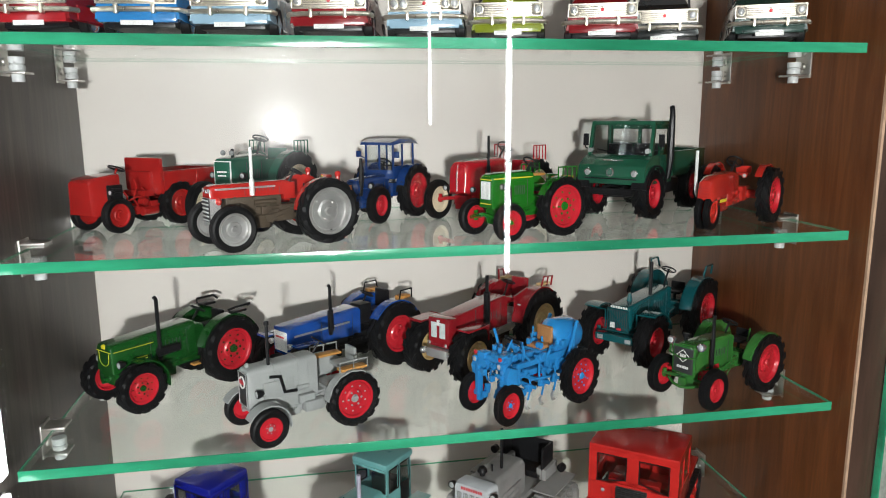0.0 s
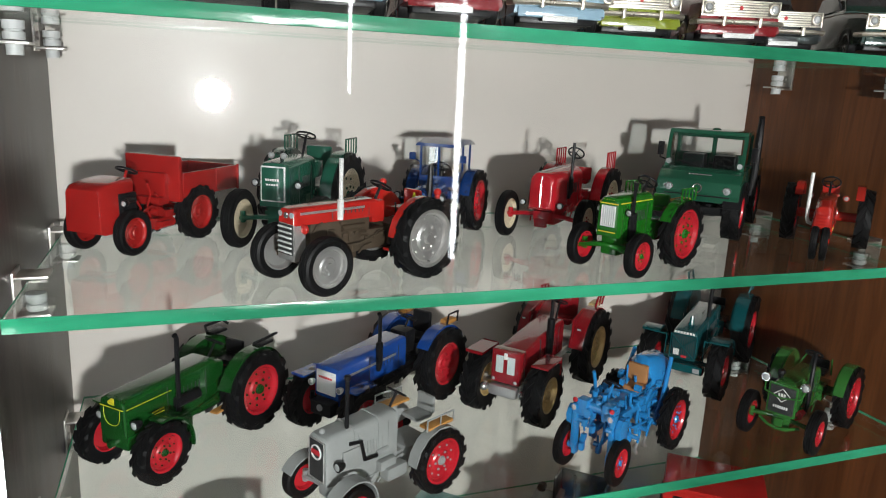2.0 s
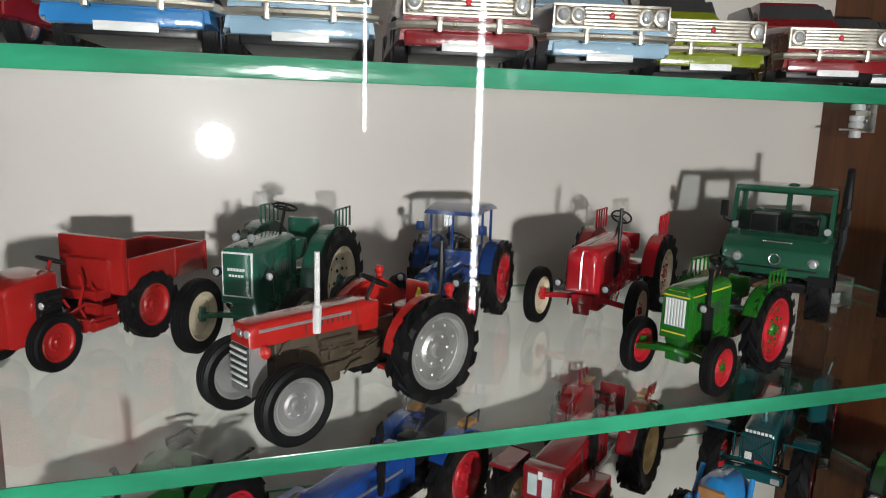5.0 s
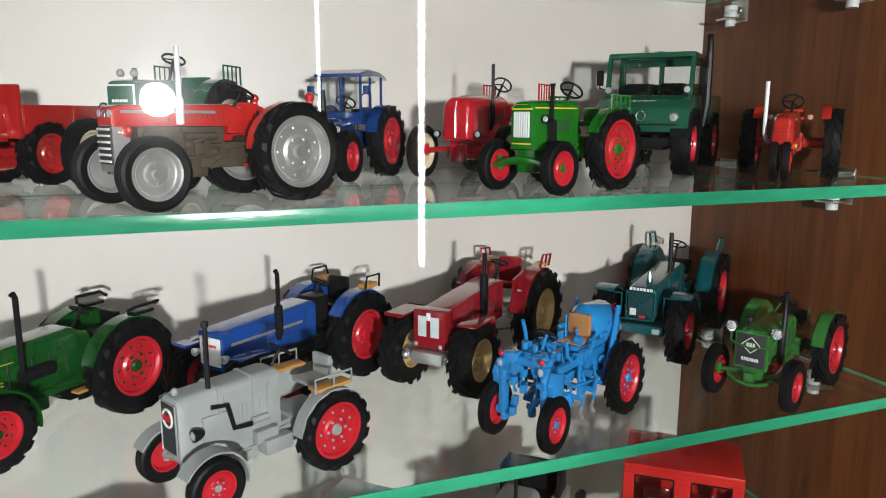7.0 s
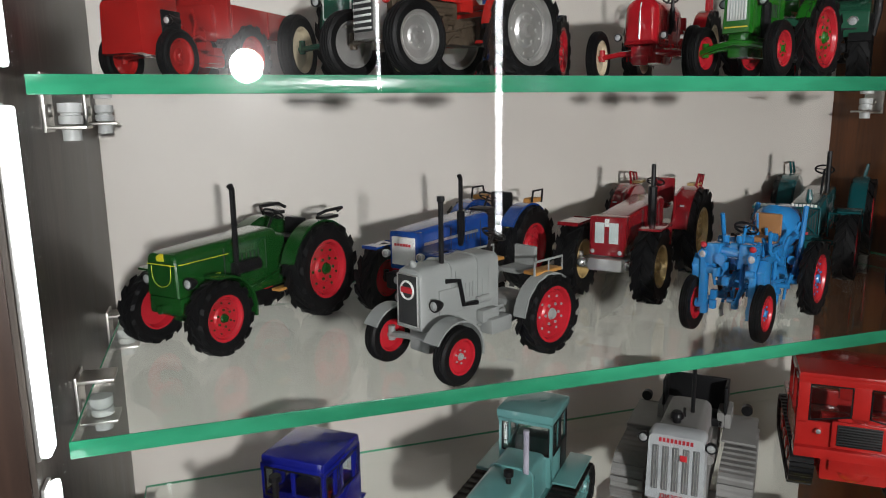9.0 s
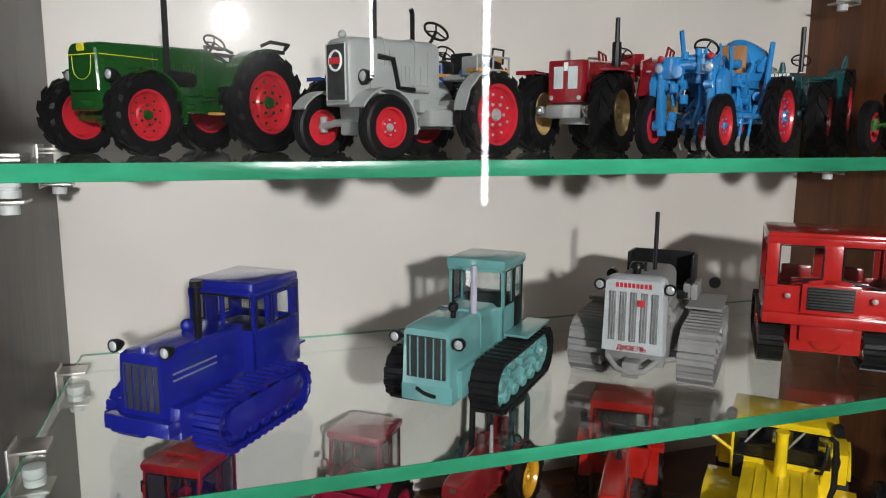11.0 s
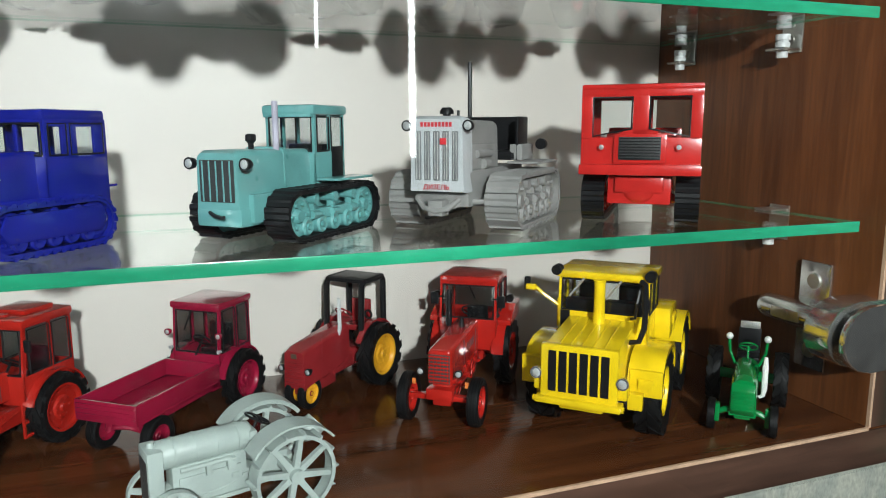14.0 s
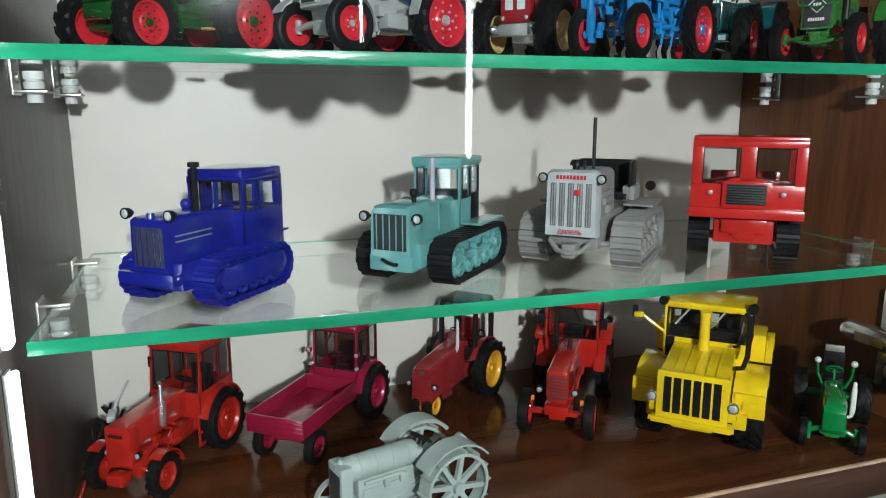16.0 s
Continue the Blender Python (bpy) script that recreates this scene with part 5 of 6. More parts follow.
pipe(t, [(wb - 9, 7.4, 14), (wb - 9, 7.6, 18), (wb - 9, 7.6, 34), (wb - 9, 7.6, 34.4), (wb - 9, 7.6, 43), (wb - 9, 7.6, 44)], [0.9, 1.1, 1.1, 0.9, 0.9, 1.2], M["black"])
pipe(t, [(wb - 3, -4, 26), (wb - 3, -4, 31), (wb - 3, -4, 31.4), (wb - 3, -4, 33)], [1.0, 1.0, 1.7, 1.5], M["black"], "air_intake")


# ---- crawlers on the lower glass shelf ----
SHOES = {}


def track(t, y, w, xr, xf, r, material, wheels, rollers=5, shoe_h=0.9, n=34):
    """An endless track with its shoes, idlers and rollers; y: its middle line."""
    run = 2 * (xf - xr) + 2 * math.pi * r

    def at(s):
        s %= run
        L = xf - xr
        if s < L:
            return xr + s, 2 * r, 0.0
        s -= L
        if s < math.pi * r:
            a = s / r
            return xf + r * math.sin(a), r + r * math.cos(a), a
        s -= math.pi * r
        if s < L:
            return xf - s, 0.0, math.pi
        a = math.pi + (s - L) / r
        return xr + r * math.sin(a), r + r * math.cos(a), a

    rows = []
    for i in range(60):
        x, z, a = at(run * i / 60)
        nx, nz = math.sin(a), math.cos(a)
        rows.append([(x - nx * q, y + s * w / 2, z - nz * q + (0.0)) for q, s in ((shoe_h, 1), (shoe_h, -1), (shoe_h + 0.9, -1), (shoe_h + 0.9, 1))])
    b = Shape()
    vs = [[b.bm.verts.new(p) for p in row] for row in rows]
    for i in range(60):
        p, q = vs[i], vs[(i + 1) % 60]
        for j in range(4):
            b.bm.faces.new((p[j], p[(j + 1) % 4], q[(j + 1) % 4], q[j]))
    tr = part("track", b, material, t)
    key = (w, material.name, round(run / n, 2))
    if key not in SHOES:
        q = 0.44 * run / n
        SHOES[key] = Shape().slab([(-q, -shoe_h), (q, -shoe_h), (q, -0.3), (q * 0.2, -0.2), (-q * 0.2, 0.35), (-q, 0.3)], -w / 2 - 0.4, w / 2 + 0.4).mesh("track_shoe", material, False)
    for i in range(n):
        x, z, a = at(run * (i + 0.3) / n)
        ob = part("track_shoe", SHOES[key], None, tr)
        ob.matrix_basis = pose(0.001 * x, 0.001 * y, 0.001 * z, 0, math.degrees(a), 0)
    s = 1 if y > 0 else -1
    for x in (xr, xf):
        g = Shape().lathe([(r * 0.78, y - w * 0.3), (r * 0.78, y + w * 0.3), (r * 0.62, y + w * 0.36), (r * 0.3, y + w * 0.2), (r * 0.22, y + w * 0.42), (0.2, y + w * 0.42), (0.2, y - w * 0.42), (r * 0.22, y - w * 0.42), (r * 0.62, y - w * 0.36)], 22, x, r)
        for i in range(6):
            an = 2 * math.pi * i / 6
            g.cyl((x + r * 0.48 * math.cos(an), y - w * 0.4, r + r * 0.48 * math.sin(an)), (x + r * 0.48 * math.cos(an), y + w * 0.4, r + r * 0.48 * math.sin(an)), r * 0.07, n=6)
        part("idler", g, wheels, t)
    rr = r * 0.36
    for i in range(rollers):
        x = xr + (xf - xr) * (i + 0.5) / rollers
        g = Shape().lathe([(rr, y - w * 0.34), (rr, y + w * 0.34), (rr * 0.8, y + w * 0.42), (rr * 0.3, y + w * 0.36), (rr * 0.3, y + w * 0.46), (0.1, y + w * 0.46), (0.1, y - w * 0.46), (rr * 0.8, y - w * 0.42)], 16, x, rr + shoe_h + 0.9)
        part("road_wheel", g, wheels, t)
    f = Shape().box(xr, xf, y - w * 0.2, y + w * 0.3, r * 0.75, r * 1.15, 0.5)
    for i in range(3):
        x = xr + (xf - xr) * (i + 0.75) / 3.5
        f.cyl((x, y - w * 0.3, r * 1.55), (x, y + w * 0.42, r * 1.55), r * 0.2, n=10).box(x - 0.8, x + 0.8, y, y + w * 0.3, r, r * 1.5, 0.2)
        f.cyl((x - 2.5, y + w * 0.34, r * 0.95), (x + 2.5, y + w * 0.34, r * 0.95), r * 0.16, n=8)
    part("track_frame", f, wheels, t)


def cabin(t, x0, x1, hw, z0, zs, z1, body, roof_over=1.0, front_lean=0.0, roof_h=2.0, posts=(), glass=None, front_split=False, label=""):
    """A cab of posts, sills, roof and panes. zs: sill height."""
    g = glass or M["toy_pane"]
    c = Shape().box(x0, x1, hw - 0.9, hw, z0, zs, 0.2).box(x0, x1, -hw, -hw + 0.9, z0, zs, 0.2).box(x0, x0 + 0.9, -hw, hw, z0, zs, 0.2).box(x1 - 0.9, x1, -hw, hw, z0, zs, 0.2)
    for s in (1, -1):
        y0, y1 = (hw - 1.1, hw) if s > 0 else (-hw, -hw + 1.1)
        c.slab([(x1, zs - 0.5), (x1 - 1.4, zs - 0.5), (x1 - 1.4 - front_lean, z1), (x1 - front_lean, z1)], y0, y1)
        c.box(x0, x0 + 1.4, y0, y1, zs - 0.5, z1, 0.1)
        for p in posts:
            c.box(p - 0.6, p + 0.6, y0, y1, zs - 0.5, z1, 0.1)
    c.box(x1 - front_lean - 1.3, x1 - front_lean, -hw, hw, z1 - 1.6, z1, 0.1).box(x0, x0 + 1, -hw, hw, z1 - 1.6, z1, 0.1)
    if front_split:
        c.box(x1 - 1.2, x1 - 0.1, -0.7, 0.7, zs, z1, 0.1)
    cab = part("cab", c, body, t, label)
    part("roof", Shape().box(x0 - roof_over, x1 - front_lean + roof_over, -hw - roof_over * 0.6, hw + roof_over * 0.6, z1 - 0.7, z1 + roof_h, min(1.5, roof_h * 0.45)), body, cab)
    part("windscreen", Shape().slab([(x1 - 0.7, zs), (x1 - 0.4, zs), (x1 - 0.4 - front_lean, z1 - 1), (x1 - 0.7 - front_lean, z1 - 1)], -hw + 1, hw - 1), g, cab, smooth=False)
    fl, gk = front_lean, Shape()
    za, zc, ya = zs + 0.5, z1 - 1.5, hw - 1.5
    xa, xc = x1 - 0.05 - fl * 0.5 / (z1 - zs), x1 - 0.05 - fl * (zc - zs) / (z1 - zs)
    gk.tube([(xa, -ya, za), (xa, ya, za), (xc, ya, zc), (xc, -ya, zc), (xa, -ya, za)], 0.42, 6)
    ends = [x0 + 1.6] + [p + d for p in posts for d in (-0.8, 0.8)] + [x1 - 1.8 - fl]
    for s in (1, -1):
        for a, b in zip(ends[::2], ends[1::2]):
            gk.tube([(a, s * hw, za), (b, s * hw, za), (b, s * hw, zc), (a, s * hw, zc), (a, s * hw, za)], 0.38, 6)
    part("window_gasket", gk, M["black"], cab, "thin black window seals")
    part("rear_window", Shape().box(x0 + 0.3, x0 + 0.6, -hw + 1, hw - 1, zs, z1 - 1, 0), g, cab, smooth=False)
    for s in (1, -1):
        part("side_window", Shape().box(x0 + 1.4, x1 - 1.4 - front_lean, s * (hw - 0.7), s * (hw - 0.4), zs, z1 - 0.5, 0), g, cab, smooth=False)
    return cab


# ultramarine crawler
h = 231
at = spot(-0.0385, 0.361, h, -26, 21.5)
t = thing("toy_crawler_tractor", at[0], at[1], 0.001 * S4, h, "deep ultramarine toy crawler tractor with an enclosed cab", "toy crawler", GROUP)
c = P["bl"]
for s in (1, -1):
    track(t, s * 16.5, 9, -18, 16, 8.6, c, c, 5)
    part("track_cover", Shape().slab([(-20, 5), (17, 5), (20, 9), (17, 14), (-20, 14), (-23, 9)], s * 19.5, s * 21, 0.8), c, t)
    headlamp(t, 31, s * 9.4, 34, 2.1)
part("hull", Shape().box(-24, 29, -12, 12, 7, 17, 0.8), c, t)
part("bonnet", Shape().hood([(-7, 8.6, 15, 33, 1.8, 8.2), (29, 8.4, 12, 33, 1.8, 8.0), (31, 8, 12, 32.4, 1.4, 7.4)]), c, t)
grille(t, 30.8, 6.4, 15.5, 29.5, M["grid"], 5, c)
part("radiator_cap", Shape().cyl((29, 0, 32.5), (29, 0, 34.4), 1.6, 1.2, 12), c, t)
part("bumper", Shape().box(29, 34, -12, 12, 9.5, 14, 0.5), c, t)
for s in (1, -1):
    v = Shape()
    for i in range(14):
        for z in (26, 24):
            v.box(8 + 1.4 * i, 8.8 + 1.4 * i, s * 8.4 - 0.3, s * 8.4 + 0.3, z, z + 0.5, 0)
    part("louvres", v, M["silver"], t)
cab = cabin(t, -33, -6, 13, 14, 31, 43.6, c, 0.15, 0, 3.4, (-16,), front_split=True)
for s in (1, -1):
    part("window_pillar", Shape().box(-32.2, -27, s * 12.2, s * 13.1, 30, 43.4, 0.2).box(-19.5, -13, s * 12.2, s * 13.1, 30, 43.4, 0.2).box(-32, -6, s * 12.2, s * 13.1, 41, 43.5, 0.2), c, cab)
part("rear_step", Shape().box(-37, -30, -13, 13, 19, 20, 0.3).box(-33, -24, -12, 12, 9, 20, 0.5), c, t)
pipe(t, [(12, 5.5, 31), (12, 5.5, 49), (12, 5.5, 49.3), (12, 5.5, 51)], [1.1, 1.1, 2.2, 2.0], M["black"])
part("filter", Shape().ball((6, -4, 34.5), 2.2).cyl((6, -4, 32), (6, -4, 34), 1.4), c, t)
part("seat", Shape().box(-27, -18, -9, 9, 20, 30, 1), M["black"], t)

# pale teal crawler
h = 227
at = spot(-0.0035, 0.3333, h, 44, 0)
t = thing("toy_crawler_tractor", at[0], at[1], 0.001 * S4, h, "pale teal toy crawler tractor with black tracks", "toy crawler", GROUP)
c = P["te"]
for s in (1, -1):
    track(t, s * 16.5, 9.5, -21, 26, 9.4, M["black"], c, 5)
    headlamp(t, 45, s * 11.7, 28.5, 2.2)
    part("lamp_arm", Shape().cyl((42, s * 8, 28), (43, s * 11, 28.5), 0.7, n=6), M["black"], t)
    part("track_guard", Shape().box(-26, 2, s * 11.5, s * 21, 20.2, 21.2, 0.3), c, t)
part("hull", Shape().box(-24, 40, -11, 11, 8, 18, 0.8).box(34, 45, -9.5, 9.5, 7, 13.5, 1.0), c, t)
part("bonnet", Shape().hood([(2, 9, 15, 32.5, 2.5, 8.6), (26, 9, 14, 33, 2.5, 8.6), (43, 9, 13, 33, 2.4, 8.6), (45, 8.8, 13, 32, 2.2, 8.2)]), c, t)
part("bonnet_band", Shape().hood([(17, 9.3, 20, 33.6, 2.5, 8.9), (19, 9.3, 20, 33.6, 2.5, 8.9)]), c, t)
grille(t, 44.8, 7.2, 15.5, 29.8, M["grid"], 5, c)
part("crank", Shape().tube([(46, -3, 12), (47, 0, 11), (47, 3, 10.4), (48, 4.5, 10.8)], 0.7, 6), M["black"], t)
pipe(t, [(30, 3, 32), (30, 3, 35), (30, 3, 36), (30, 3, 38), (30, 3, 38.4)], [1.0, 1.0, 1.9, 1.9, 1.0], M["black"], "air_intake")
pipe(t, [(20, 6.4, 32), (20, 6.4, 50)], 1.15, mat("lilac_grey", (0.42, 0.40, 0.48), 0.45))
cab = cabin(t, -20, 2, 11.2, 18, 31, 46, c, 1.5, 0, 3.2, (-9,))
part("visor", Shape().box(1.6, 4, -11, 11, 44.4, 45.8, 0.4), c, cab)
part("doorway_shade", Shape().box(-18, -9.8, 11.3, 11.6, 19.5, 33, 0.2), M["black"], cab, "flat black panel as the shade of an open doorway")
part("cab_floor", Shape().box(-25, 2, -14, 14, 17.2, 18.4, 0.3), c, t)
part("seat", Shape().box(-16, -8, -8, 8, 24, 34, 1), M["black"], t)

# dove grey crawler without cab
h = 226
at = spot(0.0754, 0.3348, h, 45, 0)
t = thing("toy_crawler_tractor", at[0], at[1], 0.001 * S4, h, "dove grey open toy crawler tractor with broad ribbed tracks", "toy crawler", GROUP)
c, c2 = P["st"], P["st2"]
for s in (1, -1):
    track(t, s * 21, 12.5, -21, 21, 11.2, c2, c2, 5, 1.1, 30)
    headlamp(t, 45, s * 12.6, 41, 2.2)
    part("track_guard", Shape().box(-28, 2, s * 13, s * 27, 25, 26, 0.3), c2, t)
    part("side_tank", Shape().box(-26, -10, s * 13 - 3, s * 13 + 3, 26, 33, 0.8), c2, t)
    part("rear_lamp", Shape().cyl((-20, s * 22, 33), (-17, s * 22, 33), 2.4, n=14), M["black"], t)
part("hull", Shape().box(-26, 40, -11, 11, 10, 24, 1.0).cyl((24, -20, 11), (24, 20, 11), 2), c2, t)
part("front_frame", Shape().tube([(44, -9, 14), (46, -5, 10), (47, 0, 9), (46, 5, 10), (44, 9, 14)], 1.1, 8).box(40, 47, -3, 3, 7, 13, 0.6).tube([(22, 19, 11), (36, 10, 12), (44, 3, 10)], 1.2, 8).tube([(22, -19, 11), (36, -10, 12), (44, -3, 10)], 1.2, 8), c2, t)
part("radiator", Shape().hood([(36, 11, 16, 44, 2.5, 10.6), (43, 11.4, 16, 44.6, 2.5, 10.8), (45.2, 11, 16.4, 43.4, 2.2, 10.4)]), c, t)
for i in range(5):
    y = -7.6 + 3.8 * i
    g = part("grille", Shape().box(44.9, 45.5, y - 1.25, y + 1.25, 20.5, 39, 0.2), M["mesh"], t)
    for k in range(2):
        part("bar", Shape().box(45.4, 45.7, y - 0.7 + 1.1 * k, y - 0.4 + 1.1 * k, 21, 38.5, 0), M["silver"], g)
bars(t, 45.1, -6.6, 6.6, 40.6, M["red_text"], 9, 1.7, "name_strokes")
part("badge", Shape().box(45.4, 45.9, 1.6, 4.2, 34, 36.4, 0.2), M["red_text"], t)


def words(t, text, x, z, size, material):
    cu = bpy.data.curves.new("lettering", "FONT")
    cu.body, cu.size, cu.extrude, cu.align_x = text, 0.001 * size, 0.0001, "CENTER"
    tmp = new("lettering_curve", cu)
    me = bpy.data.meshes.new_from_object(tmp.evaluated_get(bpy.context.evaluated_depsgraph_get()))
    bpy.data.objects.remove(tmp)
    me.materials.append(material)
    ob = part("lettering", me, None, t, "red capital letters")
    ob.matrix_basis = pose(0.001 * x, 0, 0.001 * z, 90, 0, 90)


words(t, "ДИЗЕЛЬ", 45.7, 17.2, 2.6, M["red_text"])
part("bonnet", Shape().hood([(2, 9, 22, 43, 3.4, 8.6), (37, 9.4, 20, 43.4, 3.4, 9)]), c2, t)
part("engine_dress", Shape().box(8, 34, -10, 10, 24, 34, 0.8).cyl((14, 10, 30), (30, 10, 30), 1.6).cyl((18, 10.4, 26), (24, 10.4, 26), 2), c2, t)
pipe(t, [(18, 2.5, 42), (18, 2.5, 66)], 0.85, M["black"])
pipe(t, [(24, 0, 42), (24, 0, 47)], 0.6, M["black"], "breather")
part("air_filter", Shape().cyl((31, -2, 43), (31, -2, 46), 1.6).tube([(31, -2, 45.5), (31, -2, 46.6), (31, -2, 48)], [2.8, 2.8, 1.8], 14), M["black"], t)
part("seat_box", Shape().box(-24, -22, -14, 14, 26, 45, 0.8).box(-24, -10, 12.6, 14, 26, 45, 0.6).box(-24, -10, -14, -12.6, 26, 45, 0.6).box(-22, -10, -13, 13, 26, 30, 0.8), M["black"], t, "black open seat box")

# signal red crawler with a two-window cab
h = 231
at = spot(0.1623, 0.3303, h, 40, 0)
t = thing("toy_crawler_tractor", at[0], at[1], 0.001 * S4, h, "bright red toy crawler tractor with a two-window flat cab front", "toy crawler", GROUP)
c = P["rd"]
for s in (1, -1):
    track(t, s * 19.5, 9, -30, 24, 9.6, M["black"], c, 5, 0.9, 38)
    headlamp(t, 41.2, s * 15.4, 32, 1.5, c)
    part("axle_hub", Shape().cyl((22, s * 10, 9.6), (22, s * 18, 9.6), 2.2, n=10), c, t)
part("hull", Shape().box(-34, 36, -13, 13, 8, 20, 1.0).ball((35.6, 0, 13.5), 5.5, 0.4, 1.2, 0.9).box(34, 38, -10, 10, 13, 20, 1.2), c, t)
part("bumper", Shape().box(34, 43, -24.5, 24.5, 20.5, 25, 0.8), c, t)
front = Shape()
front.box(38.5, 40, -24, 24, 24.5, 36, 0.3).box(38.5, 40, -24, 24, 52.5, 55.5, 0.3).box(38.5, 40, -24, -19.5, 35, 53, 0.2).box(38.5, 40, 19.5, 24, 35, 53, 0.2).box(38.5, 40, -3.2, 3.2, 35, 53, 0.2)
front.slab([(38.5, 35.5), (40, 35.5), (40, 39), (38.5, 39)], -7, 7)
for s in (1, -1):
    front.box(38.6, 39.9, s * 3, s * 8, 35.5, 38.0, 0.2)
    front.box(6, 39, s * 23, s * 24, 24.5, 36, 0.2).box(6, 39, s * 23, s * 24, 52, 55.5, 0.2).box(6, 8.5, s * 23, s * 24, 35, 53, 0.2).box(23, 25.5, s * 23, s * 24, 35, 53, 0.2).box(36, 39, s * 23, s * 24, 35, 53, 0.2)
front.box(5, 6.4, -24, 24, 24.5, 35, 0.3).box(5, 6.4, -24, 24, 52, 55.5, 0.3).box(5, 6.4, -24, -20, 34, 53, 0.2).box(5, 6.4, 20, 24, 34, 53, 0.2).box(5, 6.4, -3, 3, 34, 53, 0.2)
cab = part("cab", front, c, t)
part("roof", Shape().box(4.6, 40.6, -24.2, 24.2, 55.2, 57.6, 1.1), c, cab)
for s in (1, -1):
    part("windscreen", Shape().box(39.0, 39.3, s * 3.2, s * 19.5, 36, 52.6, 0), M["toy_pane"], cab, smooth=False)
    wf = Shape().tube([(40, s * 3.6, 39.5), (40, s * 19.2, 36.4), (40, s * 19.2, 52.2), (40, s * 3.6, 52.2), (40, s * 3.6, 39.5)], 0.4, 5)
    part("window_gasket", wf, M["black"], cab)
    part("side_window", Shape().box(8.5, 36, s * 23.3, s * 23.6, 36, 52.4, 0), M["toy_pane"], cab, smooth=False)
part("nose_panel", Shape().box(39.6, 41.4, -10.5, 10.5, 25.5, 37.4, 0.5), c, t)
grille(t, 41.3, 8.4, 26.8, 36.2, M["grid"], 8, M["black"], vertical=False)
part("seats", Shape().box(10, 20, 4, 16, 28, 33, 1.2).box(10, 20, -16, -4, 28, 33, 1.2).box(8, 11, 4, 16, 30, 40, 1.2).box(8, 11, -16, -4, 30, 40, 1.2).box(30, 36, -14, 14, 34, 38, 0.8), c, t, "red cab interior seats")
part("load_deck", Shape().box(-40, 4, -22, 22, 21, 24, 0.6).box(-8, 4, -20, 20, 24, 34, 1), c, t)

# ---- bottom board ----
# pale grey-green vintage tractor with spoked steel wheels
at, h, wb = pair(0.0149, 0.3045, -0.0236, 0.2993, 36, 25)
t = thing("toy_tractor", at[0], at[1], 0, h, "pale grey-green vintage toy tractor with spoked steel wheels", "toy tractor", GROUP)
c = P["fo"]


def spoked(t, x, y, R, w, spokes, lugs, name):
    """A steel wheel: rim band, spokes and hub; lugs: cleats on the band."""
    ob = part(name, Shape().lathe([(R * 0.91, y - w / 2), (R * 0.95, y - w / 2), (R * 0.95, y + w / 2), (R * 0.86, y + w / 2), (R * 0.86, y + w / 2 - 0.6), (R * 0.91, y + w / 2 - 0.7)], 36, x, R), c, t)
    s = Shape().cyl((x, y - w * 0.55, R), (x, y + w * 0.6, R), R * 0.16, n=14)
    part("hub", s, c, ob)
    for i in range(spokes):
        a = 2 * math.pi * (i + 0.25) / spokes
        u, v = (math.cos(a), math.sin(a)), (-math.sin(a), math.cos(a))
        k = (0.075 if lugs else 0.13) * R
        p = Shape()
        pts = [(x + u[0] * q + v[0] * e, R + u[1] * q + v[1] * e) for q, e in ((R * 0.12, -k), (R * 0.9, -k * 0.75), (R * 0.9, k * 0.75), (R * 0.12, k))]
        p.slab(pts, y + w * 0.05, y + w * 0.32)
        part("spoke", p, c, ob)
    for i in range(lugs):
        a = 2 * math.pi * i / lugs
        p = Shape()
        pts = [(x + R * q * math.cos(a + e), R + R * q * math.sin(a + e)) for q, e in ((0.94, -0.035), (1.03, 0.0), (0.94, 0.035))]
        p.slab(pts, y - w / 2 - 0.3, y + w / 2 + 0.3)
        part("cleat", p, c, ob)


for s in (1, -1):
    spoked(t, 0, s * 14.6, 15.0, 7.0, 8, 14, "wheel")
    spoked(t, wb, s * 11, 9.6, 2.6, 5, 0, "front_wheel")
    part("mudguard", Shape().arc(0, 15, 17.2, 35, 142, s * 9.4, s * 18.4, 0.7).arc(0, 15, 16.4, 35, 142, s * 9.4, s * 10.0, 1.2), c, t)
chassis(t, wb, 13, 9, 4.4, c, wb + 3)
front_axle(t, wb, 9.8, 10, c)
rear_axle(t, 15.6, 15, c, 2.2)
part("tank", Shape().tube([(10, 0, 26.4), (12, 0, 26.6), (wb + 1, 0, 26.6), (wb + 2, 0, 26.4)], [4.4, 4.9, 4.9, 4.2], 20), c, t, "rounded fuel tank over the engine")
for x in (14, 21, 28, 35):
    part("band", Shape().tube([(x - 0.4, 0, 26.6), (x + 0.4, 0, 26.6)], 5.15, 20), c, t)
part("engine", Shape().box(12, wb - 2, -4.2, 4.2, 9, 23, 0.7).box(14, wb - 4, 4, 4.9, 10, 19, 0.4).cyl((18, 5, 21.8), (34, 5, 21.8), 0.8).box(10, wb + 1, 5.0, 6.0, 8.6, 10, 0.3).box(16, 19, 3, 6, 18, 22, 0.4).box(24, 26, 3, 6, 18, 22, 0.4), c, t)
part("radiator", Shape().box(wb + 0.5, wb + 5.5, -5.6, 5.6, 10, 30.2, 0.8), c, t)
grille(t, wb + 5.2, 4.4, 12.5, 27, M["grid"], 0)
part("radiator_cap", Shape().cyl((wb + 3, 0, 30), (wb + 3, 0, 31.8), 1.5, 1.0, 12), c, t)
part("crank", Shape().tube([(wb + 5, 0, 8), (wb + 8, 0, 8), (wb + 8, 2.5, 6), (wb + 10, 3, 6)], 0.5, 6), c, t)
steering(t, 6, 0, 31, 4.6, 30, 9)
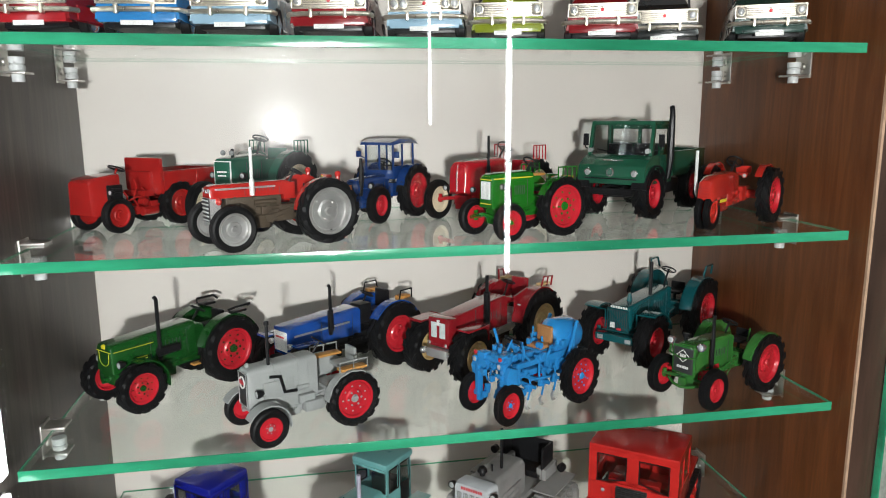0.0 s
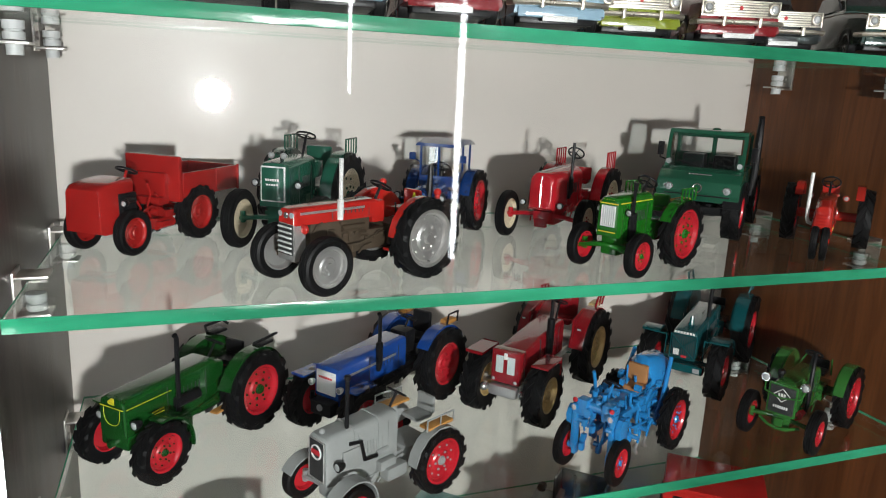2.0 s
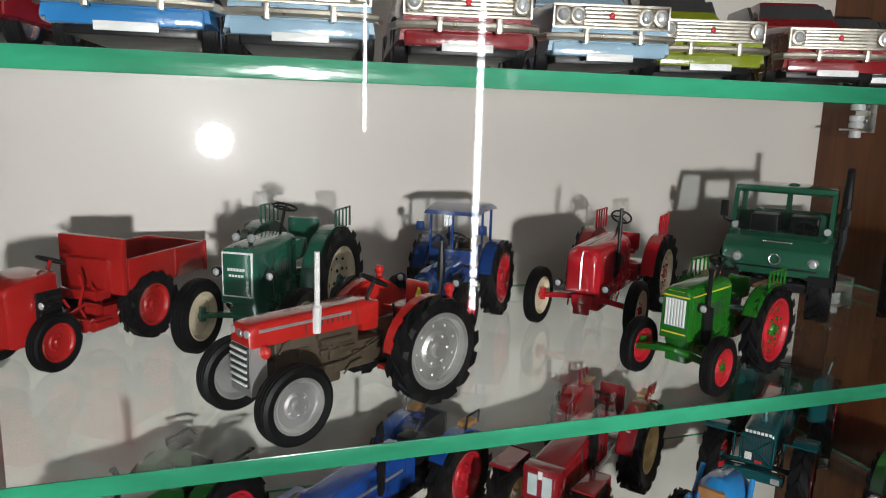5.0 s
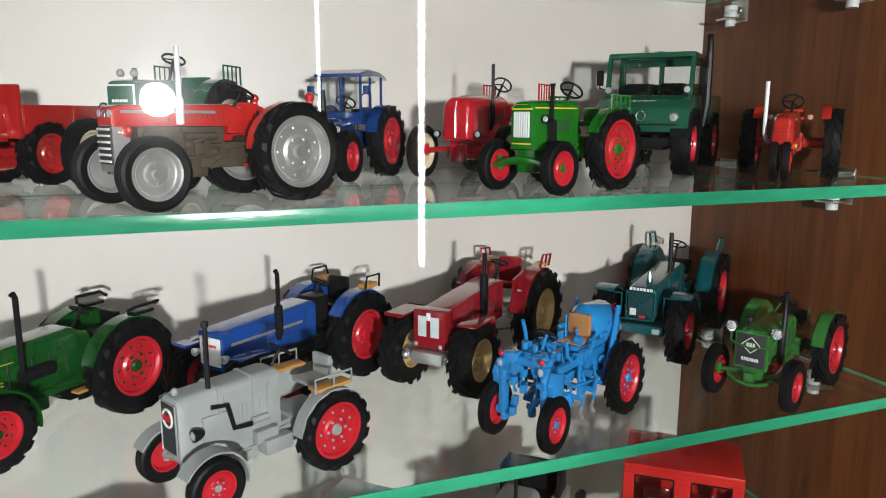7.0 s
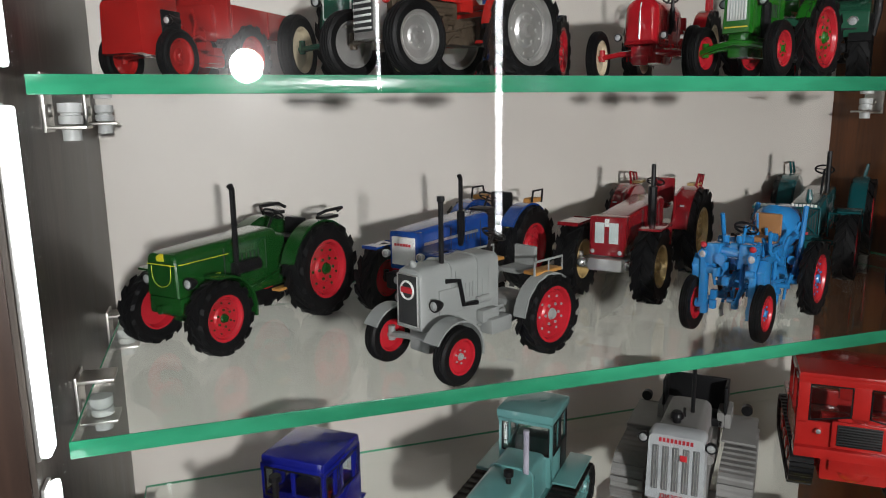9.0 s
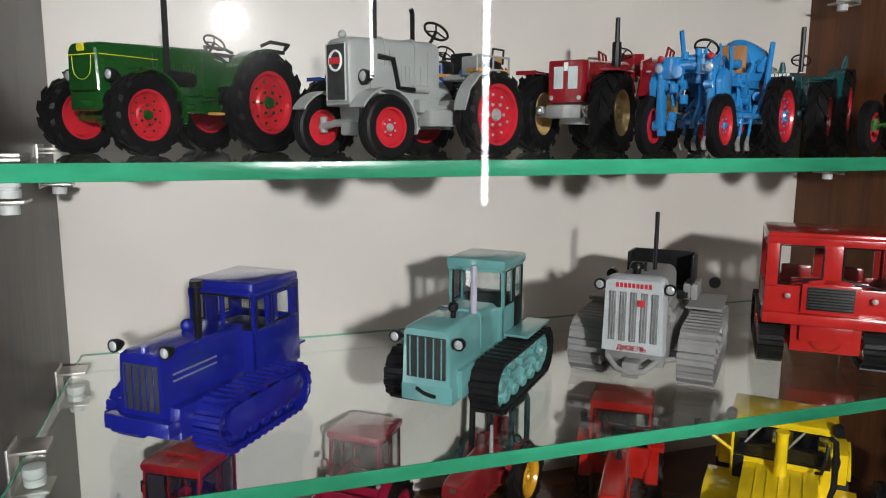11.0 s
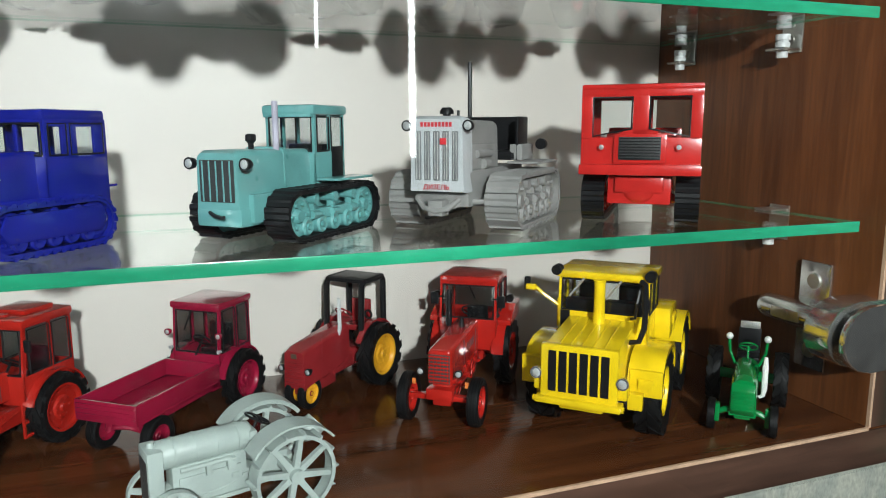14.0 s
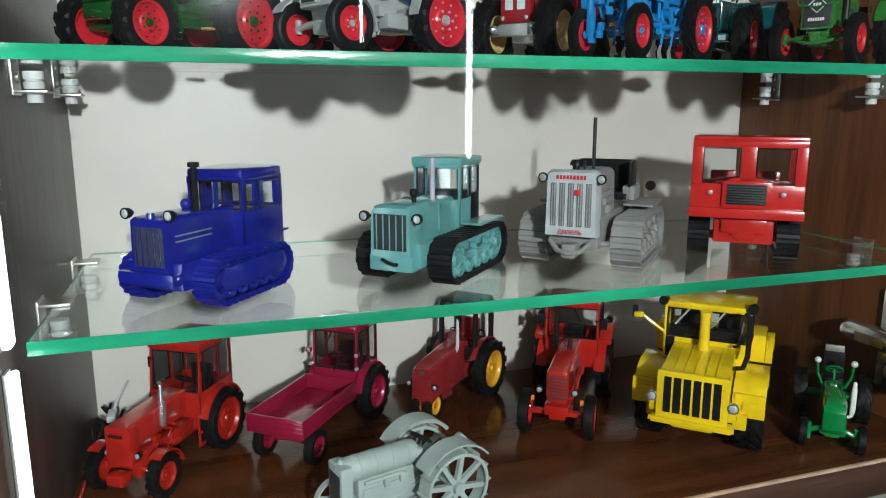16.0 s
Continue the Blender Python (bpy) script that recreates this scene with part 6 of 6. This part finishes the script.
part("dash", Shape().box(8, 11, -5, 5, 20, 29, 0.8).box(-2, 8, -6, 6, 15, 20, 0.8), c, t)
part("seat", Shape().tube([(-10, 0, 21), (-13, 0, 22), (-16, 0, 24.5)], [3.2, 4.6, 4.2], 12).tube([(-4, 0, 16), (-10, 0, 20), (-12, 0, 21)], 0.9, 6), c, t)

# brick orange tractor with cab
at, h, wb = pair(-0.0665, 0.4008, -0.0928, 0.3623, 37, 34)
t = tractor("orange-red toy tractor with a glazed cab and silver exhaust", at, 0, h, wb, 14.5, 7, 37, 9.3, 4.8, 34, P["t25"], P["t25"], rim=0.68, rimf=0.6, lugsf=13, hw=5.6, nose=8, back=14, zb=22.5, zt=34, zf=32.5, round_=1.4, fender=P["t25"], fend_a=(20, 165))
part("nose_frame", Shape().box(wb + 2, wb + 8.3, -5.9, 5.9, 15.5, 32, 0.9), P["t25"], t)
cabin(t, -13, 15, 13, 20, 32, 52, P["t25"], 1.2, 2.0, 3.2, (-1,))
part("roof_hatch", Shape().box(-10, 6, -8, 8, 55, 57, 0.8).cyl((9, 0, 55), (9, 0, 56), 2.6), P["t25"], t)
bars(t, wb + 8.3, -4.0, 3.0, 27.6, M["black"], 5, 1.5)
pipe(t, [(wb - 12, 7, 25), (wb - 12, 7.2, 29), (wb - 12, 7.2, 36), (wb - 12, 7.2, 36.5), (wb - 12, 7.2, 44), (wb - 11, 7.2, 45)], [1.2, 1.7, 1.6, 0.9, 0.9, 0.9], M["chrome"])
for s in (1, -1):
    headlamp(t, wb + 6, s * 7.2, 19.5, 1.6)
    part("front_mudguard", Shape().arc(wb, 9.3, 10.6, 60, 170, s * 12, s * 17.4, 0.6), P["t25"], t)
    part("mirror", Shape().box(12.5, 13.6, s * 13.6 - 0.6, s * 13.6 + 2.2, 42, 47, 0.3), M["black"], t)
    part("step", Shape().box(11, 12, s * 12.4 - 0.5, s * 12.4 + 0.5, 7, 21, 0.2).box(16, 17, s * 12.4 - 0.5, s * 12.4 + 0.5, 7, 21, 0.2).box(11.6, 16.4, s * 12.4 - 0.8, s * 12.4 + 0.8, 7.2, 8.2, 0.2)
         .box(11.6, 16.4, s * 12.4 - 0.8, s * 12.4 + 0.8, 13, 14, 0.2), P["t25"], t, "orange-red step ladder")
part("front_weight", Shape().box(wb + 6, wb + 12, -4, 4, 8, 13, 0.8), P["t25"], t)
part("wiper", Shape().cyl((13, 3, 50), (13.4, 3, 38), 0.4, n=5), M["black"], t)
part("seat", Shape().box(-8, 1, -5.5, 5.5, 24, 27, 1).box(-9, -6.5, -5.5, 5.5, 26, 38, 1), M["black"], t)
steering(t, 7, 0, 35, 4.2, 40, 8)

# raspberry carrier with a load bed and rear cab
h = 232
wb = 57
at = spot(0.009, 0.4125, h, 0, 19)
t = thing("toy_tractor", at[0], at[1], 0, h, "raspberry toy carrier with rear cab and front load bed", "toy tractor", GROUP)
c = P["t16"]
for s in (1, -1):
    wheel(t, 0, s, 19, 13.6, 6.5, 8.6, c, 14)
    wheel(t, wb, s, 15.5, 8.4, 4.6, 4.8, c, 0, name="front_wheel")
    part("mudguard", Shape().arc(0, 13.6, 15, 15, 165, s * 11.5, s * 16, 0.7), c, t)
    part("king_post", Shape().tube([(wb, s * 10, 8), (wb, s * 9, 12), (wb, s * 9, 16)], 1.8, 8), c, t)
front_axle(t, wb, 8.4, 12, c)
rear_axle(t, 13.6, 15, c, 3)
part("frame", Shape().box(-8, wb + 4, -8, -5.5, 11, 15, 0.4).box(-8, wb + 4, 5.5, 8, 11, 15, 0.4).box(-8, 14, -8, 8, 10, 20, 1).box(wb - 3, wb + 3, -10, 10, 13, 16, 0.5), c, t)
bed = part("load_bed", Shape().box(17, wb + 12, -14.5, 14.5, 17, 18, 0.2).box(17, wb + 12, 13.6, 14.6, 18, 25.5, 0.2).box(17, wb + 12, -14.6, -13.6, 18, 25.5, 0.2).box(wb + 11.4, wb + 12.4, -14.6, 14.6, 17, 25.5, 0.2).box(16.6, 17.6, -14.6, 14.6, 18, 25.5, 0.2), c, t, "open raspberry load bed")
for z in (19.5, 21.5, 23.5):
    part("rib", Shape().box(wb + 12.2, wb + 12.8, -14.4, 14.4, z, z + 0.7, 0.2), c, bed)
cabin(t, -12, 13, 12.5, 19, 28, 49, c, 1.4, 1.5, 2.8, (-1,), label="raspberry cab")
for s in (1, -1):
    headlamp(t, 15, s * 13.6, 37.5, 1.6, c)
    part("side_lamp", Shape().cyl((13, s * 13, 30), (14.6, s * 13, 30), 0.9, n=10), M["lamp"], t)
part("wiper", Shape().cyl((13.6, -1, 48), (14, -5, 39), 0.4, n=5), M["black"], t)
part("seat", Shape().box(-7, 2, -6, 6, 24, 27, 1).box(-8, -5.5, -6, 6, 26, 38, 1), M["black"], t)
steering(t, 8, 0, 33, 4.2, 45, 8)

# burgundy tractor with a roll frame
h = 223
wb = 44
at = spot(0.077, 0.4185, h, 0, 18.5)
t = thing("toy_tractor", at[0], at[1], 0, h, "burgundy toy tractor with black roll frame and amber rims", "toy tractor", GROUP)
c = P["bu"]
for s in (1, -1):
    wheel(t, 0, s, 18.5, 15.8, 7.5, 10.2, P["hubyel"], 14)
    wheel(t, wb, s, 5.5, 7.6, 3.6, 4.6, P["hubyel"], 0, name="front_wheel")
    part("mudguard", Shape().arc(0, 15.8, 17.2, 30, 150, s * 10.4, s * 13.4, 0.7).fan(0, 15.8, 17.2, 30, 150, s * 10.0, s * 10.6), c, t)
    headlamp(t, wb + 6, s * 7.6, 20, 1.7)
chassis(t, wb, 15, 9, 5, c, wb + 2)
rear_axle(t, 15.8, 15, c, 2.6)
part("front_post", Shape().cyl((wb, 0, 7), (wb, 0, 14), 2.2, n=12).cyl((wb, -5, 7.6), (wb, 5, 7.6), 1.3, n=8), c, t)
part("bonnet", Shape().hood([(14, 6, 17, 34, 2, 5.8), (wb + 3, 6.2, 12, 30, 2, 5.8), (wb + 6, 6, 11, 28.6, 2, 5.4)]), c, t)
for i in range(6):
    part("grille_rib", Shape().box(wb + 5.4, wb + 6.6, -5.2, 5.2, 13 + 1.9 * i, 13.9 + 1.9 * i, 0.2), c, t)
part("badge", Shape().box(wb + 5.6, wb + 6.3, -1.6, 1.6, 25.4, 27.6, 0.2), M["engine"], t)
fr = Shape()
for s in (1, -1):
    fr.tube([(10, s * 10.5, 30), (9, s * 10.5, 52), (7, s * 10.5, 54), (-9, s * 10.5, 54), (-11, s * 10.5, 52), (-11, s * 10.5, 30)], 1.6, 8)
part("roll_frame", fr, M["black"], t)
part("roof", Shape().box(-11, 9, -11.5, 11.5, 53, 55.2, 0.8), M["black"], t)
pipe(t, [(22, 5, 30), (22, 6, 33), (22, 6, 47), (22.6, 6, 48.6)], [0.9, 1.0, 0.8, 0.7], M["pad"])
part("seat", Shape().box(-6, 4, -5.5, 5.5, 27, 30, 1).box(-8, -5, -5.5, 5.5, 28, 42, 1.4), c, t)
steering(t, 10, 0, 38, 4.2, 40, 8, c, c)
part("mirror", Shape().ring((8, 13.5, 38), (1, 0, 0), 2.0, 0.6, 14, 5), M["black"], t)

# poppy red tractor with cab
at, h, wb = pair(0.140, 0.400, 0.1025, 0.3523, 42, 37)
t = tractor("poppy red toy tractor with a glazed cab and black mirrors", at, 0, h, wb, 16, 7.5, 42, 11, 5.5, 37, P["mtz"], P["mtz"], rim=0.6, rimf=0.62, hw=5.6, nose=5, back=14, zb=21, zt=36, zf=35, round_=1.8, fender=P["mtz"], fend_a=(10, 165))
cabin(t, -13, 15, 14.5, 20, 35.5, 53.5, P["mtz"], 0.6, 2.5, 3.0, (2,))
g = grille(t, wb + 4.8, 4.8, 19.5, 32.6, M["grid"], 8, P["mtz"], vertical=False)
for i in range(6):
    y = -4 + 1.6 * i
    part("bar", Shape().box(wb + 5.2, wb + 5.7, y - 0.1, y + 0.1, 19.7, 32.4, 0), P["mtz"], g)
part("front_beam", Shape().box(wb - 4, wb + 6, -6, 6, 12, 17, 0.8).box(wb - 1, wb + 3, -15, 15, 11, 13.4, 0.6), P["mtz"], t)
for s in (1, -1):
    headlamp(t, wb + 5, s * 8.6, 24.5, 1.8)
    part("marker_lamp", Shape().box(wb + 3, wb + 3.8, s * 12 - 0.8, s * 12 + 0.8, 18, 20.6, 0.2), M["amber"], t)
    part("mirror", Shape().box(14, 15.4, s * 17 - 2, s * 17 + 2, 42, 48, 0.5).cyl((14, s * 12, 46), (14.5, s * 17, 46), 0.4, n=6), M["black"], t)
    part("wing", Shape().slab([(-16, 32), (-16, 40), (-4, 40), (10, 34.5), (10, 32)], s * 14, s * 21, 0.5), P["mtz"], t)
    part("rear_lamp", Shape().cyl((-1, s * 19, 44), (2, s * 19, 44), 2.0, n=12), M["black"], t)
pipe(t, [(24, -7, 34), (24, -7, 36), (24, -7, 50), (24, -7, 52)], [1.2, 1.6, 1.4, 1.0], M["black"])
part("air_intake", Shape().cyl((30, 1, 35.5), (30, 1, 40), 1.6, 0.8, 12), M["black"], t)
part("wiper", Shape().cyl((14.4, 1, 52), (15, 4, 46), 0.4, n=5), M["black"], t)
part("seat", Shape().box(-8, 1, -5.5, 5.5, 26, 30, 1).box(-9, -6.5, -5.5, 5.5, 28, 37, 1), M["black"], t)
steering(t, 8, 0, 38, 4.4, 45, 8)

# large yellow articulated tractor
h = 225
at = spot(0.1251, 0.311, h, 98, 0)
wb = 58
t = thing("toy_tractor", at[0], at[1], 0, h, "large yellow articulated toy tractor with a slotted grille", "toy tractor", GROUP)
c = P["ye"]
for s in (1, -1):
    for x in (0, wb):
        wheel(t, x, s, 28.5, 18.5, 11, 10.4, c, 14, bolts=8)
    part("mudguard", Shape().slab([(wb - 20, 24), (wb - 18.5, 31), (wb - 14, 36), (wb - 8, 38.4), (wb + 8, 38.4), (wb + 14.5, 36.4), (wb + 19, 32), (wb + 20.6, 24), (wb + 18.6, 24), (wb + 17, 31), (wb + 13, 34.6), (wb + 7, 36.4), (wb - 7, 36.4), (wb - 13, 34.2), (wb - 17, 30), (wb - 18, 24)], s * 15, s * 29), c, t)
    part("mudguard_box", Shape().box(wb + 18.5, wb + 20.6, s * 16, s * 29, 22, 33, 0.6).box(wb + 20.4, wb + 21.6, s * 22.5 - 3, s * 22.5 + 3, 25.5, 29.5, 0.3), c, t)
    part("rear_mudguard", Shape().arc(0, 18.5, 20.5, 30, 160, s * 17, s * 29, 1.0), c, t)
    hl = headlamp(t, 99, s * 17, 33.5, 2.5, M["chrome"])
    part("lamp_bracket", Shape().box(90, 97, s * 14.5 - 4, s * 14.5 + 4, 26, 31, 0.8), c, t)
    part("hub_step", Shape().box(wb + 20, wb + 24, s * 19 - 3, s * 19 + 3, 17, 24, 0.6), c, t)
front_axle(t, wb, 18.5, 18, M["black"], r=2.4)
rear_axle(t, 18.5, 18, M["black"], 4)
part("frame", Shape().box(-24, wb - 30, -10, 10, 18, 30, 1).box(wb - 32, 94, -9, 9, 18, 28, 1).box(-30, -20, -14, 14, 30, 34, 0.8).box(-26, 18, -13, 13, 30, 33, 0.5), c, t)
part("bonnet", Shape().slab([(97, 25), (98.5, 44.8), (60, 48), (60, 25)], -14.4, 14.4, 1.0), c, t, "sloping yellow bonnet")
part("grille_frame", Shape().box(96, 99, -15.2, 15.2, 24, 46, 0.8), c, t)
for i in range(6):
    y = -10.4 + 4.16 * i
    part("grille_slot", Shape().slab([(98.8, 27), (99.3, 27), (99.3, 43.5), (98.8, 43.5)], y - 1.55, y + 1.55), M["black"], t)
part("bumper", Shape().box(94, 101, -17, 17, 22, 24.6, 0.7).cyl((99, -18, 23.2), (99, 18, 23.2), 1.2, n=8), c, t)
cabin(t, 34, 60, 19.5, 36, 50, 65.5, c, 2.0, 1.0, 2.6, (47,), front_split=True, label="yellow cab")
part("air_stack", Shape().tube([(66, 0, 47), (66, 0, 52), (66, 0, 64), (66, 0, 66)], [2.6, 2.4, 2.4, 2.8], 16), c, t, "yellow upright intake stack")
ridge = Shape()
for i in range(5):
    ridge.cyl((62, -8.8 + 4.4 * i, 48.0), (97, -8.8 + 4.4 * i, 45.2), 0.22, n=5)
part("bonnet_ridge", ridge, c, t)
part("corner_window", Shape().box(59.9, 60.4, -18.4, -14.2, 40, 50, 0.4), M["black"], t)
pipe(t, [(72, 13.5, 42), (72, 18, 43), (70, 19.5, 48), (68, 19.5, 54), (68, 19.5, 58), (68, 19.5, 60), (68, 19, 66), (67, 17, 67)], [1.1, 1.2, 1.2, 1.2, 1.9, 1.2, 1.2, 1.1], M["black"])
part("hose", Shape().tube([(64, 13, 50), (66, 15, 51), (68, 16, 58), (66, 16.5, 63)], 0.7, 6), M["black"], t)
for s in (1, -1):
    part("wiper", Shape().cyl((61, s * 8, 65), (62, s * 8 - 6, 57), 0.5, n=5), M["silver"], t)
    part("roof_lamp", Shape().cyl((58, s * 20, 68), (62.5, s * 20, 68), 2.3, n=14), M["black"], t)
part("mirror", Shape().tube([(60, -19.5, 52), (62, -26, 57), (62, -30, 60)], 0.8, 6).box(61, 64, -33.5, -29, 58.5, 61, 0.5), c, t)
part("mirror_glass", Shape().box(61, 63, -34.5, -32, 58, 64, 0.4), M["black"], t)
part("dash", Shape().box(52, 58, -17, 17, 50, 55, 1).box(38, 46, 4, 14, 50, 60, 1).box(38, 46, -14, -4, 50, 60, 1), M["black"], t)
part("side_tank", Shape().box(20, 40, 14, 26, 36, 50, 1).box(24, 34, 26, 27, 42, 46, 0.4).box(20, 40, -26, -14, 36, 50, 1), c, t)

# small emerald tractor
h = 225
at = (0.2325, 0.3365)
wb = 40.5
t = thing("toy_tractor", at[0], at[1], 0, h, "small emerald green vintage toy tractor with white lamps", "toy tractor", GROUP)
c = P["gs"]
for s in (1, -1):
    wheel(t, 0, s, 17.5, 12.5, 6, 8, M["black"], 14)
    wheel(t, wb, s, 14, 6.8, 3.4, 4.2, M["black"], 0, c, name="front_wheel")
    part("lamp_post", Shape().tube([(14, s * 5, 22), (14, s * 7.5, 28), (14, s * 8, 34)], 0.7, 6), c, t)
    part("lamp", Shape().ball((14.6, s * 8, 35), 1.6), M["white"], t, "round white lamp")
    part("axle_bracket", Shape().box(wb - 2, wb + 2, s * 10.5 - 1.6, s * 10.5 + 1.6, 4, 12, 0.5), c, t)
front_axle(t, wb, 6.8, 12, c, 1.5, 1.3)
rear_axle(t, 12.5, 14, c)
chassis(t, wb, 12, 8, 4.4, c, wb)
part("bonnet", Shape().hood([(13, 5, 12, 25, 3.5, 4.8), (wb - 4, 5.6, 9, 25.5, 4, 5.4), (wb + 2.5, 5.4, 8, 24, 4, 5)]), c, t)
part("nose", Shape().slab([(wb + 2, 8), (wb + 4.5, 11), (wb + 4.5, 20), (wb + 2, 23)], -4.8, 4.8, 0.8), c, t)
for i in range(7):
    part("grille_rib", Shape().box(wb + 4.2, wb + 4.9, -4, 4, 11.4 + 1.25 * i, 11.9 + 1.25 * i, 0.15), c, t)
pipe(t, [(wb - 8, 6, 14), (wb - 8, 7.5, 15), (wb - 8, 7.8, 18), (wb - 8, 7.8, 27), (wb - 8, 7.8, 32)], [0.7, 0.9, 1.3, 1.3, 0.8], M["white"])
part("seat", Shape().box(-6, 3, -5, 5, 20, 22.5, 0.8).box(-7.6, -5.4, -5, 5, 21, 34.5, 0.8), M["black"], t)
part("plate", Shape().box(-7, -5, -4.4, 4.4, 34.3, 37.6, 0.4), M["silver"], t, "silver plate behind the seat")
steering(t, 8, 0, 29, 4, 40, 9, c, c)

# ---- model cars on the top glass shelf ----
S1 = 355.0


def sedan(x, y, heading, label, body, roof=None, stripe=None, lamps=2, wheels=True):
    """A saloon in small scale; (x, y): the middle of its front bumper on the shelf."""
    at = spot(x, y, heading, 45, 0)
    t = thing("toy_car", at[0], at[1], 0.001 * S1, heading, label, "toy car", "toy cars")
    t.scale = (0.9, 0.9, 0.95)
    roof = roof or body
    b = Shape().hood([(-48, 17, 9, 19, 2.5, 16), (-44, 19, 7, 22, 3, 17.5), (-20, 19.6, 6, 23, 3, 18), (14, 19.6, 6, 23, 3, 18), (42, 19.2, 6.4, 20.4, 2.6, 17.4), (46.5, 18.4, 7, 19, 2, 16.6)])
    part("body", b, body, t)
    part("cabin", Shape().hood([(-30, 17, 22, 23.5, 1, 16), (-19, 16.6, 22, 33, 3, 13.4), (2, 16.6, 22, 33.6, 3, 13.4), (15, 17, 22, 23.6, 1, 16)]), roof, t)
    part("windscreen", Shape().loft([[(13.2, -14.6, 24.2), (13.2, 14.6, 24.2), (13.9, 14.6, 24.2), (13.9, -14.6, 24.2)], [(3.6, -12.4, 32.4), (3.6, 12.4, 32.4), (4.3, 12.4, 32.4), (4.3, -12.4, 32.4)]]), M["car_glass"], t, "dark glossy windscreen")
    for s in (1, -1):
        part("side_glass", Shape().slab([(-24, 24.4), (10, 24.4), (2.5, 31.6), (-18, 31.6)], s * 15.2, s * 16.5), M["car_glass"], t)
        if stripe:
            part("flank", Shape().box(-44, 42, s * 19.2, s * 19.9, 7, 13, 0.3), stripe, t)
        wheel(t, 28, s, 19.4, 7.4, 4.6, 4.4, M["chrome"], 0, name="front_wheel", bolts=0)
        wheel(t, -27, s, 19.4, 7.4, 4.6, 4.4, M["chrome"], 0, bolts=0)
        for k in range(lamps):
            yy = s * (14.6 - 4.4 * k)
            hl = part("headlamp", Shape().tube([(45.2, yy, 16.4), (47.9, yy, 16.4), (48.1, yy, 16.4)], [2.5, 2.4, 2.0], 16), M["dull_chrome"], t)
            part("lens", Shape().ball((48.0, yy, 16.4), 1.75, 0.35, 1, 1), M["lamp"], hl)
        part("bumper_guard", Shape().box(48.6, 51, s * 8 - 0.8, s * 8 + 0.8, 8.8, 12.6, 0.4), M["dull_chrome"], t)
    g = part("grille", Shape().box(45.5, 46.9, -17.2, 17.2, 13.4, 19.3, 0.4), M["gilt_mesh"], t, "chromed slatted grille")
    bar_w = 12.0 if lamps == 1 else 8.0
    for i in range(5):
        part("bar", Shape().box(46.8, 47.4, -bar_w, bar_w, 13.9 + 1.05 * i, 14.5 + 1.05 * i, 0.1), M["dull_chrome"], g)
    part("grille_rim", Shape().box(46.7, 47.7, -17.4, 17.4, 18.9, 19.6, 0.2).box(46.7, 47.7, -17.4, 17.4, 13.0, 13.6, 0.2).box(46.7, 47.7, -17.5, -16.9, 13.2, 19.4, 0.1).box(46.7, 47.7, 16.9, 17.5, 13.2, 19.4, 0.1), M["dull_chrome"], g)
    part("emblem", Shape().ball((47.4, 0, 16.6), 0.9, 0.5, 1, 1), M["red_text"], g)
    part("bumper", Shape().tube([(42, -20, 10.6), (47.5, -18.6, 10.6), (49.4, -12, 10.6), (50, 0, 10.6), (49.4, 12, 10.6), (47.5, 18.6, 10.6), (42, 20, 10.6)], 1.05, 8), M["dull_chrome"], t)
    part("apron", Shape().box(42, 47.4, -17, 17, 5.6, 9.4, 0.8), stripe or body, t)
    part("number_plate", Shape().box(47.4, 48, -7, 7, 4.4, 6.4, 0.1), M["white"], t, "plain white plate")
    part("floor_pan", Shape().box(-40, 42, -15, 15, 3.8, 6.6, 0.5).cyl((28, -15, 7.4), (28, 15, 7.4), 1.4).cyl((-27, -15, 7.4), (-27, 15, 7.4), 1.4), M["black"], t)
    return t


CP = {k: paint(k + "_car_paint", v, 0.2) for k, v in {"ruby": (0.20, 0.008, 0.012), "azure": (0.03, 0.20, 0.48), "ice": (0.30, 0.46, 0.58), "crimson": (0.23, 0.010, 0.014), "olive": (0.22, 0.27, 0.015),
                                                   "bluegrey": (0.10, 0.13, 0.16), "ink": (0.012, 0.016, 0.016), "spruce": (0.012, 0.045, 0.035), "scarlet": (0.33, 0.012, 0.018)}.items()}
CARS = [
    (-0.1085, 0.3175, 256, "ruby red toy saloon car with a white chromed front", CP["ruby"], None, CP["scarlet"], 2),
    (-0.0665, 0.3120, 264, "azure blue toy saloon car with four headlamps", CP["azure"], None, None, 2),
    (-0.0310, 0.3135, 262, "pale blue toy saloon car with a chrome bumper", CP["ice"], CP["bluegrey"], None, 1),
    (0.0090, 0.3150, 259, "crimson toy saloon car with a broad chrome grille", CP["crimson"], None, None, 1),
    (0.0500, 0.3180, 257, "ice blue toy saloon car with four headlamps", CP["ice"], None, None, 2),
    (0.0905, 0.3290, 254, "olive green toy saloon car with a dark grille", CP["olive"], None, None, 1),
    (0.1345, 0.3250, 250, "dark crimson toy estate car with a chrome grille", CP["crimson"], CP["ruby"], None, 1),
    (0.1740, 0.3420, 246, "black toy saloon car with a chrome front", CP["ink"], None, None, 1),
    (0.2150, 0.3170, 243, "dark spruce green toy car with a chrome bumper", CP["spruce"], None, None, 1),
]
for x, y, h, label, body, roof, stripe, lamps in CARS:
    sedan(x, y, h, label, body, roof, stripe, lamps)
